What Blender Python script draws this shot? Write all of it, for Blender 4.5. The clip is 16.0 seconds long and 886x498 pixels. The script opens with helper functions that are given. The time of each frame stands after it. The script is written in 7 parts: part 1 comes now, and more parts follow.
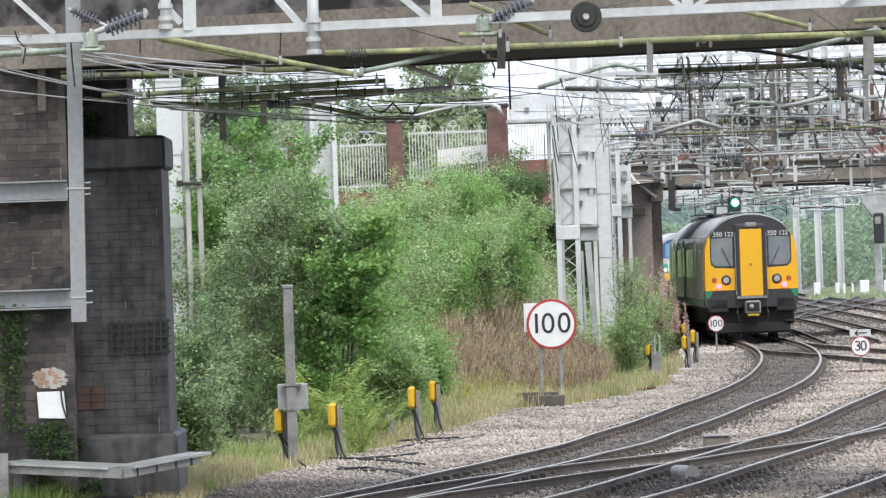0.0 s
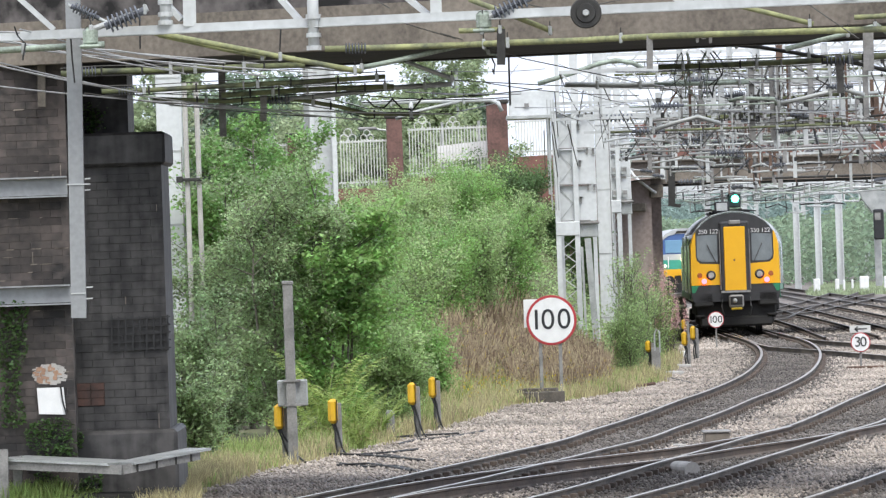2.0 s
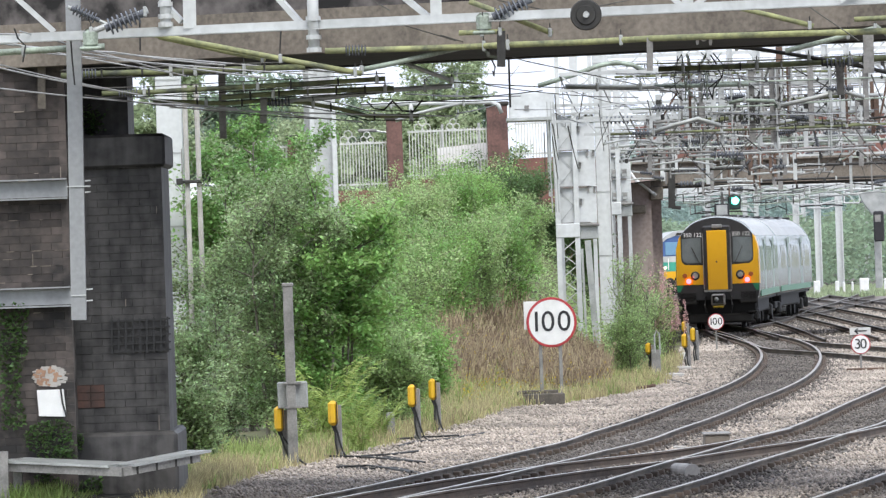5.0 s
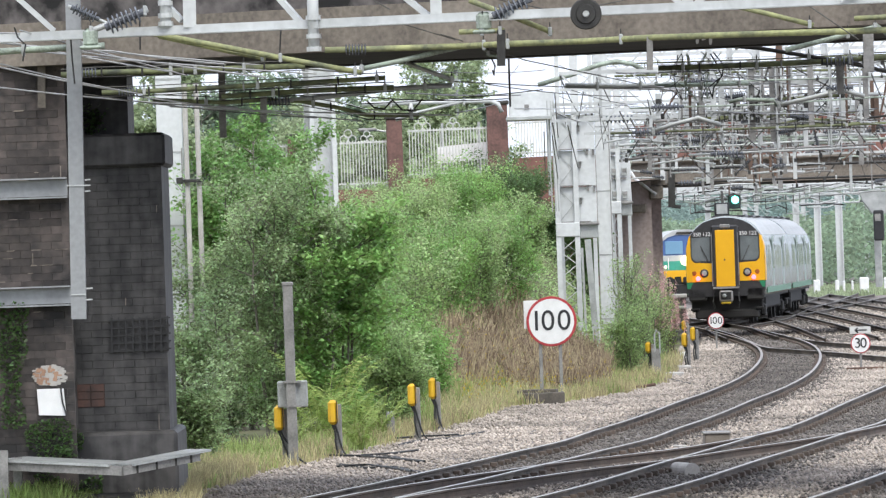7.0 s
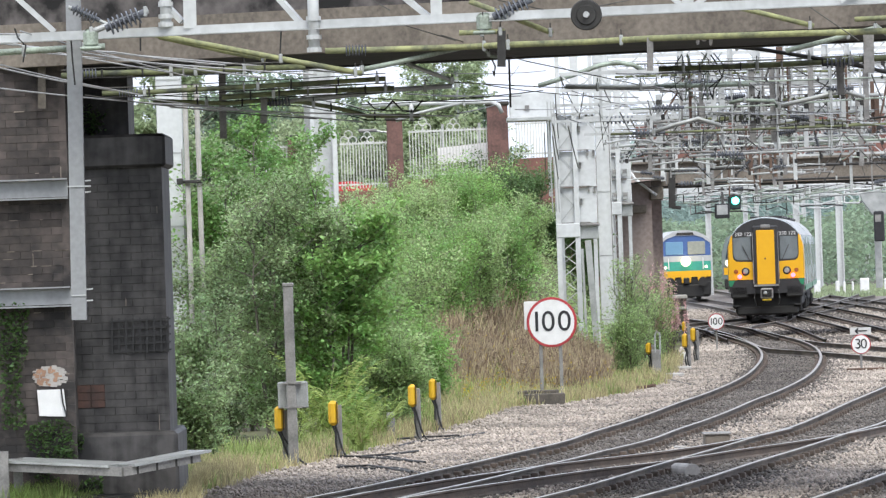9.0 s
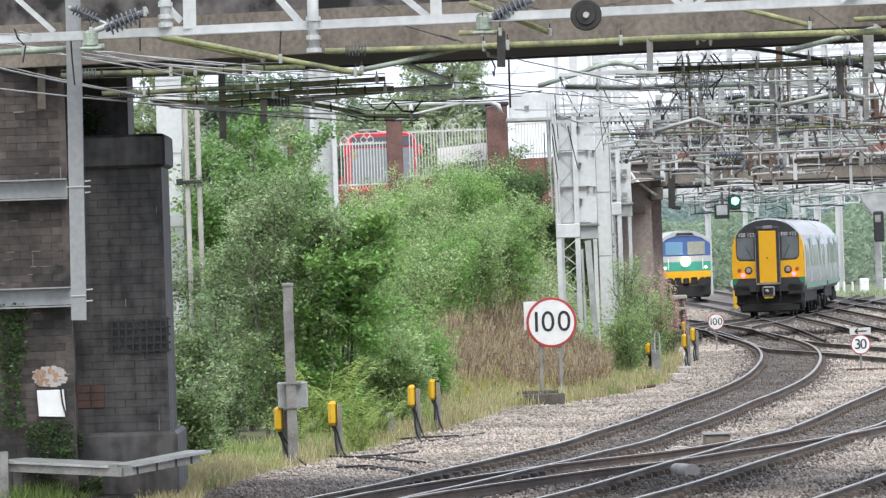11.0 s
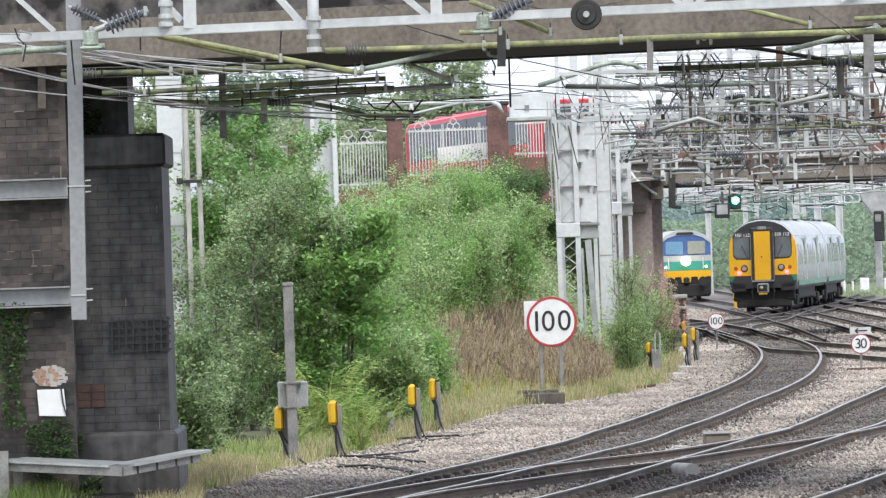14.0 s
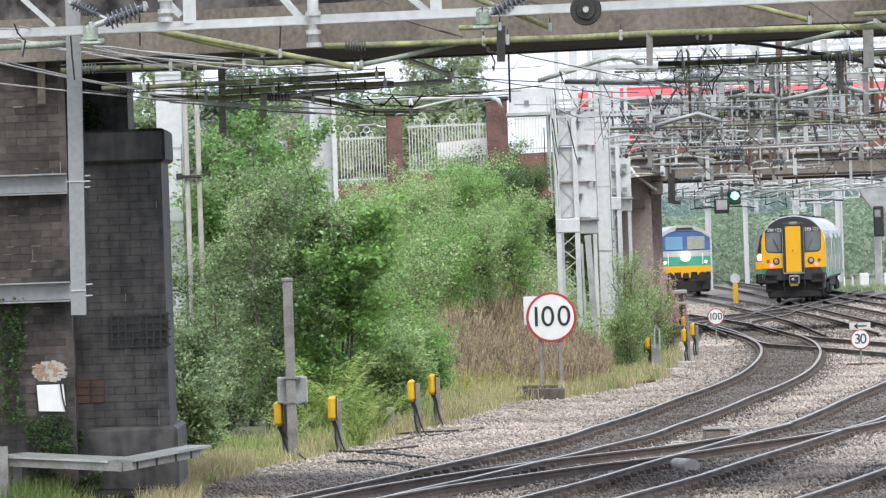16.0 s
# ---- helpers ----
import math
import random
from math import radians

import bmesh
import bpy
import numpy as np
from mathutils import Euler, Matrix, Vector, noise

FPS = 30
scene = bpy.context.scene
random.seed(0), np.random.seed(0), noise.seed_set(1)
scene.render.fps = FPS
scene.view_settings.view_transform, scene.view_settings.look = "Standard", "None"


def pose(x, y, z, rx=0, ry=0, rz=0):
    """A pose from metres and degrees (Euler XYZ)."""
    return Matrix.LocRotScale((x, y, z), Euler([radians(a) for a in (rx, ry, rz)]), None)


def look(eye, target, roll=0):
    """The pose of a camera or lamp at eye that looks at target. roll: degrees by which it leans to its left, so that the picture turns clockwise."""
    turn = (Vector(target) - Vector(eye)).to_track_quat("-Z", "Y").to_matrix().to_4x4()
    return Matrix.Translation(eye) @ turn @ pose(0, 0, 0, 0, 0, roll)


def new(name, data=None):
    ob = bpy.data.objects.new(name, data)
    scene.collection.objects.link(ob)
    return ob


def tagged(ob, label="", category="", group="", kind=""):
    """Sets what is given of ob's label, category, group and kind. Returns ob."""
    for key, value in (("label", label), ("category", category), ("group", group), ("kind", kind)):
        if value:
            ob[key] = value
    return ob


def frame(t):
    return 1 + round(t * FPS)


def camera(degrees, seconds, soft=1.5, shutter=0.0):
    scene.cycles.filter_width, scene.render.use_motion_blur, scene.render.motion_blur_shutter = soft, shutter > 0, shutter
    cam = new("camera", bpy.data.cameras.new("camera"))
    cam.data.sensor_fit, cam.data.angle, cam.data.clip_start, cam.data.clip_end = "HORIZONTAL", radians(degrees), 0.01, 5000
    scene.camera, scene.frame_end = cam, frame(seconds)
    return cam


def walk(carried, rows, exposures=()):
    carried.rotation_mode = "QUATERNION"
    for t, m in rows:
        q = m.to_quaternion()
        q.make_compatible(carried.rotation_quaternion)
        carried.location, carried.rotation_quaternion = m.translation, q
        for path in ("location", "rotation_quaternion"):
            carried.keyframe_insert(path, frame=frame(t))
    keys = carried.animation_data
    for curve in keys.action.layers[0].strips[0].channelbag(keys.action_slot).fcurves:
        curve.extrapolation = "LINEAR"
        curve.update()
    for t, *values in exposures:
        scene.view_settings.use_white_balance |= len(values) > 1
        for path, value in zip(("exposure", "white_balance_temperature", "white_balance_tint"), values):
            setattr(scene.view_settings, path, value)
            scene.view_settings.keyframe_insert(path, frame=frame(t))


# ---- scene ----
cam = camera(7.178, 16.0, soft=1.3)
EYE = (0.0, 0.0, 2.75)


def aim(right, down):
    """The camera's pose, turned a little from its rest: the picture's shift in ten-thousandths of a radian."""
    return look(EYE, (-right * 0.08, 1000.0, 3.71 + down * 0.08), roll=-2.0)


SWAY = [(0, 0, 4), (0.5, 0, 2), (1, -3, 0), (1.5, 0, -2), (2, 0, -3), (2.5, 0, -2), (3, 0, 0), (3.5, 0, 1), (4, 0, 1), (5.2, 0, 0.5),
        (6.5, 0, 0), (7, 0, -1), (7.5, -1.5, -1), (8, 1.5, -1), (8.5, 0, 1.5), (9, 0.5, 0.5), (10.2, 0, 0.7), (11.5, 0, 1), (12, 0, 1),
        (12.5, 0.5, 0), (13, 0, 1.3), (13.5, 0, 0.2), (14, 0.5, 0), (14.5, 0, 0), (15, -1.5, 1), (15.5, -1.5, -4), (16, 0, -8.3)]
walk(cam, [(t, aim(r, d)) for t, r, d in SWAY])

# ---- light: a bright overcast sky ----
world = bpy.data.worlds.new("sky")
scene.world = world
world.use_nodes = True
wn = world.node_tree
wn.nodes.clear()
sky = wn.nodes.new("ShaderNodeTexSky")
sky.sky_type = "NISHITA"
sky.sun_disc = False
sky.sun_elevation, sky.sun_rotation = radians(52), radians(215)
sky.air_density, sky.dust_density, sky.ozone_density = 1.0, 6.0, 1.0
cloud = wn.nodes.new("ShaderNodeMixRGB")
cloud.inputs[0].default_value = 0.75
cloud.inputs[2].default_value = (9.15, 10.0, 11.9, 1)
back = wn.nodes.new("ShaderNodeBackground")
back.inputs[1].default_value = 0.115
wout = wn.nodes.new("ShaderNodeOutputWorld")
wn.links.new(sky.outputs[0], cloud.inputs[1])
wn.links.new(cloud.outputs[0], back.inputs[0])
wn.links.new(back.outputs[0], wout.inputs[0])
sun = new("sun", bpy.data.lights.new("sun", "SUN"))
sun.data.energy, sun.data.angle, sun.data.color = 1.8, radians(25), (0.97, 0.97, 0.9)
sun.matrix_world = look((40, -90, 120), (0, 0, 0))
scene.view_settings.exposure = 0.5


# ---- materials ----
def mat(name, col, col2=None, rough=0.7, metal=0.0, scale=6.0, fine=60.0, bump=0.15, vary=0.0, glow=0.0, streak=False, spec=0.5, leaf=False, island=False, site=False):
    m = bpy.data.materials.new(name)
    m.use_nodes = True
    nt = m.node_tree
    b = nt.nodes["Principled BSDF"]
    b.inputs["Roughness"].default_value, b.inputs["Metallic"].default_value = rough, metal
    b.inputs["Specular IOR Level"].default_value = spec
    col2 = col2 or tuple(c * 0.72 for c in col)
    tc = nt.nodes.new("ShaderNodeTexCoord")
    src = nt.nodes.new("ShaderNodeNewGeometry").outputs["Position"] if site else tc.outputs["Object"]
    own = src
    if streak:
        mp = nt.nodes.new("ShaderNodeMapping")
        mp.inputs["Scale"].default_value = (1, 1, 0.12)
        nt.links.new(src, mp.inputs[0])
        src = mp.outputs[0]
    big, small = nt.nodes.new("ShaderNodeTexNoise"), nt.nodes.new("ShaderNodeTexNoise")
    big.inputs["Scale"].default_value, small.inputs["Scale"].default_value = scale, fine
    big.inputs["Detail"].default_value = small.inputs["Detail"].default_value = 4
    nt.links.new(src, big.inputs["Vector"])
    nt.links.new(own, small.inputs["Vector"])
    add = nt.nodes.new("ShaderNodeMath")
    add.operation = "MULTIPLY_ADD"
    add.inputs[1].default_value = 0.45
    nt.links.new(small.outputs[0], add.inputs[0])
    half = nt.nodes.new("ShaderNodeMath")
    half.operation = "MULTIPLY"
    half.inputs[1].default_value = 0.75
    nt.links.new(big.outputs[0], half.inputs[0])
    nt.links.new(half.outputs[0], add.inputs[2])
    ramp = nt.nodes.new("ShaderNodeValToRGB")
    ramp.color_ramp.elements[0].position, ramp.color_ramp.elements[1].position = 0.42, 0.76
    ramp.color_ramp.elements[0].color, ramp.color_ramp.elements[1].color = (*col2, 1), (*col, 1)
    nt.links.new(add.outputs[0], ramp.inputs[0])
    out = ramp.outputs[0]
    if vary:
        info = nt.nodes.new("ShaderNodeNewGeometry" if leaf or island else "ShaderNodeObjectInfo")
        hsv = nt.nodes.new("ShaderNodeHueSaturation")
        mr = nt.nodes.new("ShaderNodeMapRange")
        mr.inputs[3].default_value, mr.inputs[4].default_value = 1 - vary, 1 + vary
        nt.links.new(info.outputs["Random Per Island" if leaf or island else "Random"], mr.inputs[0])
        nt.links.new(mr.outputs[0], hsv.inputs["Value"])
        if leaf:
            mh = nt.nodes.new("ShaderNodeMapRange")
            mh.inputs[3].default_value, mh.inputs[4].default_value = 0.5 - 0.05 * vary, 0.5 + 0.035 * vary
            nt.links.new(info.outputs["Random Per Island"], mh.inputs[0])
            nt.links.new(mh.outputs[0], hsv.inputs["Hue"])
        nt.links.new(out, hsv.inputs["Color"])
        out = hsv.outputs[0]
    nt.links.new(out, b.inputs["Base Color"])
    if bump:
        bp = nt.nodes.new("ShaderNodeBump")
        bp.inputs["Strength"].default_value, bp.inputs["Distance"].default_value = bump, 0.02
        nt.links.new(add.outputs[0], bp.inputs["Height"])
        nt.links.new(bp.outputs[0], b.inputs["Normal"])
    if glow:
        b.inputs["Emission Color"].default_value = (*col, 1)
        b.inputs["Emission Strength"].default_value = glow
    if leaf:
        tr = nt.nodes.new("ShaderNodeBsdfTranslucent")
        nt.links.new(out, tr.inputs[0])
        mx = nt.nodes.new("ShaderNodeMixShader")
        mx.inputs[0].default_value = 0.48
        nt.links.new(b.outputs[0], mx.inputs[1])
        nt.links.new(tr.outputs[0], mx.inputs[2])
        nt.links.new(mx.outputs[0], nt.nodes["Material Output"].inputs[0])
    return m


M_ENGBRICK = mat("sooty_brick", (0.088, 0.071, 0.064), (0.018, 0.0165, 0.016), 0.75, scale=1.3, fine=7, vary=0.4, bump=0.25, site=True)
M_SOOT = mat("soot_blackened_brick", (0.063, 0.059, 0.057), (0.006, 0.0056, 0.0056), 0.55, scale=3.4, fine=5, streak=True, bump=0.2, vary=0.1, site=True)
M_MORTAR = mat("old_mortar", (0.15, 0.135, 0.13), (0.012, 0.011, 0.011), 0.9, scale=1.7, fine=4, site=True)
for m, lo, hi in ((M_SOOT, 0.49, 0.72), (M_ENGBRICK, 0.47, 0.74), (M_MORTAR, 0.5, 0.72)):
    for nd in m.node_tree.nodes:
        if nd.type == "VALTORGB":
            nd.color_ramp.elements[0].position, nd.color_ramp.elements[1].position = lo, hi
M_REDBRICK = mat("red_brick", (0.25, 0.12, 0.095), (0.14, 0.07, 0.06), 0.85, scale=0.8, fine=9, site=True)
M_POSTBRICK = mat("fence_post_brick", (0.2, 0.105, 0.09), (0.085, 0.05, 0.045), 0.85, scale=2.5, fine=14, site=True)
M_BROWNBRICK = mat("brown_brick", (0.43, 0.35, 0.32), (0.2, 0.155, 0.14), 0.85, scale=0.9, fine=9, streak=True, site=True)
M_OLDRED = mat("sooty_red_brick", (0.105, 0.05, 0.038), (0.04, 0.025, 0.021), 0.8, scale=3, fine=20, site=True)
M_CONC = mat("weathered_concrete", (0.255, 0.22, 0.182), (0.1, 0.085, 0.07), 0.9, scale=0.9, fine=14, streak=True, bump=0.25, site=True)
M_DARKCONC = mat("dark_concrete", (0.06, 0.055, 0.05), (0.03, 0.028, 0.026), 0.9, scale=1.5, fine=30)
M_PALECONC = mat("pale_concrete", (0.5, 0.48, 0.45), (0.33, 0.31, 0.29), 0.9, scale=3, fine=40)
M_GANTRY = mat("dull_gantry_paint", (0.56, 0.575, 0.57), (0.4, 0.41, 0.405), 0.55, 0.1, scale=1.1, fine=9, bump=0.08, streak=True, site=True)
M_GALV = mat("grey_painted_steel", (0.64, 0.655, 0.655), (0.48, 0.49, 0.49), 0.55, 0.1, scale=1.1, fine=9, bump=0.08, streak=True, site=True)
M_GALV2 = mat("dull_galvanised_steel", (0.5, 0.51, 0.5), (0.3, 0.31, 0.3), 0.5, 0.4, scale=3, fine=40, bump=0.1)
M_MOSSTUBE = mat("moss_stained_tube", (0.36, 0.37, 0.17), (0.11, 0.12, 0.075), 0.7, scale=2.5, fine=16)
M_GREENTUBE = mat("verdigris_tube", (0.42, 0.49, 0.41), (0.17, 0.19, 0.16), 0.6, 0.2, scale=3, fine=30)
M_DARKSTEEL = mat("dark_fitting_steel", (0.05, 0.048, 0.045), (0.025, 0.024, 0.022), 0.6, 0.3)
M_WIRE = mat("tarnished_wire", (0.13, 0.13, 0.12), (0.07, 0.065, 0.06), 0.6, 0.4)
M_PALEWIRE = mat("grey_wire", (0.5, 0.5, 0.5), (0.35, 0.35, 0.35), 0.5, 0.4)
M_PORC = mat("insulator_porcelain", (0.14, 0.15, 0.17), (0.06, 0.065, 0.075), 0.25, bump=0)
M_RAILTOP = mat("polished_rail_head", (0.55, 0.51, 0.46), (0.3, 0.27, 0.24), 0.34, 0.8, bump=0.03)
M_DULLHEAD = mat("dull_rail_head", (0.21, 0.19, 0.17), (0.1, 0.09, 0.08), 0.5, 0.5, bump=0.03)
M_RAIL = mat("brown_rail_web", (0.16, 0.135, 0.112), (0.04, 0.035, 0.031), 0.8, scale=1.2, fine=14)
M_RUST = mat("rusty_steel", (0.16, 0.1, 0.072), (0.08, 0.052, 0.04), 0.85, scale=4, fine=50)
M_RUSTWASH = mat("thin_rust_wash", (0.42, 0.26, 0.17), (0.27, 0.16, 0.11), 0.85, scale=6, fine=50)
M_DOORGREY = mat("grey_green_door_paint", (0.3, 0.38, 0.34), (0.25, 0.32, 0.29), 0.35, bump=0)
M_SWITCH = mat("dull_switch_rail", (0.135, 0.1, 0.08), (0.06, 0.048, 0.04), 0.8, scale=2, fine=20)
M_SLEEPER = mat("concrete_sleeper", (0.2, 0.185, 0.17), (0.1, 0.092, 0.085), 0.9, scale=3, fine=40, vary=0.2)
M_BALLAST = mat("ballast_bed", (0.24, 0.21, 0.19), (0.1, 0.087, 0.078), 0.95, scale=0.5, fine=14, bump=0.6)
M_STONE = mat("ballast_stone", (0.53, 0.455, 0.39), (0.24, 0.21, 0.18), 0.9, scale=0.35, fine=6, vary=0.28, island=True, bump=0)
M_DIRTSTONE = mat("oily_ballast_stone", (0.185, 0.163, 0.145), (0.078, 0.068, 0.061), 0.85, scale=0.35, fine=6, vary=0.45, island=True, bump=0)
M_EARTH = mat("grassy_earth", (0.16, 0.17, 0.07), (0.09, 0.08, 0.045), 0.95, scale=0.3, fine=6, bump=0.5)
M_GRASS = mat("long_grass", (0.43, 0.5, 0.19), (0.2, 0.29, 0.085), 0.8, scale=0.3, fine=8, vary=0.4, leaf=True, bump=0)
M_DRYGRASS = mat("dry_grass", (0.62, 0.55, 0.31), (0.38, 0.33, 0.18), 0.85, scale=0.3, fine=8, vary=0.35, leaf=True, bump=0)
M_WEED = mat("brown_seed_heads", (0.5, 0.4, 0.27), (0.22, 0.165, 0.11), 0.85, scale=0.5, fine=8, vary=0.5, leaf=True, bump=0)
M_FERN = mat("bracken_green", (0.52, 0.62, 0.22), (0.3, 0.4, 0.12), 0.6, scale=0.5, fine=8, vary=0.3, leaf=True, bump=0)
M_BIRCH = mat("birch_leaves", (0.41, 0.51, 0.27), (0.16, 0.24, 0.105), 0.36, scale=0.5, fine=8, vary=0.62, leaf=True, bump=0)
M_ASH = mat("bright_green_leaves", (0.37, 0.57, 0.185), (0.175, 0.32, 0.1), 0.42, scale=0.5, fine=8, vary=0.4, leaf=True, bump=0)
M_BROAD = mat("broad_green_leaves", (0.3, 0.48, 0.16), (0.135, 0.255, 0.08), 0.45, scale=0.5, fine=8, vary=0.45, leaf=True, bump=0)
M_SHRUB = mat("shrub_leaves", (0.5, 0.62, 0.3), (0.22, 0.34, 0.13), 0.5, scale=0.4, fine=8, vary=0.45, leaf=True, bump=0)
M_DARKLEAF = mat("dark_leaves", (0.15, 0.24, 0.09), (0.075, 0.14, 0.05), 0.5, scale=0.4, fine=8, vary=0.4, leaf=True, bump=0)
# two roadside greens, both greyed and paled to paint in the distance haze
M_ROADLEAF = mat("hazed_roadside_leaves", (0.46, 0.53, 0.33), (0.27, 0.34, 0.19), 0.7, scale=0.3, fine=4, vary=0.3, leaf=True, bump=0)
M_ROADDARK = mat("hazed_dark_roadside_leaves", (0.3, 0.38, 0.27), (0.17, 0.23, 0.16), 0.7, scale=0.3, fine=4, vary=0.3, leaf=True, bump=0)
# far leaves lightened: distance haze is put into their base colour
M_FARLEAF = mat("hazed_far_leaves", (0.38, 0.49, 0.45), (0.27, 0.36, 0.335), 0.8, scale=0.06, fine=1, vary=0.3, leaf=True, bump=0)
M_FARLEAF2 = mat("hazed_thicket_leaves", (0.33, 0.43, 0.29), (0.2, 0.27, 0.18), 0.8, scale=0.06, fine=1, vary=0.35, leaf=True, bump=0)
M_PINKFLOWER = mat("faded_pink_flowers", (0.72, 0.45, 0.45), (0.5, 0.33, 0.3), 0.8, vary=0.4, leaf=True, bump=0)
M_YFLOWER = mat("yellow_flowers", (0.7, 0.52, 0.05), (0.5, 0.36, 0.04), 0.8, vary=0.2, leaf=True, bump=0)
M_BARK = mat("bark", (0.2, 0.18, 0.15), (0.09, 0.08, 0.065), 0.9, scale=6, fine=40, bump=0.4)
M_YELLOW = mat("yellow_plastic", (0.72, 0.43, 0.02), (0.6, 0.34, 0.02), 0.5, bump=0.03)
M_TRAINYEL = mat("warning_yellow_paint", (0.8, 0.43, 0.015), (0.74, 0.38, 0.012), 0.35, bump=0, scale=2)
M_TRAINBLK = mat("charcoal_train_paint", (0.045, 0.043, 0.045), (0.03, 0.03, 0.03), 0.35, bump=0)
M_TRAINGREY = mat("silver_train_paint", (0.29, 0.335, 0.31), (0.22, 0.26, 0.24), 0.2, 0.35, bump=0, scale=2)
M_TRAINROOF = mat("pale_train_roof", (0.52, 0.53, 0.54), (0.36, 0.37, 0.38), 0.5, bump=0.02, scale=2)
M_TRAINGREEN = mat("green_train_paint", (0.03, 0.23, 0.11), (0.025, 0.19, 0.09), 0.35, bump=0)
M_UNDER = mat("sooty_underframe", (0.02, 0.019, 0.018), (0.012, 0.011, 0.01), 0.7, scale=3)
M_GLASS = mat("dark_glazing", (0.05, 0.055, 0.06), (0.035, 0.04, 0.045), 0.06, bump=0, spec=1.0)
M_WHITE = mat("white_enamel", (0.8, 0.8, 0.79), (0.7, 0.7, 0.69), 0.45, bump=0.02)
M_RAILPAINT = mat("old_white_paint", (0.62, 0.62, 0.6), (0.45, 0.45, 0.43), 0.6, bump=0.02)
M_POSTGREY = mat("dull_grey_paint", (0.31, 0.32, 0.325), (0.2, 0.205, 0.21), 0.55, 0.1, scale=1.5, fine=12, streak=True, site=True)
# windscreen glass with the sky's reflection painted in as a lighter base colour
M_SCREEN = mat("sky_toned_windscreen", (0.19, 0.21, 0.215), (0.11, 0.125, 0.13), 0.12, bump=0, spec=1.0, scale=1.5)
M_SIDEGLASS = mat("pale_side_glazing", (0.27, 0.3, 0.29), (0.2, 0.225, 0.22), 0.1, bump=0, spec=1.0, scale=1.5)
M_DARKMOSS = mat("dark_mossy_tube", (0.2, 0.22, 0.1), (0.045, 0.05, 0.035), 0.7, scale=2.2, fine=12)
M_SIGNRED = mat("sign_red", (0.45, 0.04, 0.05), (0.36, 0.035, 0.04), 0.5, bump=0)
M_INK = mat("sign_black", (0.025, 0.025, 0.028), (0.018, 0.018, 0.02), 0.5, bump=0)
M_POST = mat("grey_post", (0.33, 0.32, 0.305), (0.16, 0.155, 0.15), 0.7, 0.2, scale=3, fine=30)
M_WOOD = mat("old_timber", (0.14, 0.12, 0.1), (0.06, 0.055, 0.045), 0.9, scale=4, fine=40, bump=0.4)
M_CABLE = mat("black_cable", (0.02, 0.02, 0.02), (0.012, 0.012, 0.012), 0.5, bump=0)
M_REDGLOW = mat("red_lamp", (1.0, 0.045, 0.06), (1.0, 0.045, 0.06), glow=9, bump=0)
M_WARMGLOW = mat("head_lamp", (1.0, 0.84, 0.55), (1.0, 0.84, 0.55), glow=2.6, bump=0)
M_GREENGLOW = mat("green_lamp", (0.1, 1.0, 0.62), (0.1, 1.0, 0.62), glow=7, bump=0)
M_LENS = mat("lamp_lens", (0.5, 0.48, 0.45), (0.35, 0.33, 0.3), 0.15, 0.3, bump=0)
M_AMBER = mat("amber_lens", (0.4, 0.12, 0.04), (0.3, 0.09, 0.03), 0.2, bump=0)
M_LOCOBLUE = mat("blue_loco_paint", (0.08, 0.15, 0.36), (0.06, 0.12, 0.3), 0.35, bump=0, scale=2)
M_SKYBLUE = mat("blue_reflection_screen", (0.18, 0.34, 0.5), (0.14, 0.28, 0.42), 0.35, bump=0, scale=2)
M_LOCOGREEN = mat("sea_green_paint", (0.06, 0.36, 0.27), (0.05, 0.3, 0.22), 0.35, bump=0)
M_LOCOWHITE = mat("grey_white_loco_paint", (0.5, 0.51, 0.49), (0.4, 0.41, 0.4), 0.4, bump=0, scale=2)
M_CREAM = mat("cream_reflection_screen", (0.36, 0.37, 0.31), (0.28, 0.29, 0.25), 0.2, bump=0)
M_BUSRED = mat("bus_red_paint", (0.55, 0.03, 0.04), (0.46, 0.025, 0.03), 0.3, bump=0, scale=2)
M_CARSILVER = mat("silver_car_paint", (0.5, 0.52, 0.55), (0.44, 0.46, 0.49), 0.3, 0.4, bump=0)
M_CARWHITE = mat("white_car_paint", (0.8, 0.8, 0.8), (0.74, 0.74, 0.75), 0.3, bump=0)
M_CARRED = mat("red_car_paint", (0.5, 0.03, 0.03), (0.42, 0.025, 0.025), 0.3, bump=0)
# bus glass, its grey base lifted to imitate reflected sky
M_BUSGLASS = mat("sky_toned_glazing", (0.2, 0.21, 0.22), (0.14, 0.15, 0.16), 0.08, bump=0, spec=1.0)
M_TYRE = mat("tyre_rubber", (0.02, 0.02, 0.02), (0.014, 0.014, 0.014), 0.8)
M_ASPHALT = mat("asphalt", (0.06, 0.06, 0.06), (0.04, 0.04, 0.04), 0.9, scale=1, fine=30)
M_IVY = mat("ivy_leaves", (0.11, 0.2, 0.06), (0.05, 0.1, 0.03), 0.5, vary=0.4, leaf=True, bump=0)


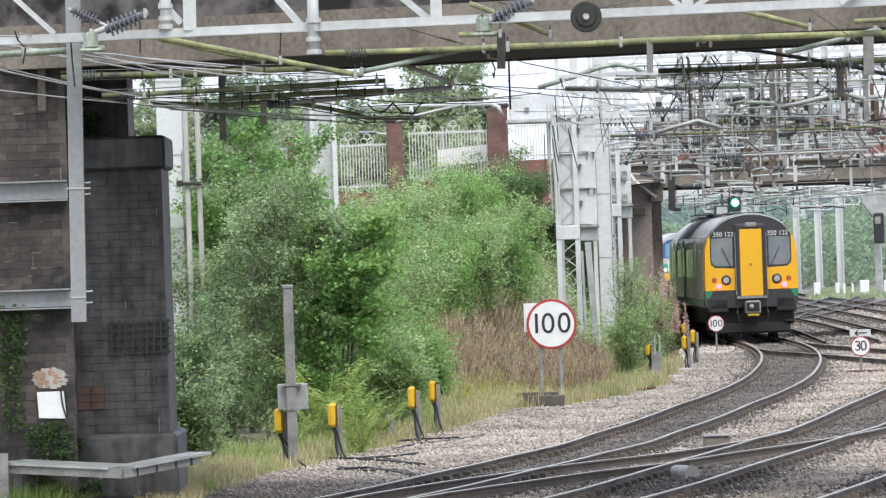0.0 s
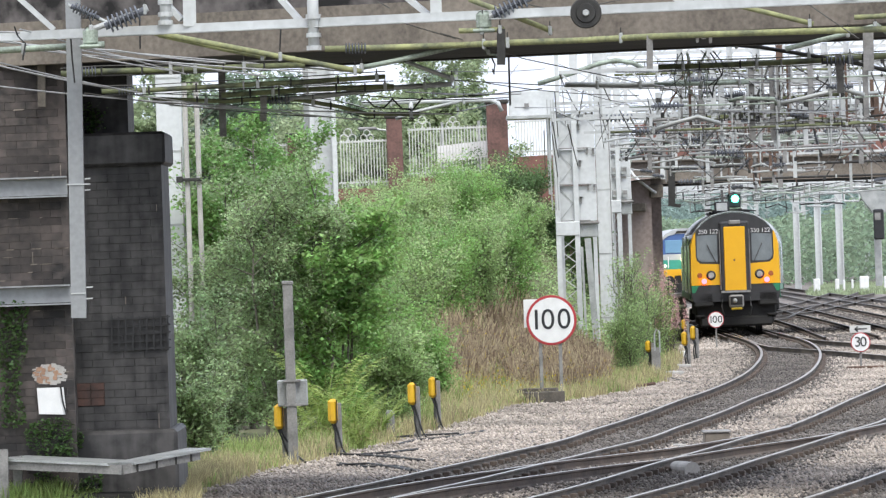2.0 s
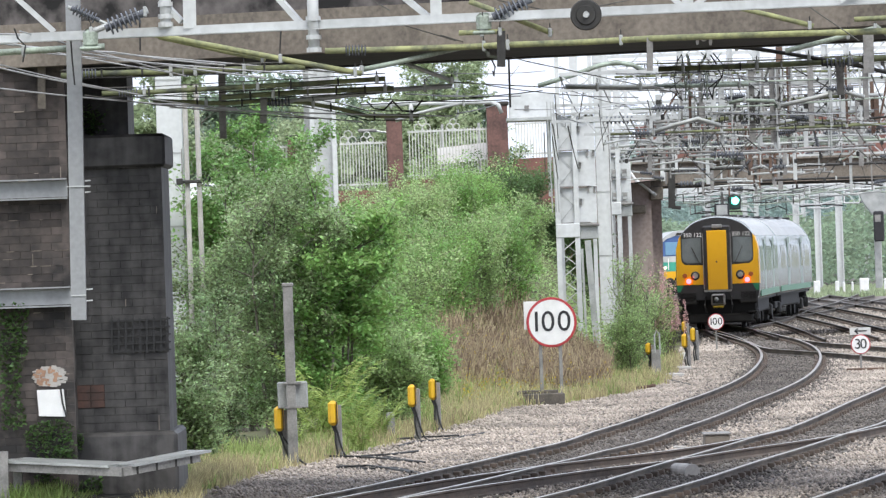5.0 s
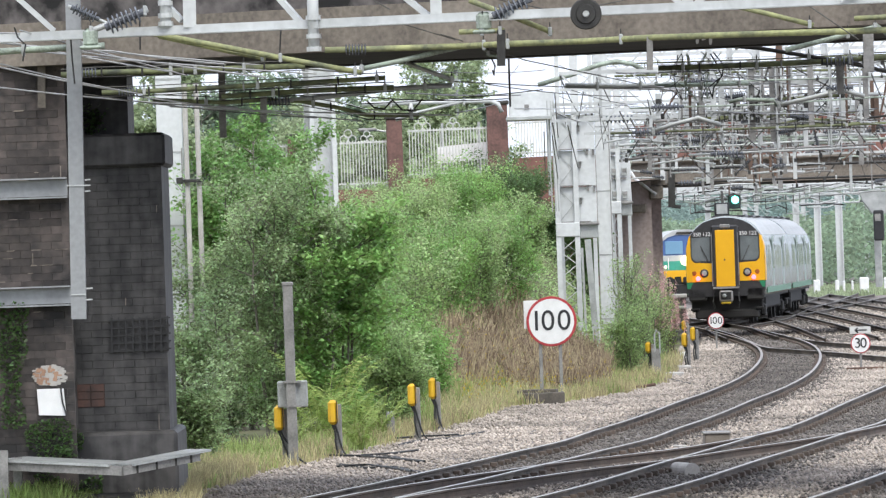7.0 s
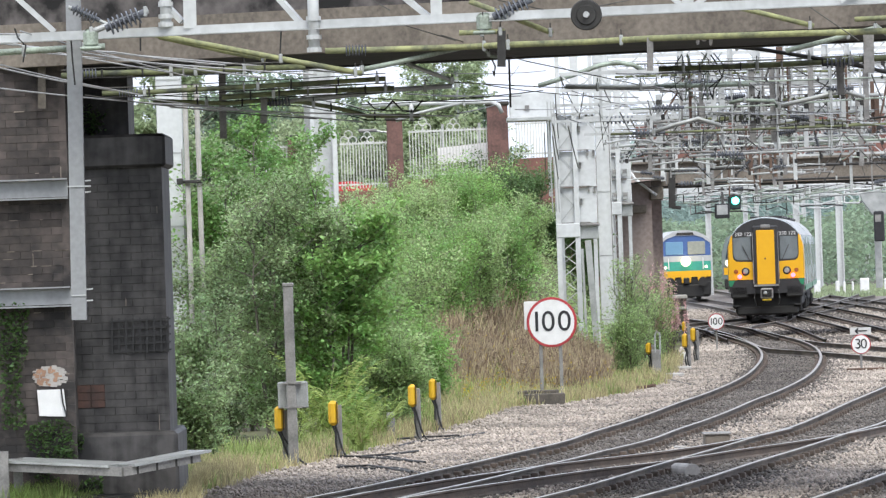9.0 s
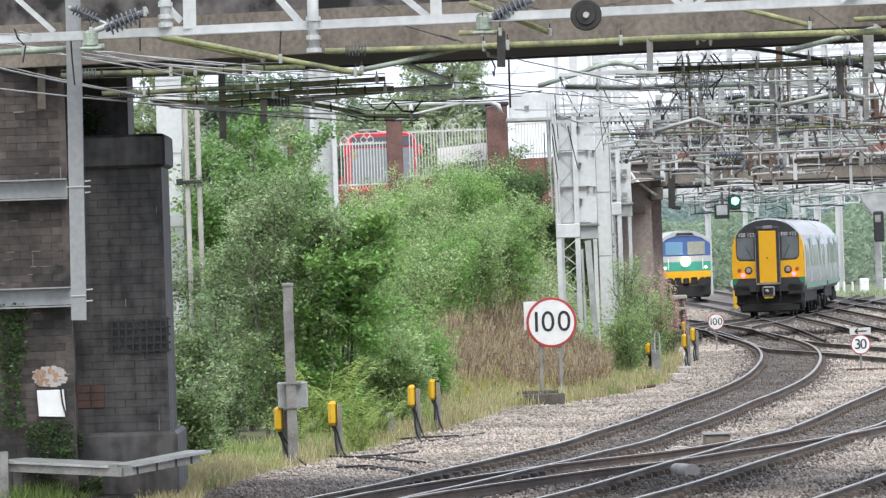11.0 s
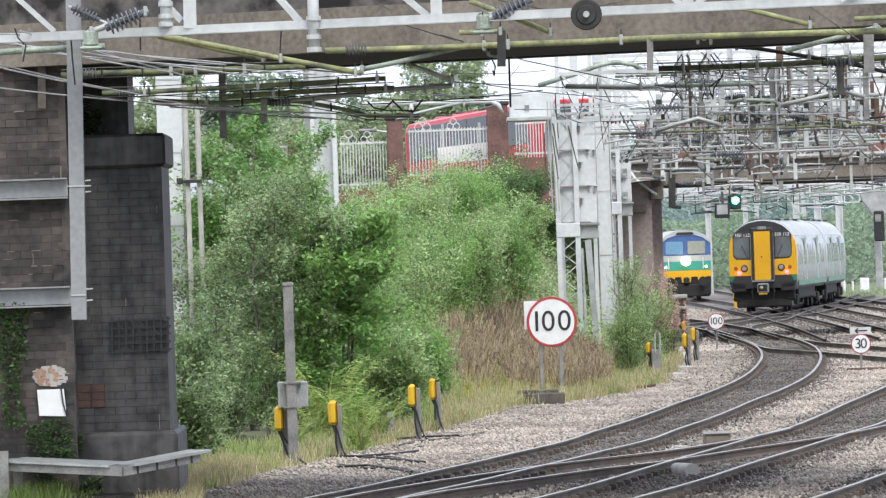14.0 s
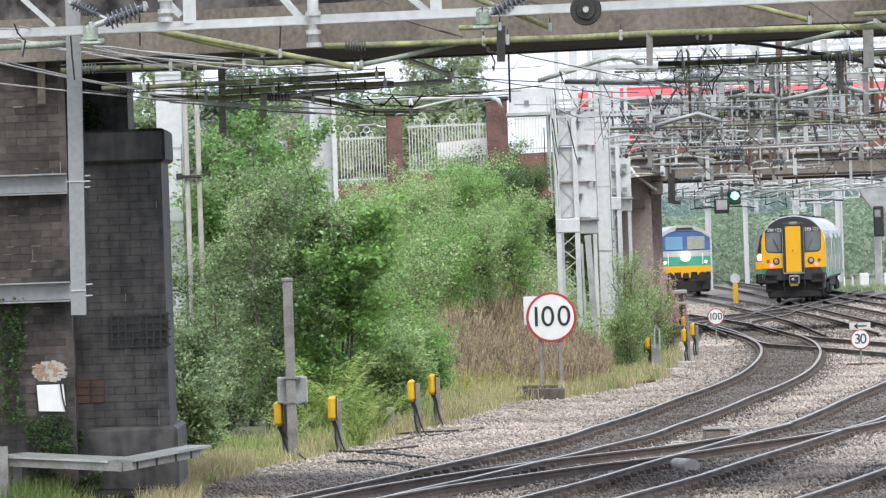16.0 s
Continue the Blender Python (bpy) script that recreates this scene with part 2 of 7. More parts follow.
# ---- mesh helpers ----
class Shape:
    """Corners and faces of one mesh, gathered piece by piece."""

    def __init__(self):
        self.v, self.f = [], []

    def add(self, vs, fs):
        n = len(self.v)
        self.v += [tuple(p) for p in vs]
        self.f += [tuple(i + n for i in q) for q in fs]
        return self

    def box(self, c, size, turn=0.0, bev=0.0, tilt=0.0):
        """A box, its edges cut by bev, turned about z (degrees)."""
        x, y, z = (s / 2 for s in size)
        if bev <= 0:
            vs = [(sx * x, sy * y, sz * z) for sz in (-1, 1) for sy in (-1, 1) for sx in (-1, 1)]
            fs = [(0, 2, 3, 1), (4, 5, 7, 6), (0, 1, 5, 4), (2, 6, 7, 3), (0, 4, 6, 2), (1, 3, 7, 5)]
        else:
            b = min(bev, x * 0.9, y * 0.9, z * 0.9)
            vs, fs = [], []
            rings = [(x - b, y - b, -z), (x, y, -z + b), (x, y, z - b), (x - b, y - b, z)]
            for k, (rx, ry, rz) in enumerate(rings):
                q = b if k in (1, 2) else b * 0.6
                for px, py in ((rx, -ry + q), (rx, ry - q), (rx - q, ry), (-rx + q, ry), (-rx, ry - q), (-rx, -ry + q), (-rx + q, -ry), (rx - q, -ry)):
                    vs.append((px, py, rz))
            for k in range(3):
                for i in range(8):
                    j = (i + 1) % 8
                    fs.append((k * 8 + i, k * 8 + j, k * 8 + 8 + j, k * 8 + 8 + i))
            fs += [tuple(range(7, -1, -1)), tuple(range(24, 32))]
        m = pose(*c, tilt, 0, turn)
        return self.add([m @ Vector(p) for p in vs], fs)

    def beam(self, p, q, w, h=None, up=(0, 0, 1)):
        """A bar of section w x h from p to q."""
        h = h or w
        p, q = Vector(p), Vector(q)
        d = (q - p).normalized()
        u = Vector(up)
        if abs(d.dot(u)) > 0.98:
            u = Vector((0, 1, 0))
        s = d.cross(u).normalized() * (w / 2)
        t = s.cross(d).normalized() * (h / 2)
        vs = [p - s - t, p + s - t, p + s + t, p - s + t, q - s - t, q + s - t, q + s + t, q - s + t]
        return self.add(vs, [(0, 3, 2, 1), (4, 5, 6, 7), (0, 1, 5, 4), (1, 2, 6, 5), (2, 3, 7, 6), (3, 0, 4, 7)])

    def tube(self, pts, r, n=6, taper=None):
        """A round bar through the points."""
        pts = [Vector(p) for p in pts]
        vs, fs = [], []
        for i, p in enumerate(pts):
            d = (pts[min(i + 1, len(pts) - 1)] - pts[max(i - 1, 0)]).normalized()
            u = Vector((0, 0, 1)) if abs(d.z) < 0.9 else Vector((0, 1, 0))
            s = d.cross(u).normalized()
            t = s.cross(d)
            rr = r if taper is None else r + (taper - r) * i / (len(pts) - 1)
            vs += [p + (s * math.cos(a) + t * math.sin(a)) * rr for a in (2 * math.pi * k / n for k in range(n))]
        for i in range(len(pts) - 1):
            for k in range(n):
                fs.append((i * n + k, i * n + (k + 1) % n, i * n + n + (k + 1) % n, i * n + n + k))
        fs += [tuple(range(n - 1, -1, -1)), tuple(range(len(vs) - n, len(vs)))]
        return self.add(vs, fs)

    def lathe(self, p, q, prof, n=14):
        """A turned shape on the line p to q; prof: (share of the way, radius)."""
        p, q = Vector(p), Vector(q)
        d = (q - p).normalized()
        u = Vector((0, 0, 1)) if abs(d.z) < 0.9 else Vector((0, 1, 0))
        s = d.cross(u).normalized()
        t = s.cross(d)
        vs, fs = [], []
        for a, r in prof:
            c = p + (q - p) * a
            vs += [c + (s * math.cos(2 * math.pi * k / n) + t * math.sin(2 * math.pi * k / n)) * r for k in range(n)]
        for i in range(len(prof) - 1):
            for k in range(n):
                fs.append((i * n + k, i * n + (k + 1) % n, i * n + n + (k + 1) % n, i * n + n + k))
        fs += [tuple(range(n - 1, -1, -1)), tuple(range(len(vs) - n, len(vs)))]
        return self.add(vs, fs)

    def prism(self, poly, y0, y1):
        """A polygon in x, z, drawn out from y0 to y1."""
        n = len(poly)
        vs = [(x, y0, z) for x, z in poly] + [(x, y1, z) for x, z in poly]
        return self.add(vs, [tuple(range(n)), tuple(range(2 * n - 1, n - 1, -1))] + [(i, n + i, n + (i + 1) % n, (i + 1) % n) for i in range(n)])

    def mesh(self, name):
        me = bpy.data.meshes.new(name)
        me.from_pydata(self.v, [], self.f)
        me.update()
        return me


def part(name, sh, material, parent=None, label="", smooth=False):
    me = sh if isinstance(sh, bpy.types.Mesh) else sh.mesh(name)
    if not me.materials:
        me.materials.append(material)
    if smooth:
        me.polygons.foreach_set("use_smooth", [True] * len(me.polygons))
    ob = new(name, me)
    if parent:
        ob.parent = parent
    return tagged(ob, label)


def thing(name, label, category, at=(0, 0, 0), group="", kind=""):
    ob = new(name)
    ob.empty_display_size = 0.2
    ob.location = at
    return tagged(ob, label, category, group, kind)


def lone(name, sh, material, label, category, group="", kind="", smooth=False):
    """A thing of one mesh."""
    return tagged(part(name, sh, material, None, "", smooth), label, category, group, kind)


def curve_through(pts, step=1.0):
    """Points at about even steps on a smooth line through pts."""
    p = [np.array(q, float) for q in pts]
    p = [2 * p[0] - p[1]] + p + [2 * p[-1] - p[-2]]
    out = []
    for i in range(1, len(p) - 2):
        n = max(2, int(np.linalg.norm(p[i + 1] - p[i]) / step))
        for k in range(n):
            u = k / n
            out.append(0.5 * (2 * p[i] + (p[i + 1] - p[i - 1]) * u + (2 * p[i - 1] - 5 * p[i] + 4 * p[i + 1] - p[i + 2]) * u ** 2
                              + (3 * p[i] - p[i - 1] - 3 * p[i + 1] + p[i + 2]) * u ** 3))
    return out + [p[-2]]


def gz(y):
    """Height of the rail tops: the line climbs gently, then runs level."""
    return min(0.0, -1.15 + 0.00576 * y)


# ---- ground, ballast and tracks ----
def bed(y):
    return gz(y) - 0.17


def sheet(name, xs, ys, height, material, label):
    sh = Shape()
    for y in ys:
        for x in xs:
            sh.v.append((x, y, height(x, y)))
    n = len(xs)
    for j in range(len(ys) - 1):
        for i in range(n - 1):
            sh.f.append((j * n + i, j * n + i + 1, j * n + n + i + 1, j * n + n + i))
    return lone(name, sh, material, label, name, kind="structure", smooth=True)


def smooth01(a):
    a = max(0.0, min(1.0, a))
    return a * a * (3 - 2 * a)


EDGE = [(-4.014, 100.38), (-3.591, 107.187), (-2.991, 114.121), (-1.888, 119.889), (-1.065, 125.46), (0.387, 137.345), (1.369, 147.367), (2.452, 148.596), (3.785, 154.227), (5.043, 162.709), (5.762, 176.412), (6.704, 198.865), (7.813, 228.053), (8.893, 267.182), (8.822, 304.927)]


def edge_x(y):
    """Where the ballast ends on the planted side, at the depth y."""
    for (x0, y0), (x1, y1) in zip(EDGE, EDGE[1:]):
        if y0 <= y <= y1:
            return x0 + (x1 - x0) * (y - y0) / (y1 - y0)
    return EDGE[0][0] - (EDGE[0][1] - y) * 0.02 if y < EDGE[0][1] else EDGE[-1][0]


def land(x, y):
    """Height of the open ground: flat by the line, a planted bank that climbs to the road wall."""
    far = smooth01((y - 142) / 60) * smooth01((edge_x(min(y, 208)) - 1.0 - x) / 4.0) * smooth01((280 - y) / 40) * 3.9
    rough = 0.10 * noise.noise(Vector((x * 0.7, y * 0.25, 0))) if y < 300 else 0
    return bed(y) - 0.06 + far + (rough if x < edge_x(y) - 0.4 else 0)


sheet("ground", [-1500, -400, -100, -40] + [-24 + i * 1.0 for i in range(60)] + [60, 120, 400, 1500],
      [-200, 0, 40, 70] + [80 + i * 3 for i in range(75)] + [320, 360, 450, 700, 1200, 2500, 4500], land, M_EARTH, "rough grassy earth beside the railway")

sh = Shape()
rows = [70, 80] + [88 + i * 2.5 for i in range(125)] + [420, 480, 560, 700]
for y in rows:
    e = edge_x(y) + 0.12 * math.sin(y * 1.7)
    sh.v += [(e - 0.35, y, bed(y) - 0.12), (e, y, bed(y) - 0.015), (e + 1.5, y, bed(y) + 0.005), (e + 6, y, bed(y)), (e + 45, y, bed(y)), (e + 160, y, bed(y))]
for j in range(len(rows) - 1):
    for i in range(5):
        sh.f.append((j * 6 + i, j * 6 + i + 1, j * 6 + 7 + i, j * 6 + 6 + i))
lone("ballast", sh, M_BALLAST, "grey-brown crushed stone ballast under the tracks", "ballast", kind="structure")


def rail_sweep(line, h=0.16):
    """Body and polished head of one rail along points in x, y."""
    body, head = Shape(), Shape()
    prof = [(-0.07, -h), (0.07, -h), (0.07, -h + 0.02), (0.012, -h + 0.045), (0.012, -0.045), (0.036, -0.03), (0.036, -0.004), (-0.036, -0.004), (-0.036, -0.03), (-0.012, -0.045), (-0.012, -h + 0.045), (-0.07, -h + 0.02)]
    n = len(prof)
    for i, p in enumerate(line):
        d = line[min(i + 1, len(line) - 1)] - line[max(i - 1, 0)]
        d = d / np.linalg.norm(d)
        nx, ny = d[1], -d[0]
        z = gz(p[1])
        body.v += [(p[0] + nx * a, p[1] + ny * a, z + b) for a, b in prof]
        head.v += [(p[0] + nx * a, p[1] + ny * a, z + b) for a, b in ((-0.033, -0.006), (-0.03, 0), (0.03, 0), (0.033, -0.006))]
        if i:
            m, k = (i - 1) * n, (i - 1) * 4
            body.f += [(m + j, m + (j + 1) % n, m + n + (j + 1) % n, m + n + j) for j in range(n)]
            head.f += [(k + j, k + j + 1, k + 5 + j, k + 4 + j) for j in range(3)]
    return body, head


def shifted(line, off):
    out = []
    for i, p in enumerate(line):
        d = line[min(i + 1, len(line) - 1)] - line[max(i - 1, 0)]
        d = d / np.linalg.norm(d)
        out.append(p + np.array((d[1], -d[0])) * off)
    return out


CENTRES = []
SLEEPER = Shape().box((0, 0, -0.225), (2.5, 0.26, 0.13), bev=0.02).mesh("sleeper")
SLEEPER.materials.append(M_SLEEPER)
CHAIR = Shape().box((0, 0, -0.13), (0.3, 0.18, 0.06), bev=0.015).mesh("rail_chair")
CHAIR.materials.append(M_RUST)


def track(points, label, sleepers=(0, 0), step=1.5, rusty=False, gauge=1.505, dull=False):
    """A track given by its first rail (x, y), with its second rail to the right of it."""
    t = thing("railway_track", label, "railway track", group="tracks of the junction", kind="structure")
    a = curve_through(points, step)
    CENTRES.append(np.array(shifted(a, gauge / 2)))
    for line in (a, shifted(a, gauge)):
        body, head = rail_sweep(line)
        r = part("rail", body, M_RUST if rusty else M_RAIL, t)
        part("rail_head", head, M_DULLHEAD if dull else M_RAILTOP, r, "polished steel running surface")
    if sleepers[1] > sleepers[0]:
        clips = Shape()
        mid = shifted(curve_through(points, 0.65), gauge / 2)
        for i in range(1, len(mid)):
            p, d = mid[i], mid[i] - mid[i - 1]
            if sleepers[0] < p[1] < sleepers[1]:
                s = part("sleeper", SLEEPER, None, t)
                a = math.atan2(d[1], d[0]) - math.pi / 2
                s.location, s.rotation_euler = (p[0], p[1], gz(p[1])), (0, 0, a)
                for off in (-0.84, -0.66, 0.66, 0.84):
                    clips.box((p[0] + math.cos(a) * off, p[1] + math.sin(a) * off, gz(p[1]) - 0.112), (0.11, 0.14, 0.08), math.degrees(a), 0.012)
        tagged(part("rail_clips", clips, M_SWITCH, t), kind="stuff")
    return t


def lone_rail(points, label, rusty=False):
    body, head = rail_sweep(curve_through(points, 1.5))
    r = lone("switch_rail", body, M_SWITCH if rusty else M_RAIL, label, "rail", group="switch and crossing rails")
    part("rail_head", head, M_RAILTOP, r)
    return r


track([(-2.822, 95.333), (-2.342, 97.732), (-1.911, 99.915), (-1.303, 102.692), (-0.825, 105.105), (-0.153, 108.666), (0.473, 111.793), (0.946, 114.483), (1.438, 117.024), (1.958, 119.976), (2.539, 124.653), (3.149, 129.022), (3.825, 134.447), (4.588, 141.16), (5.397, 147.679), (6.368, 156.82), (7.166, 166.425), (7.955, 178.879), (8.418, 190.106), (8.563, 200.11), (8.623, 215.429), (8.56, 237.35), (8.166, 260.929), (7.557, 284.909)],
      "curved running line with polished brown rails", (90, 215))
track([(0.445, 92.969), (1.246, 96.942), (2.03, 100.925), (3.196, 107.813), (3.862, 111.468), (4.68, 116.127), (5.317, 119.91), (5.965, 123.322), (6.778, 129.288), (7.739, 137.006), (9.182, 148.08), (11.148, 164.281), (13.597, 182.886)],
      "neighbouring running line with polished brown rails", (90, 160))
track([(3.509, 87.883), (4.206, 90.694), (4.787, 93.458), (5.427, 96.777), (6.227, 101.116), (7.375, 108.092), (8.826, 116.86)], "third running line on concrete sleepers", (85, 140))
lone_rail([(-2.012, 96.878), (-1.276, 100.368), (-0.152, 104.253), (0.877, 107.188), (1.415, 108.839), (2.334, 110.945), (3.48, 113.477), (4.302, 115.96), (5.186, 119.134), (5.935, 122.702)], "rusty brown crossover rail between the lines", True)
lone_rail([(-1.516, 94.789), (-0.151, 99.98), (1.349, 104.19), (2.236, 106.582), (3.335, 108.916), (4.535, 112.641), (5.576, 115.442), (6.702, 118.963), (7.568, 122.435), (8.801, 128.612)], "crossover rail with a worn head", True)
lone_rail([(8.868, 234.489), (8.831, 216.311), (8.602, 193.857), (9.163, 187.941), (9.831, 183.629), (10.889, 175.205), (11.901, 167.441)], "curved turnout rail leaving the running line")
lone_rail([(10.072, 208.045), (10.312, 198.336), (10.945, 192.775), (11.651, 187.316), (12.741, 179.123)], "turnout rail leaving the running line")
RIGHT_ROAD = [(8.3, 209), (8.5, 227), (8.85, 240), (9.7, 248), (10.9, 258), (12.0, 272), (13.2, 288), (14.5, 304), (16.2, 322), (18.0, 344), (20.5, 375), (24, 420), (31, 520)]
track(RIGHT_ROAD, "junction track that bears away through the crossovers", (214, 290), 3, dull=True)
track([(11.957, 462.455), (12.272, 371.769), (12.302, 325.673), (12.013, 277.254), (11.553, 236.392), (10.807, 201.619)][::-1], "junction track of the waiting freight locomotive", (200, 300), 3, dull=True)
track([(19.831, 558.672), (19.604, 486.763), (18.841, 384.296), (18.148, 318.493), (17.518, 269.798)][::-1], "far junction track", (200, 300), 3, dull=True)
track([(16.936, 456.993), (16.603, 404.602), (15.104, 308.473), (14.182, 249.253), (13.473, 207.846)][::-1], "far junction track between the crossings", (200, 300), 3, dull=True)
track([(27.462, 559.249), (25.165, 440.997), (24.318, 389.224), (23.636, 338.599)][::-1], "far siding track", (0, 0), 3, dull=True)
track([(7.126, 228.058), (9.109, 246.981), (11.279, 260.458), (14.175, 276.158), (17.34, 304.4), (23.421, 360.212)][::-1], "diagonal crossover track", (0, 0), 3, dull=True)

# ---- near road bridge ----
BR_L, BR_R = -0.056, 0.0627     # run of the bridge, as bearing from the eye


def br(b, depth, z):
    """A point on the bridge: bearing b, so far behind its front face."""
    y = 100 - 5.5 * (b - BR_L) / (BR_R - BR_L) + depth
    return (b * (y - depth), y, z)


bridge = thing("road_bridge", "old concrete road bridge on sooty brick supports", "bridge")


def slab(z0, z1, y0, y1, b0=-0.085, b1=0.12, s=None):
    s = s or Shape()
    vs = [br(b, d, z) for z in (z0, z1) for d in (y0, y1) for b in (b0, b1)]
    return s.add(vs, [(0, 2, 3, 1), (4, 5, 7, 6), (0, 1, 5, 4), (2, 6, 7, 3), (0, 4, 6, 2), (1, 3, 7, 5)])


part("girder", slab(5.63, 6.24, 0, 0.5), M_CONC, bridge, "stained concrete fascia girder")
part("soffit", slab(5.66, 5.9, 0.5, 8.0), M_DARKCONC, bridge, "dark concrete underside")
parapet = part("parapet", slab(6.24, 8.6, 0.07, 0.45), M_MORTAR, bridge, "dark brick parapet")
courses = Shape()
lay = random.Random(12)
for i in range(6):
    b = -0.07 + (0.001 if i % 2 else 0)
    while b < 0.07:
        slab(6.245 + i * 0.075, 6.314 + i * 0.075, 0.055 + lay.uniform(0, 0.006), 0.08, b, b + 0.00208, courses)
        b += 0.00218
tagged(part("brick_courses", courses, M_ENGBRICK, parapet), kind="stuff")
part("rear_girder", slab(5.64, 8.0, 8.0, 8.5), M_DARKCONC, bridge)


def upright(x0, x1, y0, y1, z0, z1, bev=0.0):
    return Shape().box(((x0 + x1) / 2, (y0 + y1) / 2, (z0 + z1) / 2), (x1 - x0, y1 - y0, z1 - z0), bev=bev)


part("abutment", upright(-9, -5.293, 100.3, 108, -1.5, 8), M_MORTAR, bridge, "sooty brick abutment wall")
part("pier", upright(-5.508, -3.984, 100.9, 103.6, -1.6, 4.167), M_SOOT, bridge, "soot-blackened brick pier")
part("pier_cap", upright(-5.3709999999999996, -3.917, 100.75, 103.8, 4.169, 4.645, 0.04), M_SOOT, bridge, "blackened stone bearing cap")
part("pier_stem", upright(-5.452, -4.49, 102.2, 104.2, 4.648, 5.66), M_SOOT, bridge)
part("pier_plinth", upright(-5.495, -3.866, 100.45, 104, -1.6, 0.401, 0.05), M_SOOT, bridge, "projecting sooty plinth")

# ---- far road bridge and the road wall ----
far = thing("far_road_bridge", "concrete and red brick road bridge over the junction", "bridge")
part("girder", Shape().box((22.7, 220.3, 5.089), (34, 0.6, 0.7910000000000004)), M_CONC, far, "stained concrete beam")
part("rear_girder", Shape().box((22.7, 230.2, 5.089), (34, 0.6, 0.7910000000000004)), M_CONC, far)
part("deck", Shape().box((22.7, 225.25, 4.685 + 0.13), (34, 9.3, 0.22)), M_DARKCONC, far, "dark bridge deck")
part("string_course", Shape().box((22.7, 219.9, 5.459), (34, 0.3, 0.16), bev=0.03), M_CONC, far)
part("parapet", Shape().box((22.9, 220.3, 6.145), (33, 0.4, 1.319)), M_REDBRICK, far, "red brick parapet")
part("parapet_coping", Shape().box((22.9, 220.3, 6.831), (33.2, 0.55, 0.12), bev=0.03), M_PALECONC, far)
part("rear_parapet", Shape().box((22.9, 230.3, 6.145), (33, 0.4, 1.2)), M_REDBRICK, far)
part("abutment", Shape().box((6.715, 226.4, 2.0), (0.37, 9.2, 4.9)), M_BROWNBRICK, far, "dark brick pier set back beneath the beam")
part("bearing_block", Shape().box((6.7, 220.6, 4.47), (0.42, 1.6, 0.42), bev=0.03), M_CONC, far, "stained concrete bearing block")
part("ledge_stone", Shape().box((6.11, 219.9, 3.99), (0.5, 0.7, 0.26), bev=0.03), M_CONC, far)
part("abutment_wall", Shape().box((4.815, 225.1, 2.4), (3.43, 10.4, 5.0)), M_BROWNBRICK, far, "weathered brown brick wing wall")
pipe = part("drain_pipe", Shape().tube([(5.9, 219.6, 5.15), (6.05, 219.6, 4.92), (6.62, 219.6, 4.45)], 0.045, 8), M_WHITE, far, "white slanting drain pipe")
part("pipe_shoe", Shape().lathe((6.6, 219.6, 4.47), (6.68, 219.6, 4.4), [(0, 0.06), (1, 0.06)], 10), M_GALV2, pipe)


def road_z(x):
    return float(np.interp(x, [-14, -3.283, 1.177, 7.421, 40], [3.85, 4.02, 4.22, 4.685 + 0.26, 4.685 + 0.26]))


sh = Shape()
xs = [-30 + i for i in range(96)]
for x in xs:
    sh.v += [(x, 220.6 if x > 6.5 else 211.5, road_z(x)), (x, 230 if x > 5.5 else 300, road_z(x))]
sh.f += [(2 * i, 2 * i + 2, 2 * i + 3, 2 * i + 1) for i in range(len(xs) - 1)]
lone("road", sh, M_ASPHALT, "grey asphalt road that climbs to the bridge", "road", kind="structure")

# ---- wall, brick posts and white railings along the road ----
WALL_Y = 210.0
sh = Shape()
line = [(-6.727, 210, 4.8), (-3.029, 210, 4.789), (-1.348, 210, 4.781), (-1.002, 210, 5.054), (1.486, 210, 5.068), (2.124, 210, 5.046), (2.176, 210, 5.565), (3.471, 210, 5.587), (5.152, 210, 5.579)]
for a, b in zip(line, line[1:]):
    sh.add([(a[0], WALL_Y, 0), (b[0], WALL_Y, 0), (b[0], WALL_Y, b[2]), (a[0], WALL_Y, a[2]), (a[0], 211.5, 0), (b[0], 211.5, 0), (b[0], 211.5, b[2]), (a[0], 211.5, a[2])],
           [(0, 1, 2, 3), (4, 7, 6, 5), (3, 2, 6, 7), (0, 3, 7, 4), (1, 5, 6, 2)])
lone("retaining_wall", sh, M_REDBRICK, "red brick retaining wall beneath the road", "wall", kind="structure")


def brick_post(x0, x1, top, low, label="red brick fence post with a stone cap"):
    a, b = top, low
    t = thing("fence_post", label, "fence post", ((x0 + x1) / 2, WALL_Y, b), group="posts of the road fence")
    part("shaft", Shape().box((0, 0.1, (a - b) / 2), (x1 - x0, 0.6, a - b), bev=0.02), M_POSTBRICK, t)
    part("cap", Shape().box((0, 0.1, a - b + 0.05), (x1 - x0 + 0.1, 0.7, 0.12), bev=0.03), M_DARKCONC, t)


brick_post(-1.562, -1.092, 6.843, 4.727)
brick_post(1.428, 2.05, 7.172, 4.956)
brick_post(-4.502, -3.998, 6.391, 4.712)
BAR = Shape().box((0, 0, 0.5), (0.028, 0.028, 1.0)).mesh("bar")
BAR.materials.append(M_RAILPAINT)


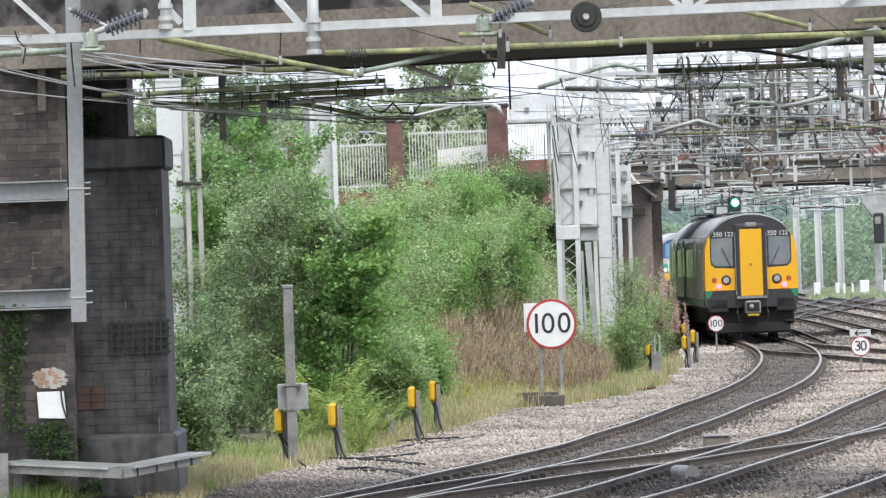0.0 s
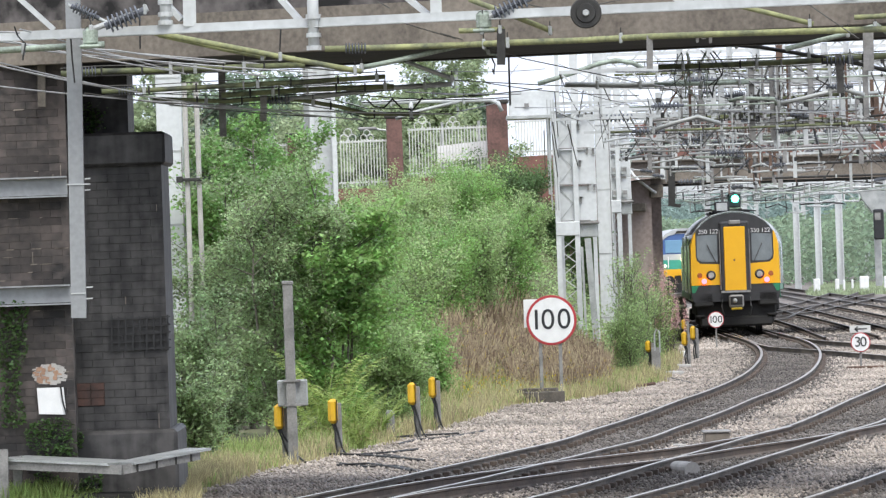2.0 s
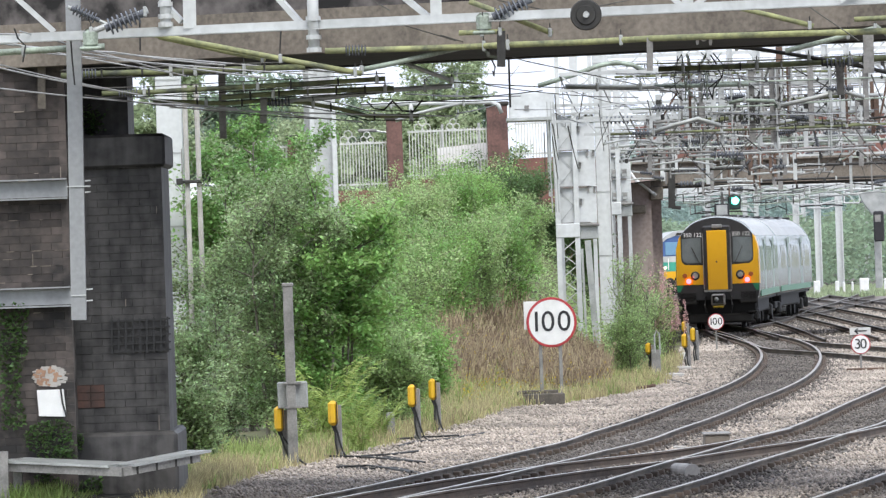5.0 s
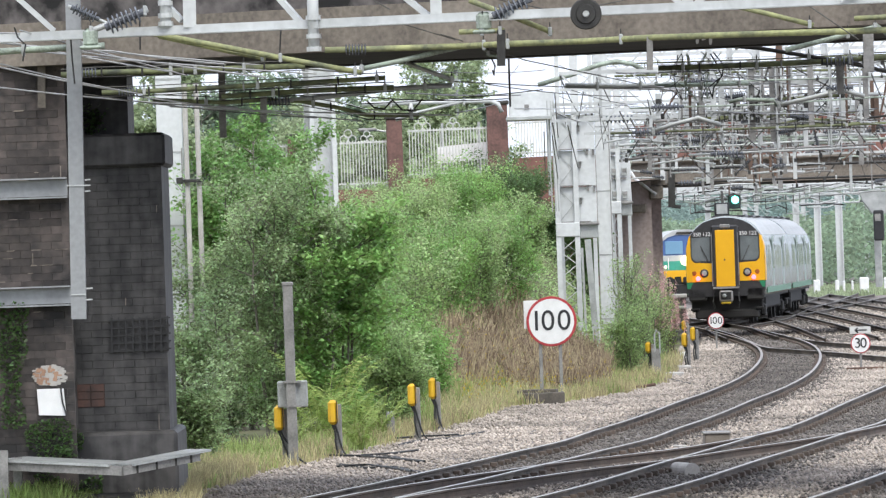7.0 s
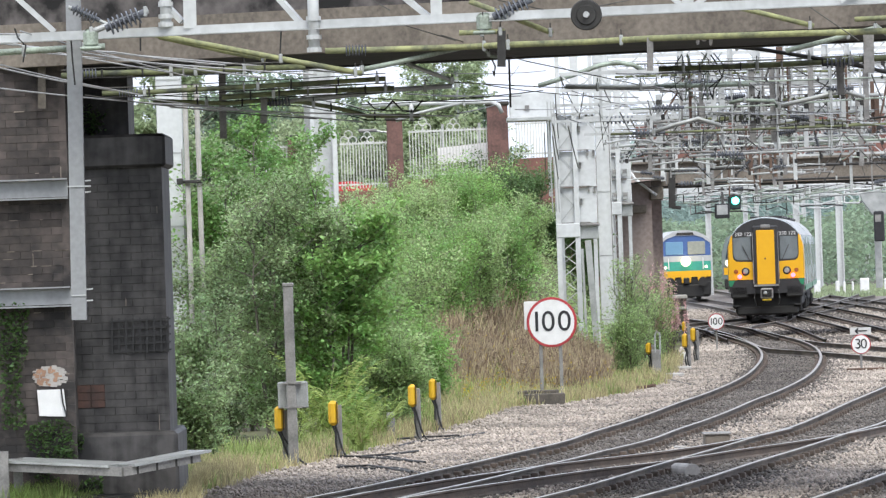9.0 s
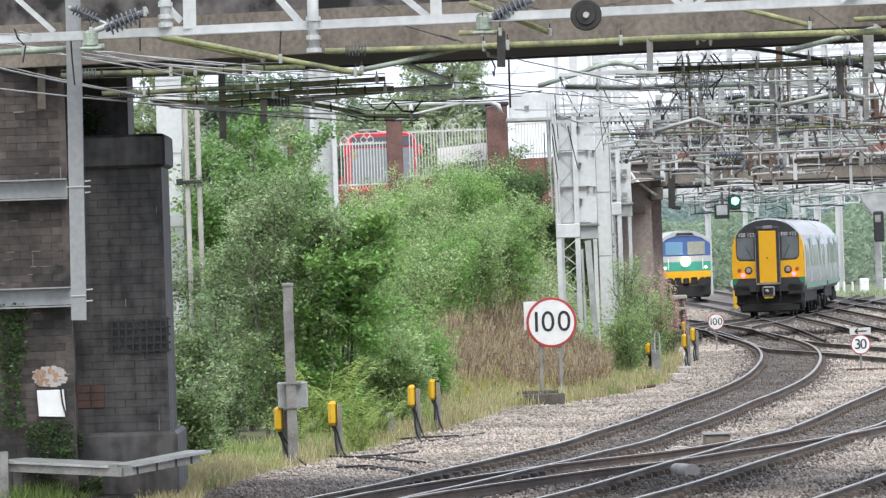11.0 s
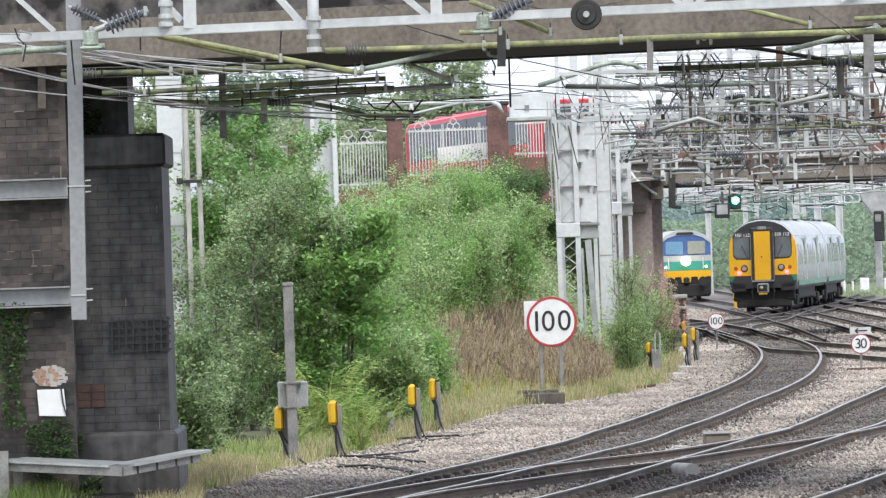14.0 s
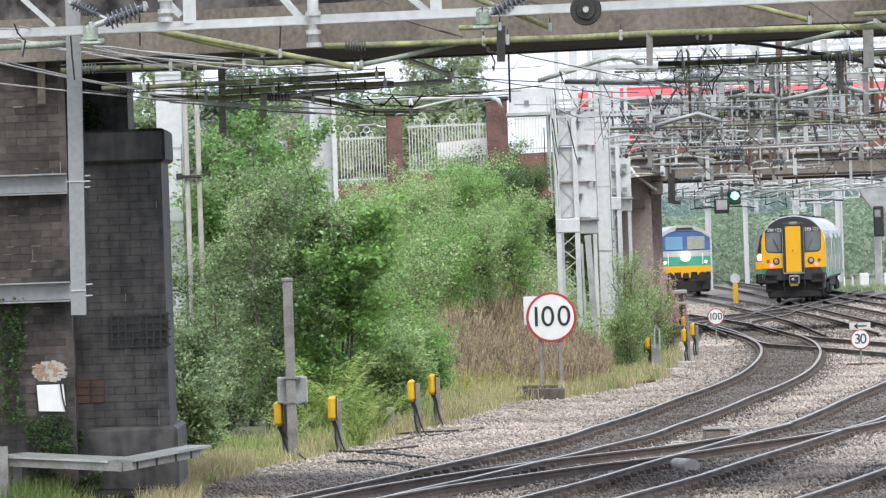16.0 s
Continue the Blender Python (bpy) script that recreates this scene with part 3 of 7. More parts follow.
def railing(p0, p1, q0, q1, n, arch=True):
    """White bars between a top line p0-p1 and a foot line q0-q1 (x, z)."""
    t = thing("railing", "white painted iron railing with hooped finials", "railing", group="bays of the road fence")
    for i in range(n):
        u = (i + 0.5) / n
        x, a, b = p0[0] + (p1[0] - p0[0]) * u, p0[1] + (p1[1] - p0[1]) * u, q0[1] + (q1[1] - q0[1]) * u
        o = part("bar", BAR, None, t)
        o.location, o.scale = (x, WALL_Y, b), (1, 1, a - b)
    for k, dz in ((0, -0.06), (1, 0.12)):
        a, b = ((p0, p1), (q0, q1))[k]
        part("rail", Shape().beam((a[0], WALL_Y, a[1] + dz), (b[0], WALL_Y, b[1] + dz), 0.04, 0.05), M_RAILPAINT, t)
    if arch:
        for u, s in ((0.18, 1.0), (0.55, 0.8)):
            x, z = p0[0] + (p1[0] - p0[0]) * u, p0[1] + (p1[1] - p0[1]) * u
            for dx, dz in ((-0.12, 0.0), (0.12, 0.0), (0, 0.17)):
                c = [(x + dx * s + 0.12 * s * math.cos(a * math.pi / 6), WALL_Y, z + dz * s + 0.05 + 0.12 * s * math.sin(a * math.pi / 6)) for a in range(13)]
                part("hoop", Shape().tube(c, 0.016, 5), M_RAILPAINT, t)


railing((-2.979, 6.233), (-1.465, 6.247), (-3.027, 4.839), (-1.514, 4.854), 17)
railing((-0.934, 6.531), (1.538, 6.546), (-0.986, 5.054), (1.487, 5.085), 27)
railing((2.247, 6.655), (3.509, 6.679), (2.21, 5.581), (3.471, 5.587), 15, False)
railing((-5.671, 6.159), (-4.425, 6.216), (-5.719, 4.765), (-4.475, 4.789), 14)
railing((-3.871, 6.197), (-3.013, 6.217), (-3.919, 4.82), (-3.061, 4.84), 10)
board = lone("notice_board", Shape().add([(-0.063, 211.2, 5.981), (1.564, 211.2, 6.11), (1.547, 211.2, 5.604), (-0.08, 211.2, 5.492), (-0.063, 211.3, 5.983), (1.565, 211.3, 6.112), (1.547, 211.3, 5.605), (-0.08, 211.3, 5.493)],
     [(0, 3, 2, 1), (4, 5, 6, 7), (0, 1, 5, 4), (1, 2, 6, 5), (2, 3, 7, 6), (3, 0, 4, 7)]), M_WHITE, "long plain white board behind the road railings", "board")
for x in (0.101, 1.198):
    part("board_post", Shape().box((x, 211.4, 5.4), (0.08, 0.08, 2.6)), M_GALV2, board)

# ---- overhead line equipment ----
def sheds(p, q, r, n=7):
    """An insulator: a core with n ribs between p and q."""
    prof = [(0, r * 0.45), (0.08, r * 0.45)]
    for i in range(n):
        a = 0.1 + 0.8 * i / n
        prof += [(a, r * 0.4), (a + 0.02, r), (a + 0.4 / n, r * 0.9), (a + 0.5 / n, r * 0.4)]
    return Shape().lathe(p, q, prof + [(0.92, r * 0.45), (1, r * 0.45)], 12)


def along(pts, u):
    """The point at the share u of a broken line."""
    p = [Vector(a) for a in pts]
    ls = [(b - a).length for a, b in zip(p, p[1:])]
    d = u * sum(ls)
    for a, b, l in zip(p, p[1:], ls):
        if d <= l:
            return a + (b - a) * (d / l)
        d -= l
    return p[-1]


def arm(pts, r, material, ins=None, clamps=(), label="weathered steel registration tube of the overhead line", rib=0.055):
    """A tube of the overhead line, with clamps at shares of its length and an insulator at its end."""
    t = thing("registration_arm", label, "overhead arm", group="arms of the overhead line")
    part("tube", Shape().tube(pts, r, 8), material, t, smooth=True)
    if material is M_DARKMOSS:
        for dz in (0.075, -0.06):
            part("stay_wire", Shape().tube([(p[0], p[1] - 0.02, p[2] + dz) for p in pts], 0.007, 5), M_WIRE if dz > 0 else M_DARKSTEEL, t)
        for k in range(1, 6):
            c = along(pts, k / 6)
            part("stirrup", Shape().box((c.x, c.y - 0.01, c.z), (0.025, r * 2.2, 0.12), bev=0.008), M_DARKSTEEL if k % 3 else M_POST, t)
    for u in clamps:
        c = along(pts, u)
        k = part("clamp", Shape().box(c, (0.05, r * 2.8, r * 3.4), bev=0.01), M_GALV2 if r > 0.02 else M_DARKSTEEL, t)
        part("bolt", Shape().tube([c + Vector((0, -r, r * 1.2)), c + Vector((0, -r, r * 3.4))], 0.009, 5), M_DARKSTEEL, k)
    if ins:
        part("insulator", sheds(ins[0], ins[1], rib), M_PORC, t, "ribbed grey insulator")
    return t


def hang(pts, sag=0.0, r=0.008, material=None, name="overhead_wire", label="thin tarnished overhead wire"):
    p, q = Vector(pts[0]), Vector(pts[-1])
    if len(pts) == 2:
        pts = [p + (q - p) * u - Vector((0, 0, 4 * sag * u * (1 - u))) for u in np.linspace(0, 1, 9)]
    return lone(name, Shape().tube(pts, r, 5), material or M_WIRE, label, "overhead wire", group="wires of the overhead line")


# gantry in front of the near bridge
g = thing("overhead_gantry", "grey painted steel gantry bolted to the bridge", "gantry")
part("lower_chord", Shape().beam((-6.352, 95.6, 5.895), (6.328, 90.8, 5.865), 0.12, 0.115), M_GANTRY, g)
part("chord_lip", Shape().beam((-6.348, 95.5, 5.831), (6.319, 90.7, 5.804), 0.14, 0.014), M_GALV2, g)
part("post", Shape().beam((-4.88, 95.6, 6.846), (-4.956, 95.6, 2.058), 0.2, 0.18), M_POSTGREY, g, "long grey post that ends in mid air")
for a, b, w in (((-3.267, 94.4, 6.665), (-3.278, 94.4, 5.91), 0.17), ((0.023, 93.2, 6.502), (0.017, 93.2, 5.89), 0.15), ((3.329, 92.9, 6.374), (3.327, 92.9, 5.913), 0.15), ((5.211, 91.4, 6.248), (5.213, 91.4, 5.882), 0.15)):
    part("vertical", Shape().beam(a, b, w, 0.1), M_GANTRY, g)
for a, b in (((-5.854, 95.4, 6.643), (-5.145, 95.4, 5.961)), ((-2.241, 94.2, 6.47), (-1.767, 94, 5.889)), ((-0.582, 93.6, 6.352), (-0.043, 93.4, 5.884)), ((-3.384, 94.5, 6.007), (-3.658, 94.6, 6.308)), ((2.983, 92.8, 6.159), (3.286, 92.8, 5.896)), ((3.713, 92.5, 6.123), (3.35, 92.5, 5.884)), ((5.547, 91, 6.075), (5.219, 91, 5.853))):
    part("diagonal", Shape().beam(a, b, 0.1, 0.07), M_GANTRY, g)
for a, b in (((-5.056, 95.5, 3.867), (-4.735, 95.5, 3.863)), ((-4.809, 95.5, 3.935), (-4.732, 95.5, 3.94)), ((-4.814, 95.5, 3.782), (-4.737, 95.5, 3.787)), ((-5.046, 95.5, 2.391), (-4.847, 95.5, 2.392)), ((-4.844, 95.5, 2.468), (-4.753, 95.5, 2.473)), ((-4.85, 95.5, 2.315), (-4.758, 95.5, 2.32))):
    part("clamp_bolt", Shape().beam(a, b, 0.012, 0.018), M_GANTRY, g)
for a, b in (((-3.59, 94.5, 6.605), (-3.605, 94.5, 5.955)), ((-1.612, 93.7, 6.504), (-1.617, 93.7, 5.514))):
    p = part("support_tube", Shape().tube([a, b], 0.075, 12), M_GANTRY, g, smooth=True)
    for u in (0.55, 0.8, 0.97):
        c = Vector(a) + (Vector(b) - Vector(a)) * u
        part("collar", Shape().lathe(c - Vector((0, 0, 0.03)), c + Vector((0, 0, 0.03)), [(0, 0.1), (1, 0.1)], 12), M_GANTRY, p)

arm([(-4.904, 94.5, 6.257), (-4.383, 94.5, 6.004), (-4.271, 94.5, 5.97)], 0.025, M_GALV2, ((-4.859, 94.5, 6.24), (-4.487, 94.5, 6.061)), (0.9,), "tension insulator string on the gantry", 0.075)
arm([(-4.68, 94.3, 5.88), (-4.512, 94.3, 5.934), (-3.824, 94.3, 6.167)], 0.04, M_GALV2, ((-4.406, 94.3, 5.946), (-3.87, 94.3, 6.139)), (0.1, 0.95), "large ribbed tension insulator on the gantry", 0.12)
arm([(0.555, 92.8, 5.761), (0.684, 92.8, 5.839), (1.31, 92.8, 6.099)], 0.04, M_GALV2, ((0.759, 92.8, 5.866), (1.272, 92.8, 6.085)), (0.1,), "large ribbed tension insulator on the gantry", 0.11)
for a in ((-4.606, 94.3, 5.817), (0.638, 92.8, 5.796)):
    lone("anchor_bracket", Shape().box(a, (0.2, 0.12, 0.26), bev=0.05).box((a[0], a[1], a[2] - 0.13), (0.3, 0.14, 0.05), bev=0.02), M_GREENTUBE, "verdigris stained anchor bracket of the overhead line", "bracket")
w = lone("tension_wheel", Shape().lathe((1.961, 91.7, 5.816), (1.965, 91.9, 5.823), [(0, 0.19), (0.1, 0.205), (0.25, 0.205), (0.4, 0.17), (0.6, 0.17), (0.75, 0.205), (0.9, 0.205), (1, 0.19)], 28), M_DARKSTEEL, "dark brown cable tensioning wheel", "wheel")
part("hub", Shape().lathe((1.959, 91.6, 5.813), (1.961, 91.7, 5.816), [(0, 0.035), (1, 0.05)], 12), M_GALV2, w)
part("disc", Shape().lathe((1.96, 91.67, 5.815), (1.961, 91.71, 5.816), [(0, 0.12), (1, 0.14)], 20), M_DARKSTEEL, w)

# tubes that hang before and beneath the near bridge
arm([(-6.078, 96, 5.721), (-5.463, 96, 5.738), (-4.501, 96, 5.758)], 0.045, M_GREENTUBE, None, (0.3, 0.8))
arm([(-3.924, 96.5, 5.931), (-2.867, 96.5, 5.693), (-1.947, 96.5, 5.483), (-1.027, 96.5, 5.281)], 0.038, M_MOSSTUBE, None, (0.62, 0.97))
arm([(-3.791, 96.6, 5.875), (-2.872, 96.6, 5.642), (-2.335, 96.6, 5.515)], 0.026, M_MOSSTUBE, None, (0.97,))
arm([(-5.213, 98, 5.434), (-4.726, 98, 5.449), (-3.549, 98, 5.439), (-1.823, 98, 5.442)], 0.042, M_DARKMOSS, ((-5.055, 98, 5.445), (-4.663, 98, 5.454)), (0.45, 0.55, 0.75), rib=0.075)
arm([(-4.704, 99, 5.197), (-4.071, 99, 5.19), (-2.802, 99, 5.217), (-1.85, 99, 5.232), (-0.724, 99, 5.264)], 0.034, M_DARKMOSS, ((-4.507, 99, 5.19), (-4.15, 99, 5.193)), (0.15, 0.55, 0.97), rib=0.06)
arm([(-3.059, 100, 5.106), (-1.713, 100, 5.147), (-0.616, 100, 5.149)], 0.036, M_DARKMOSS, None, (0.3, 0.95))
arm([(-2.382, 101, 5.024), (-1.409, 101, 5.087), (-0.68, 101, 5.151), (0.211, 101, 5.176)], 0.036, M_GALV2, ((-2.463, 101, 5.019), (-2.058, 101, 5.045)), (0.85,), rib=0.07)
arm([(-4.076, 101, 5.116), (-3.028, 101, 5.039), (-2.542, 101, 5.062), (-1.977, 101, 5.026), (-1.416, 101, 4.91), (-1.016, 101, 4.79), (-0.273, 101, 4.765)], 0.03, M_DARKMOSS, None, (0.2, 0.6, 0.97))
arm([(-1.526, 97, 5.622), (-0.866, 97, 5.614), (0.376, 97, 5.61), (0.982, 95.5, 5.575), (1.9, 95.5, 5.573), (2.864, 94.5, 5.562), (4.11, 93.6, 5.536), (6.093, 93, 5.508)], 0.042, M_MOSSTUBE, ((-1.285, 97, 5.621), (-0.905, 97, 5.616)), (0.28, 0.37, 0.56), rib=0.08)
arm([(-1.067, 97.5, 5.355), (-0.565, 97.5, 5.439), (0.064, 97.5, 5.565), (0.598, 97.5, 5.664)], 0.036, M_GREENTUBE, None, (0.02, 0.98))
arm([(0.598, 97.5, 5.664), (0.748, 97.5, 5.479), (0.888, 97.5, 5.466)], 0.022, M_GREENTUBE, None, (0.5,))
arm([(-0.431, 99, 5.467), (-0.103, 99, 5.329), (0.233, 99, 5.199)], 0.03, M_GALV2, None, (0.96,))
arm([(0.456, 92.9, 6.088), (0.969, 92.9, 5.877), (1.54, 92.9, 5.626)], 0.036, M_MOSSTUBE, None, (0.97,))
arm([(0.307, 92.8, 5.673), (0.589, 92.8, 5.671), (0.909, 92.8, 5.675)], 0.035, M_MOSSTUBE, None, (0.5, 0.9))
arm([(3.957, 93.2, 5.902), (4.4, 93.2, 5.782), (4.991, 93.2, 5.612)], 0.034, M_MOSSTUBE, None, (0.95,))
arm([(5.519, 93, 5.676), (6.1, 93, 5.686)], 0.034, M_MOSSTUBE)
arm([(4.622, 93.5, 5.305), (5.225, 93.5, 5.434), (5.851, 93.5, 5.577), (6.193, 93.5, 5.288)], 0.034, M_GREENTUBE, None, (0.5, 0.72))
t = arm([(2.136, 149.9, 6.29), (2.838, 149.9, 6.481), (3.446, 149.9, 6.676), (3.808, 149.9, 6.735), (4.165, 149.9, 6.663), (4.519, 149.9, 6.446)], 0.05, M_GREENTUBE, None, (0.95,))
part("carrier", Shape().beam((3.45, 149.93, 5.6), (3.45, 149.93, 6.68), 0.06, 0.06), M_GALV2, t)
arm([(1.916, 106, 5.229), (2.763, 106, 5.191), (3.34, 106, 5.179), (3.527, 106, 5.198)], 0.04, M_GALV2, None, (0.3, 0.7, 0.85))
arm([(3.261, 104, 5.392), (4.051, 104, 5.389), (5.217, 104, 5.398), (6.884, 104, 5.44)], 0.042, M_DARKMOSS, ((5.675, 104, 5.391), (6.216, 104, 5.388)), (0.1, 0.4, 0.78), rib=0.08)
arm([(3.241, 105, 5.158), (3.997, 105, 5.149), (4.627, 105, 5.144)], 0.032, M_GREENTUBE, None, (0.5, 0.9))
arm([(3.359, 104, 5.821), (4.063, 104, 5.713), (4.726, 104, 5.64), (6.049, 104, 5.378), (6.874, 104, 5.157)], 0.03, M_DARKSTEEL, ((3.36, 104, 5.863), (3.817, 104, 5.838)), (0.3, 0.6), rib=0.05)
arm([(5.084, 106, 4.821), (5.468, 106, 4.892), (6.066, 106, 5.024), (6.402, 106, 4.911)], 0.034, M_GALV2, ((5.83, 106, 5.049), (6.237, 106, 5.052)), (0.02, 0.6), rib=0.06)
arm([(3.222, 108, 4.513), (3.572, 108, 4.622), (3.964, 108, 4.712), (4.306, 108, 4.597)], 0.034, M_GALV2, None, (0.05,))
arm([(4.365, 106, 4.897), (4.536, 106, 4.933), (5.044, 106, 4.907), (5.083, 106, 4.804)], 0.028, M_GREENTUBE, None, (0.3,))
arm([(-4.162, 100, 6.081), (-4.198, 100, 5.722)], 0.012, M_DARKSTEEL)
for s, r, d in (([(0.864, 92.8, 5.684), (0.848, 92.8, 5.209)], 0.065, 0), ([(2.864, 94.5, 5.577), (2.849, 94.5, 5.132)], 0.05, 0), ([(5.717, 93.4, 5.548), (5.712, 93.4, 4.98)], 0.08, 0), ([(5.919, 104, 5.482), (5.933, 104, 4.915)], 0.06, 0),
                ([(-2.482, 101, 5.165), (-2.505, 101, 4.737)], 0.055, 0), ([(-3.133, 103, 5.687), (-3.147, 103, 4.575)], 0.06, 0), ([(-2.386, 100, 6.043), (-2.383, 100, 5.675)], 0.03, 0)):
    lone("drop_post", Shape().beam(s[0], s[1], r * 1.7, r * 1.2), M_POST if r != 0.065 else M_DARKSTEEL, "dark steel drop post of the overhead line", "drop post", "drop posts of the overhead line")

# thin wires before and beneath the near bridge
for a, b, sag in (((-5.995, 96, 5.903), (-3.669, 97, 5.402), 0.02), ((-6.006, 96, 5.58), (-4.109, 98, 5.129), 0.02), ((-5.587, 95, 5.972), (-3.473, 98, 5.366), 0.0), ((-6.08, 97, 5.276), (-2.841, 100, 4.938), 0.03), ((-5.463, 96, 5.715), (-1.671, 98, 5.326), 0.02),
                  ((-4.822, 97, 5.737), (-1.054, 99, 5.331), 0.0), ((-4.31, 99, 5.143), (-1.099, 101, 4.713), 0.03), ((-3.8, 100, 4.988), (0.196, 101, 4.748), 0.02)):
    hang((a, b), sag, 0.011, M_PALEWIRE, label="thin grey overhead wire")
for a, b, sag in (((-4.893, 98, 5.157), (-1.726, 100, 4.755), 0.04), ((-1.091, 101, 4.955), (1.545, 104, 5.135), 0.03),
                  ((0.071, 96, 5.752), (1.26, 100, 5.468), 0.0), ((0.215, 102, 5.257), (3.569, 110, 5.205), 0.02), ((-1.248, 101, 5.082), (1.041, 104, 5.02), 0.05), ((1.26, 100, 5.468), (4.18, 110, 5.052), 0.0), ((0.846, 95, 6.165), (3.081, 97, 5.694), 0.0),
                  ((2.057, 95, 6.009), (2.975, 95, 6.167), 0.0), ((4.806, 93, 5.954), (5.568, 93, 5.392), 0.0), ((-0.537, 96, 5.942), (1.002, 98, 5.484), 0.0), ((0.716, 104, 5.247), (3.182, 112, 5.158), 0.05), ((-0.608, 96, 6.114), (-0.984, 96, 6.342), 0.0)):
    hang((a, b), sag)
for a, b in (((-5.996, 96, 5.856), (-4.435, 97, 5.708)), ((-4.435, 97, 5.708), (-2.92, 98, 5.503)), ((-5.93, 95, 5.946), (-3.417, 97, 5.936)), ((-5.155, 96, 5.75), (-2.377, 98, 5.304)), ((-6.039, 96.5, 5.549), (-4.499, 98, 5.206))):
    hang((a, b), 0.015, 0.013, M_PALEWIRE, label="thin grey overhead wire")
for s in ([(-1.008, 101, 4.992), (-0.915, 101, 4.892), (-0.77, 101, 4.871), (-0.645, 101, 4.996)], [(-0.653, 101, 4.996), (-0.512, 101, 4.846), (-0.368, 101, 4.824), (-0.216, 101, 4.997)], [(0.758, 97, 5.426), (0.801, 97, 5.323), (0.781, 97, 5.192), (0.768, 97, 5.27)], [(-5.661, 95, 6.012), (-5.613, 95, 5.874), (-5.517, 95, 5.779), (-5.563, 95, 5.553)], [(-4.907, 95, 5.834), (-4.895, 95, 5.529), (-4.875, 95, 5.224)], [(-4.055, 97, 6.137), (-4.062, 97, 5.71)], [(-2.142, 98, 5.986), (-2.184, 98, 5.454)]):
    hang(s, 0, 0.012, M_CABLE, "jumper_cable", "slack black jumper cable")
hang([(1.052, 103, 5.582), (1.052, 103, 4.882)], 0, 0.016, M_DARKSTEEL, "drop_rod", "thin dark vertical drop rod")
# ragged green and black lines under the bridge
rr = random.Random(5)
for cx in (1215, 1240, 1262, 1280):
    x = (cx - 784) * 104 / 12500
    for k in range(3):
        pts = [(x + rr.uniform(-0.12, 0.12), 104, 5.62 - 0.17 * j - rr.uniform(0, 0.05)) for j in range(5)]
        hang([Vector(p) + Vector((-0.02 * j, 0, 0)) for j, p in enumerate(pts)], 0, rr.choice((0.008, 0.012)), rr.choice((M_CABLE, M_GREENTUBE)), "jumper_cable", "ragged bundle of black and green jumper leads")


def truss(x0, x1, y, z0, z1, n, w=0.06, material=None, label="grey lattice gantry beam across the tracks", web=0.03):
    """A lattice beam across the line from x0 to x1."""
    t = thing("gantry_beam", label, "gantry beam", group="gantry beams across the junction")
    m = material or M_GALV
    part("top_chord", Shape().beam((x0, y, z1), (x1, y, z1), w, w), m, t)
    part("bottom_chord", Shape().beam((x0, y, z0), (x1, y, z0), w, w), m, t)
    for i in range(n):
        a, b = x0 + (x1 - x0) * i / n, x0 + (x1 - x0) * (i + 1) / n
        p, q = ((a, y, z0), (b, y, z1)) if i % 2 else ((a, y, z1), (b, y, z0))
        part("web", Shape().beam(p, q, web, web), m, t)
    return t


def mast(x, y, z0, z1, w, label="pale grey steel overhead line mast", material=None, name="line_mast"):
    """An upright of H section."""
    a, f = w / 2, w * 0.16
    out = [(-a, 0), (-a + f, 0), (-a + f, a - 0.02), (a - f, a - 0.02), (a - f, 0), (a, 0), (a, w * 0.9), (a - f, w * 0.9), (a - f, a + 0.02), (-a + f, a + 0.02), (-a + f, w * 0.9), (-a, w * 0.9)]
    n = len(out)
    sh = Shape().add([(x + p, y + q, z) for z in (z0, z1) for p, q in out], [(k, (k + 1) % n, n + (k + 1) % n, n + k) for k in range(n)] + [tuple(range(n - 1, -1, -1)), tuple(range(n, 2 * n))])
    return lone(name, sh, material or M_GALV, label, "mast", "masts of the overhead line")


def column(x, y, z0, z1, w, label):
    """A plain closed column."""
    m = lone("line_mast", Shape().box((x, y, (z0 + z1) / 2), (w, w, z1 - z0), bev=0.01), M_GALV, label, "mast", "masts of the overhead line")
    part("edge_strip", Shape().box((x + w * 0.46, y - w * 0.5, z0 + (z1 - z0) * 0.45), (0.025, 0.03, (z1 - z0) * 0.5)), M_POST, m)
    for k in range(5):
        part("joint_band", Shape().box((x, y - w * 0.49, z0 + (z1 - z0) * (0.12 + 0.19 * k)), (w * 0.96, 0.03, 0.035)), M_GALV2, m)
    return m


# gantries between the bridges
BEAMS = [(2.412, 150, 5.688, 0.34, 22), (3.441, 168, 5.718, 0.4, 26), (4.479, 186, 5.59, 0.45, 26),
         (5.457, 203, 5.46, 0.35, 24), (5.785, 209, 6.242, 0.6, 22), (2.246, 130, 5.868, 0.3, 22)]
for x0, y, zc, h, n in BEAMS:
    truss(x0, 0.072 * y, y, zc - h / 2, zc + h / 2, n, material=M_GANTRY)
for y, zc, x0 in ((158, 5.655, 3.362), (178, 5.283, 5.639), (194, 4.875, 6.146), (207, 4.62, 6.641)):
    arm([(x0, y, zc), (x0 + 4, y, zc + 0.02), (x0 + 11, y, zc)], 0.035, M_GREENTUBE if y < 190 else M_DARKSTEEL, ((x0 + 0.3, y, zc), (x0 + 1.1, y, zc)), (0.25, 0.45, 0.7), rib=0.09)
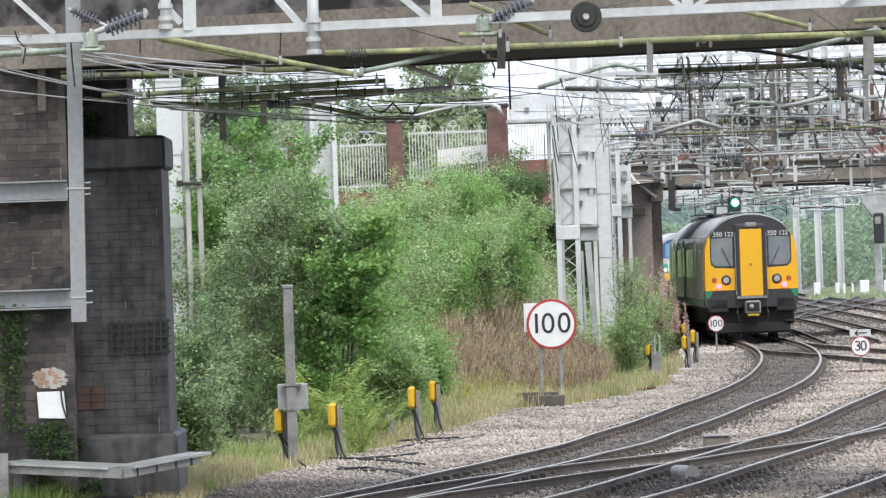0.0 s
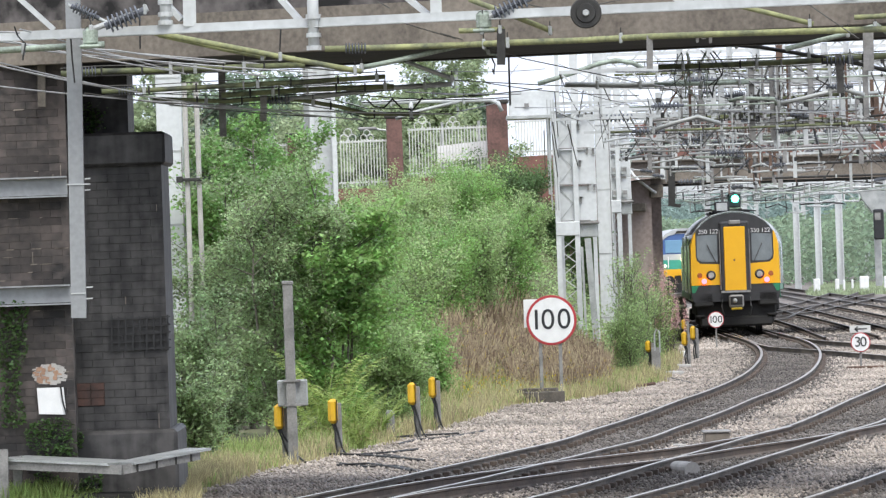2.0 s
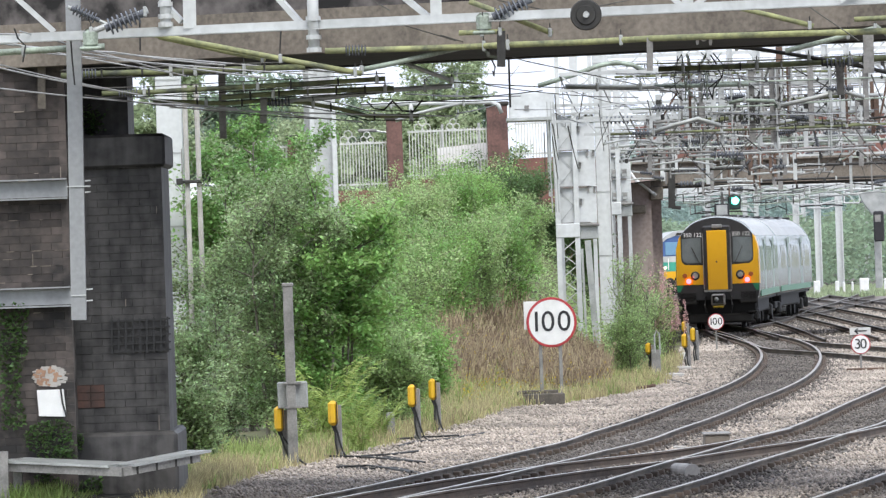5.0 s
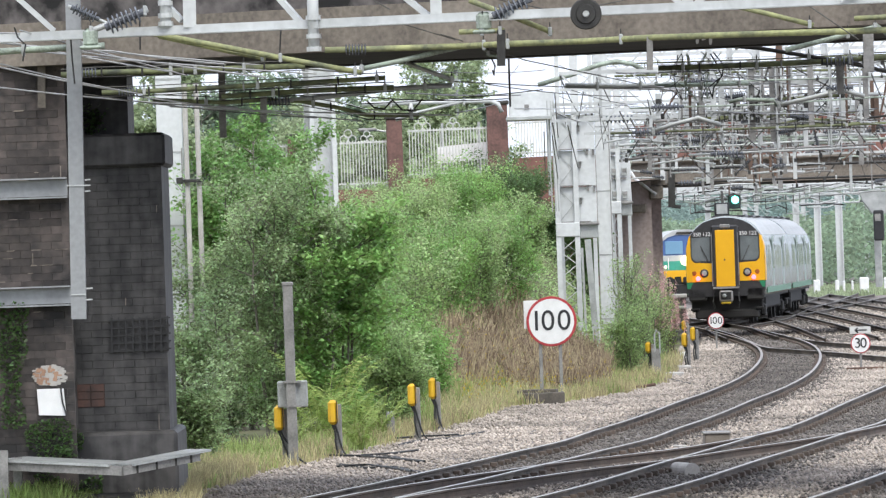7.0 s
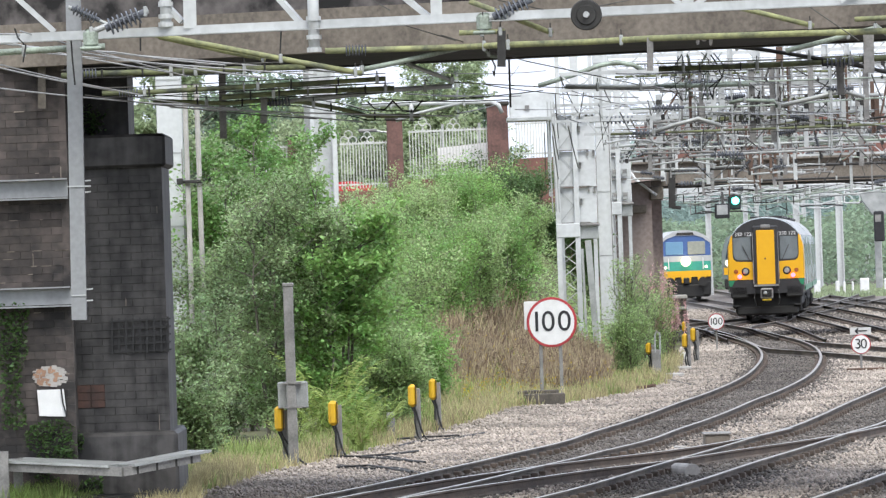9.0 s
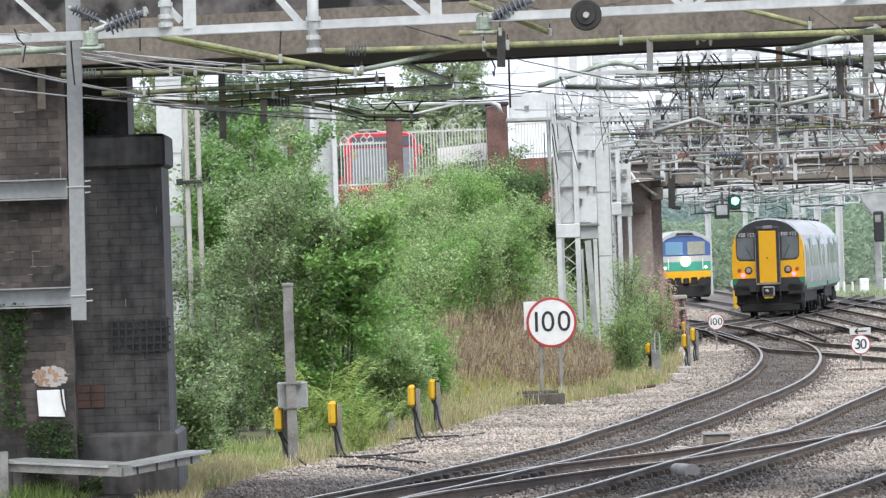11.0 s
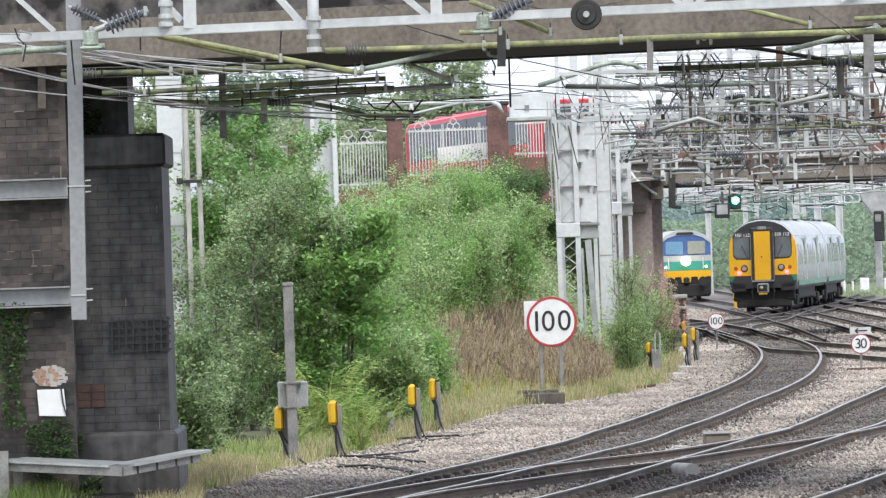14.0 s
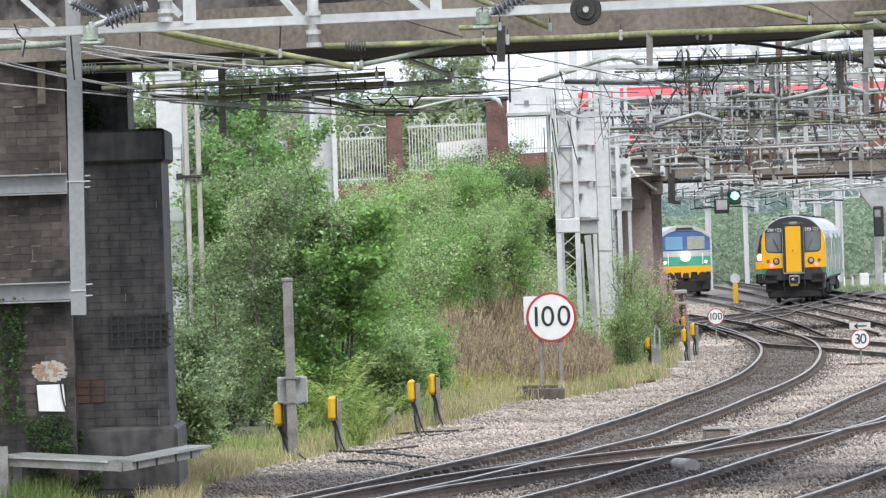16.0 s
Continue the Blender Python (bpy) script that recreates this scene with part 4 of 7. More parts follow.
# crowded registration gear, hung from the gantries bay by bay
rr = random.Random(11)
for k in range(84):
    x0, y, zc, h, n = BEAMS[k % len(BEAMS)]
    y -= 0.05 + (k % 11) * 0.004
    sx = rr.uniform(1155 if y > 135 else 1185, 1590)
    x = (sx - 784) * y / 12500
    drop = rr.uniform(0.25, 1.1)
    z = zc - drop
    w = rr.uniform(0.5, 1.6)
    s = rr.choice((-1, 1))
    # past y 140 the tubes take paler metals, standing in for distance haze
    t = arm([(x, y, z), (x + s * w * 0.55, y, z + rr.uniform(0.0, 0.1)), (x + s * w, y, z + rr.uniform(-0.05, 0.06))], rr.choice((0.022, 0.03)), rr.choice((M_GALV2, M_GREENTUBE, M_GANTRY, M_GANTRY, M_POST)) if y > 140 else rr.choice((M_GALV2, M_DARKMOSS, M_DARKSTEEL)),
            ((x + s * 0.05, y, z + 0.01), (x + s * 0.4, y, z + 0.06)) if rr.random() < 0.5 else None, (0.5, 0.95), rib=0.075)
    part("hanger", Shape().beam((x, y, z - rr.uniform(0, 0.25)), (x, y, zc + h / 2), rr.choice((0.04, 0.07, 0.1)), 0.05), rr.choice((M_POST, M_GANTRY, M_GANTRY, M_RUST, M_POST)), t)
for k in range(58):
    y0, y1 = rr.uniform(118, 150), rr.uniform(175, 213)
    a = rr.uniform(960, 1560)
    z = 2.75 + (rr.uniform(190, 330) - (a - 784) * 0.035) * y0 / 12500
    x = (a - 784) * y0 / 12500
    hang(((x, y0, z), (x * y1 / y0 * rr.uniform(0.86, 1.16), y1, z + rr.uniform(-0.3, 0.6))), 0.06, rr.choice((0.008, 0.012)), rr.choice((M_WIRE, M_WIRE, M_DARKSTEEL)))
for k in range(24):
    y = (130, 150, 168, 186, 203, 209)[k % 6] - 0.25
    up = 180 + k * 7.2
    x0, x1 = (rr.uniform(1060, 1230) - 784) * y / 12500, (rr.uniform(1480, 1640) - 784) * y / 12500
    z = 2.75 + (up - 18) * y / 12500
    t = arm([(x0, y, z), ((x0 + x1) / 2, y, z + rr.uniform(-0.03, 0.03)), (x1, y, z + rr.uniform(-0.08, 0.08))], rr.choice((0.016, 0.022, 0.03)), rr.choice((M_GANTRY, M_POST, M_GALV2, M_DARKMOSS, M_GREENTUBE)),
        ((x0 + 0.4, y, z), (x0 + 1.0, y, z)) if k % 3 == 0 else None, (0.15, 0.4, 0.6, 0.85), "long cross-span tube of the overhead line", 0.07)
    zc = {b[1]: b[2] for b in BEAMS}[round(y + 0.25)]
    for u in (0.25, 0.5, 0.8):
        part("dropper", Shape().beam((x0 + (x1 - x0) * u, y + 0.1, z), (x0 + (x1 - x0) * u, y + 0.1, zc + (0.2 if zc > z else -0.2)), 0.022, 0.24), M_GALV2, t)
for k in range(26):
    x0, y, zc, h, n = BEAMS[k % len(BEAMS)]
    x = (rr.uniform(1170, 1590) - 784) * y / 12500
    lone("drop_post", Shape().beam((x, y + 0.05, zc - rr.uniform(0.6, 1.5)), (x, y + 0.05, zc + h / 2 + rr.uniform(0, 0.5)), rr.choice((0.05, 0.08, 0.12)), 0.06), rr.choice((M_POST, M_GANTRY, M_GALV2, M_RUST)), "steel drop post of a gantry beam", "drop post", "drop posts of the overhead line")
# slanting stays, short droppers and rusty links between the gantries
for k in range(60):
    x0, y, zc, h, n = BEAMS[k % len(BEAMS)]
    y -= 0.05 + (k % 13) * 0.004
    x = (rr.uniform(1120 if y > 140 else 1180, 1590) - 784) * y / 12500
    z1 = zc + h / 2
    w, d = max(rr.uniform(-1.3, 1.3), 0.0264 * y - x), rr.uniform(0.35, 1.3)
    m = rr.choice((M_DARKSTEEL, M_RUST, M_WIRE, M_GALV2, M_POST, M_GREENTUBE, M_DARKSTEEL))
    t = thing("stay_rod", "slanting weathered stay rod of the overhead line", "stay", group="stays of the overhead line")
    part("rod", Shape().tube([(x, y, z1), (x + w * 0.5, y, z1 - d * 0.55), (x + w, y, z1 - d)], rr.choice((0.008, 0.011, 0.014, 0.02)), 6), m, t)
    for u in (0.0, 1.0):
        part("clamp", Shape().box((x + w * u, y, z1 - d * u), (0.07, 0.06, 0.1), bev=0.012), M_DARKSTEEL, t)
    if k % 4 == 0:
        part("insulator", sheds((x + w * 0.6, y, z1 - d * 0.66), (x + w * 0.9, y, z1 - d * 0.92), 0.06), M_PORC, t, "ribbed grey insulator")
# fine wires and droppers beneath the near bridge
for k in range(34):
    y0, y1 = rr.uniform(100, 112), rr.uniform(116, 160)
    a, b = rr.uniform(520, 1500), rr.uniform(110, 190)
    p = ((a - 784) * y0 / 12500, y0, 2.75 + (441 - b - (a - 784) * 0.035) * y0 / 12500)
    a, b = a + rr.uniform(-60, 260), b + rr.uniform(-25, 35)
    hang((p, ((a - 784) * y1 / 12500, y1, 2.75 + (441 - b - (a - 784) * 0.035) * y1 / 12500)), rr.uniform(0.0, 0.06), rr.choice((0.005, 0.007, 0.01)), rr.choice((M_WIRE, M_WIRE, M_DARKSTEEL, M_PALEWIRE)))
# tall masts and lattice beams beyond the far bridge
for x, y, w in ((1345, 263.9, 0.3), (1388, 263.9, 0.26), (1440, 263.9, 0.3), (1466, 263.9, 0.26), (1505, 263.9, 0.22), (1298, 263.9, 0.22), (1210, 263.9, 0.25), (1545, 263.9, 0.28), (1260, 263.9, 0.2), (1420, 263.9, 0.2)):
    mast((x - 784) * y / 12500 + 0.1, y, 2.75 + (232 - (x - 784) * 0.035) * y / 12500, 2.75 + 350 * y / 12500, w, "pale hanging post of a high gantry beam", name="drop_post")
for y, a, b in ((264, 330, 372), (276, 300, 335), (292, 265, 300), (310, 235, 262), (272, 360, 400)):
    truss(6.0, 24, y, 2.75 + (a - 18) * y / 12500, 2.75 + (b - 18) * y / 12500, 20, 0.12, label="pale lattice gantry beam beyond the bridge", web=0.07)
# masts of the far yard, in line after line
for x, y, top, w in ((1256, 430, 120, 0.34), (1322, 470, 115, 0.3), (1342, 500, 110, 0.3), (1300, 560, 105, 0.3), (1362, 580, 105, 0.34), (1412, 430, 120, 0.38), (1450, 425, 125, 0.4), (1488, 420, 130, 0.42), (1425, 520, 105, 0.3),
                     (1535, 520, 105, 0.3), (1556, 415, 125, 0.36), (1385, 620, 100, 0.3), (1282, 640, 95, 0.3)):
    m = mast((x - 784) * y / 12500 - 0.05, y, bed(y), 2.75 + top * y / 12500, w)
    part("bracket", Shape().beam(((x - 784) * y / 12500, y, 2.75 + (top - 60) * y / 12500), ((x - 812) * y / 12500, y, 2.75 + (top - 24) * y / 12500), 0.12, 0.08), M_GALV, m)
LOW = [(258, 112), (285, 104), (315, 98), (350, 92), (400, 86)]
for y, up in LOW:
    truss(7.0 + (y - 258) * 0.03, 0.07 * y, y, 2.75 + up * y / 12500, 2.75 + (up + 9) * y / 12500, 24, 0.07, label="pale lattice gantry beam of the far yard", web=0.04)
for k in range(60):
    y, up = LOW[k % len(LOW)]
    y -= 0.1
    sx = rr.uniform(1190, 1590)
    x, z, w = (sx - 784) * y / 12500, 2.75 + (up - rr.uniform(4, 34)) * y / 12500, rr.uniform(0.8, 2.6)
    t = arm([(x, y, z), (x + w * 0.6, y, z + rr.uniform(-0.1, 0.2)), (x + w, y, z + rr.uniform(-0.15, 0.2))], 0.032, rr.choice((M_GALV, M_GALV2, M_DARKSTEEL, M_GREENTUBE)), None, (0.5,))
    part("hanger", Shape().beam((x, y, z), (x, y, 2.75 + up * y / 12500), 0.05, 0.05), rr.choice((M_POST, M_GALV, M_DARKSTEEL)), t)
for k in range(26):
    x = rr.uniform(6, 16)
    z0, z1 = rr.uniform(4.6, 5.0), rr.uniform(5.3, 6.3)
    hang(((x, 254, z0), (x + rr.uniform(-2, 6), 420, z1)), 0.3, 0.012, M_WIRE)

# ---- masts by the planted bank ----
def panel_mast(xs, y, top, plate_top, plate_low, base, n, slots, name_label):
    """A lattice mast with plates round its middle part; xs: the legs; n rows of plates."""
    t = thing("panel_mast", name_label, "mast")
    x0, x1, x2 = xs
    for x, dy in ((x0, 0), (x1, 0)):
        part("leg", Shape().box((x, y + dy, (plate_top + base) / 2), (0.13, 0.1, plate_top - base), bev=0.008), M_GALV, t)
    for x, dy in ((x2 - 0.05, 0.7), (x0 + 0.1, 0.7)):
        part("rear_leg", Shape().box((x, y + dy, (top + base) / 2), (0.1, 0.09, top - base)), M_GALV, t)
    step = (plate_top - plate_low) / n
    for i in range(n):
        a, b = plate_low + step * i, plate_low + step * (i + 1)
        part("plate", Shape().box(((x0 + x1) / 2, y + 0.1, (a + b) / 2), (x1 - x0 - 0.02, 0.03, b - a - 0.02), bev=0.01), M_GALV, t)
        part("side_plate", Shape().box(((x1 + x2) / 2 + 0.02, y + 0.16, (a + b) / 2), (x2 - x1 - 0.02, 0.03, b - a - 0.015), bev=0.01), M_GALV, t)
        # ledges in a darker grey that also paints the shadow under each
        part("ledge", Shape().box(((x0 + x1) / 2, y + 0.03, a + 0.02), (x1 - x0 - 0.16, 0.12, 0.035)), M_POST, t)
        part("side_ledge", Shape().box((x1 + (x2 - x1) * 0.4, y + 0.1, a + 0.02), ((x2 - x1) * 0.55, 0.1, 0.035)), M_POST, t)
        if slots:
            for u in (0.25, 0.72):
                f = part("slot_frame", Shape().box((x0 + (x2 - x0) * u, y + 0.02, a + step * 0.3), (0.16, 0.05, step * 0.34), bev=0.01), M_GALV2, t)
                part("slot", Shape().box((x0 + (x2 - x0) * u, y - 0.01, a + step * 0.34), (0.11, 0.02, step * 0.16)), M_POST, f)
        else:
            for x, z in ((x1 + (x2 - x1) * 0.62, a + step * 0.95), (x2 - 0.04, a + step * 0.93), (x1 + 0.12, b - step * 0.4)):
                v = part("vent", Shape().box((x, y + 0.11, z), (0.05, 0.06, 0.16)), M_POST, t)
                part("vent_hood", Shape().box((x + 0.02, y + 0.08, z + 0.09), (0.09, 0.12, 0.02)), M_GALV, v)
            part("brace", Shape().beam((x0 + 0.06, y + 0.06, a + 0.06), (x1 - 0.08, y + 0.06, (a + b) / 2), 0.014, 0.014), M_GALV2, t)
            part("brace", Shape().beam((x1 - 0.08, y + 0.06, (a + b) / 2), (x0 + 0.06, y + 0.06, b - 0.06), 0.014, 0.014), M_GALV2, t)
    part("collar", Shape().box(((x0 + x1) / 2, y - 0.01, plate_low - 0.17), (x1 - x0 + 0.13, 0.14, 0.36), bev=0.02), M_GALV, t)
    part("side_collar", Shape().box(((x1 + x2) / 2 + 0.04, y + 0.2, plate_low - 0.2), (x2 - x1 - 0.04, 0.14, 0.4), bev=0.02), M_GALV2, t)
    part("bracket", Shape().box(((x1 + x2) / 2 + 0.06, y + 0.05, plate_low - 0.04), (x2 - x1, 0.1, 0.07), bev=0.02), M_POST, t)
    part("top_rail", Shape().box(((x0 + x2) / 2, y, plate_top + 0.03), (x2 - x0 + 0.2, 0.14, 0.06)), M_GALV2, t)
    z, i = plate_low - 0.4, 0
    while z > base + 0.4:
        a, b = (x0 + 0.03, x1 - 0.03) if i % 2 else (x1 - 0.03, x0 + 0.03)
        part("lacing", Shape().beam((a, y, z), (b, y, z - 0.33), 0.035, 0.02), M_GALV, t)
        part("lacing", Shape().beam((b, y + 0.7, z), (a, y + 0.7, z - 0.33), 0.03, 0.02), M_GALV2, t)
        z, i = z - 0.33, i + 1
    z, i = plate_top + 0.1, 0
    while z < top - 0.3:
        a, b = (x0 + 0.12, x2 - 0.07) if i % 2 else (x2 - 0.07, x0 + 0.12)
        part("upper_lacing", Shape().beam((a, y + 0.7, z), (b, y + 0.7, z + 0.4), 0.035, 0.02), M_GALV2, t)
        z, i = z + 0.4, i + 1
    part("inner_post", Shape().box((x1 + 0.05, y + 0.6, (top + plate_top) / 2), (0.2, 0.1, top - plate_top)), M_GALV, t)
    return t


panel_mast((2.96, 3.44, 3.95), 180, 7.784, 6.23, 3.457, -0.3, 3, False, "tall pale grey lattice mast clad with steel plates")
panel_mast((4.768, 5.024, 5.38), 200, 7.6, 6.05, 4.093, -0.2, 3, True, "second plated lattice mast, half hidden behind a column")
for a, b, w in (((3.682, 179.5, 3.024), (3.819, 179.5, 0.361), 0.16), ((3.521, 179, 2.813), (3.556, 179, 0.519), 0.06)):
    lone("stay_post", Shape().beam(a, b, w, w * 0.7), M_GALV2, "leaning grey stay post by the plated mast", "post")
for dx in (0, 0.09, 0.16):
    lone("cable_duct", Shape().beam((2.765 + dx, 179.6, 6.582), (2.822 + dx, 179.6, 3.76), 0.03), M_GALV2, "narrow dark cable duct on the plated mast", "duct")
column(4.378, 190, -0.2, 8.871, 0.38, "broad plain grey steel column by the bank")
column(-5.331, 140, -0.3, 7.342, 0.5, "broad pale grey column behind the black pier")
mast(-2.788, 170, 1.0, 8.189, 0.62, "bluish grey column rising out of the trees", M_GALV)
mast(-3.192, 172, 1.0, 8.266, 0.16, "narrow grey post beside a broad column", M_GALV2)
for x in (-4.838, -4.612):
    lone("conduit_post", Shape().tube([(x, 135, 1.0), (x, 135, 6.19)], 0.05, 8), M_PALECONC, "pale slender conduit post by the trees", "post", "slender conduit posts")
lone("conduit_clamp", Shape().box((-4.777, 134.93, 4.339), (0.52, 0.14, 0.06), bev=0.01).box((-4.982, 134.85, 4.347), (0.12, 0.14, 0.12), bev=0.01), M_DARKSTEEL, "dark clamp bar across two conduit posts", "clamp")
cab = lone("equipment_cabinet", Shape().box((2.709, 205, 7.01), (1.3, 1.2, 0.75), bev=0.02), M_GALV, "pale riveted steel cabinet on a gantry", "cabinet")
part("ledge", Shape().box((2.709, 204.6, 6.619), (1.5, 1.6, 0.12), bev=0.02), M_GALV2, cab)
part("vent", Shape().box((2.562, 204.37, 6.95), (0.13, 0.03, 0.15)), M_POST, cab)
lone("cabinet_leg", Shape().box((3.182, 205, 5.818), (0.12, 0.12, 2.9)), M_GALV2, "steel leg under a gantry cabinet", "post")
arm([(-1.62, 150, 6.012), (-0.179, 150, 6.01), (1.117, 150, 5.989), (1.282, 150, 5.911), (1.348, 150, 5.741)], 0.05, M_GALV, None, (0.2, 0.7), "pale curved steel tube over the fence")
arm([(-0.912, 149.98, 5.652), (-0.427, 149.98, 5.803), (0.52, 149.98, 5.995)], 0.035, M_GALV2)
arm([(-0.573, 150, 6.072), (-0.577, 150, 5.64)], 0.05, M_GALV)

# ---- signals ----
s = thing("colour_light_signal", "black signal head showing a green light", "signal")
part("head", Shape().box((11.396, 275, 4.441), (0.5, 0.3, 0.55), bev=0.04), M_INK, s)
part("lens", Shape().lathe((11.425, 274.8, 4.507), (11.421, 274.7, 4.506), [(0, 0.15), (1, 0.13)], 16), M_GREENGLOW, s, "glowing green lens")
part("hood", Shape().box((11.357, 274.68, 4.725), (0.4, 0.3, 0.03)), M_INK, s)
part("bracket", Shape().beam((11.396, 275.2, 4.617), (11.396, 275.2, 5.321), 0.1), M_DARKSTEEL, s)
truss(7.6, 19.2, 275.2, 5.28, 5.52, 30, 0.07, label="pale lattice beam that carries the signals", web=0.035)
s = thing("route_indicator", "dark framed indicator box with a blank pale panel", "signal")
part("frame", Shape().box((10.872, 274.2, 4.123), (0.58, 0.2, 0.58), bev=0.03), M_INK, s)
part("panel", Shape().box((10.872, 274.08, 4.167), (0.42, 0.02, 0.38)), M_GALV2, s)
part("bracket", Shape().beam((10.912, 274.3, 4.38), (10.912, 275.15, 5.32), 0.1), M_DARKSTEEL, s)
s = thing("cantilever_signal", "grey cantilever signal post with a black head", "signal")
part("post", Shape().box((17.841, 290, 2.429), (0.26, 0.26, 3.2)), M_GALV2, s)
part("platform", Shape().prism([(17.122, 4.819), (18.931, 4.819), (18.931, 3.827), (17.678, 3.827), (17.261, 4.397)], 289.6, 290.4), M_GALV2, s)
part("head", Shape().box((17.872, 289.3, 3.351), (0.42, 0.3, 1.25), bev=0.05), M_INK, s)
part("panel", Shape().box((17.826, 289.12, 3.676), (0.24, 0.04, 0.3)), M_POST, s)
# column that carries the nearer registration gear by the far bridge
lone("signal_column", Shape().beam((6.802, 207, 6.042), (6.745, 207, 3.923), 0.2, 0.2).beam((6.746, 207, 3.956), (7.01, 207, 3.914), 0.1, 0.1), M_DARKSTEEL, "dark hanging column at the bridge pier", "drop post")
for x, a, b, w in ((1178, 215, 320, 0.16), (1200, 190, 300, 0.14), (1375, 175, 330, 0.1), (1385, 180, 335, 0.14), (1232, 130, 262, 0.12), (1262, 240, 290, 0.08), (1490, 215, 262, 0.2), (1525, 220, 268, 0.2)):
    y = 208.96
    lone("drop_post", Shape().beam(((x - 784) * y / 12500, y, 2.75 + (453 - a - (x - 784) * 0.035) * y / 12500), ((x - 784) * y / 12500, y, 2.75 + (453 - b - (x - 784) * 0.035) * y / 12500), w, w * 0.7),
         M_RUST if x in (1232, 1262) else (M_POST if w < 0.15 and x > 1300 else M_GALV), "steel drop post at the far bridge", "drop post", "drop posts of the overhead line")
# pale lime stain on the girder
flake = random.Random(8)
sh = Shape()
for k in range(110):
    a = flake.uniform(0, 1)
    c = br(0.03648 + a * 0.0028, -0.012 - flake.uniform(0, 0.004), 5.857 + 0.0)
    x, y, z = c[0], c[1], c[2] - flake.uniform(0, 0.26) * (0.35 + abs(math.sin(a * 9)))
    u, v = flake.uniform(0.008, 0.025), flake.uniform(0.01, 0.05)
    sh.add([(x - u, y, z - v), (x + u * 0.6, y, z - v * 0.8), (x + u, y, z + v), (x - u * 0.8, y, z + v * 0.7)], [(0, 1, 2, 3)])
lone("lime_stain", sh, M_PALECONC, "pale lime streaks on the bridge girder", "stain", kind="stuff")
# ---- trains ----
CAR_L = 20.2
SECTION = [(-1.30, 0.98), (-1.385, 1.2), (-1.395, 1.9), (-1.37, 2.7), (-1.26, 3.08), (-1.0, 3.42), (-0.6, 3.66), (0, 3.76), (0.6, 3.66), (1.0, 3.42), (1.26, 3.08), (1.37, 2.7), (1.395, 1.9), (1.385, 1.2), (1.30, 0.98)]
SECTION = [tuple(p) for p in curve_through(SECTION, 0.13)]


def loft(rows):
    """A skin over rows of equal sections: (y, width factor, drop)."""
    sh = Shape()
    n = len(SECTION)
    for y, k, top in rows:
        sh.v += [(x * k, y, 0.98 + (z - 0.98) * top) for x, z in SECTION]
    for i in range(len(rows) - 1):
        sh.f += [(i * n + j, i * n + j + 1, i * n + n + j + 1, i * n + n + j) for j in range(n - 1)]
        sh.f.append((i * n + n - 1, i * n, i * n + n, i * n + 2 * n - 1))
    sh.f += [tuple(range(n - 1, -1, -1)), tuple(range(len(sh.v) - n, len(sh.v)))]
    return sh


def bogie(parent, y):
    f = Shape()
    for s in (-1, 1):
        f.box((s * 1.05, y, 0.55), (0.14, 3.4, 0.24), bev=0.04)
        f.box((s * 1.12, y, 0.45), (0.2, 0.7, 0.4), bev=0.05)
    f.box((0, y, 0.55), (2.1, 0.5, 0.25), bev=0.04)
    b = part("bogie", f, M_UNDER, parent)
    for dy in (-1.3, 1.3):
        for s in (-1, 1):
            part("wheel", Shape().lathe((s * 0.68, y + dy, 0.42), (s * 0.82, y + dy, 0.42), [(0, 0.45), (0.25, 0.45), (0.3, 0.42), (1, 0.41)], 18), M_UNDER, b)
    return b


def writing(text, size, at, material, parent, name="lettering", turn=(90, 0, 0), depth=0.004):
    cu = bpy.data.curves.new(name, "FONT")
    cu.body, cu.size, cu.extrude, cu.align_x, cu.align_y = text, size, depth, "CENTER", "CENTER"
    tmp = bpy.data.objects.new(name, cu)
    me = bpy.data.meshes.new_from_object(tmp)
    bpy.data.objects.remove(tmp)
    me.materials.clear()
    me.materials.append(material)
    ob = new(name, me)
    ob.parent = parent
    ob.matrix_basis = pose(*at, *turn)
    return ob


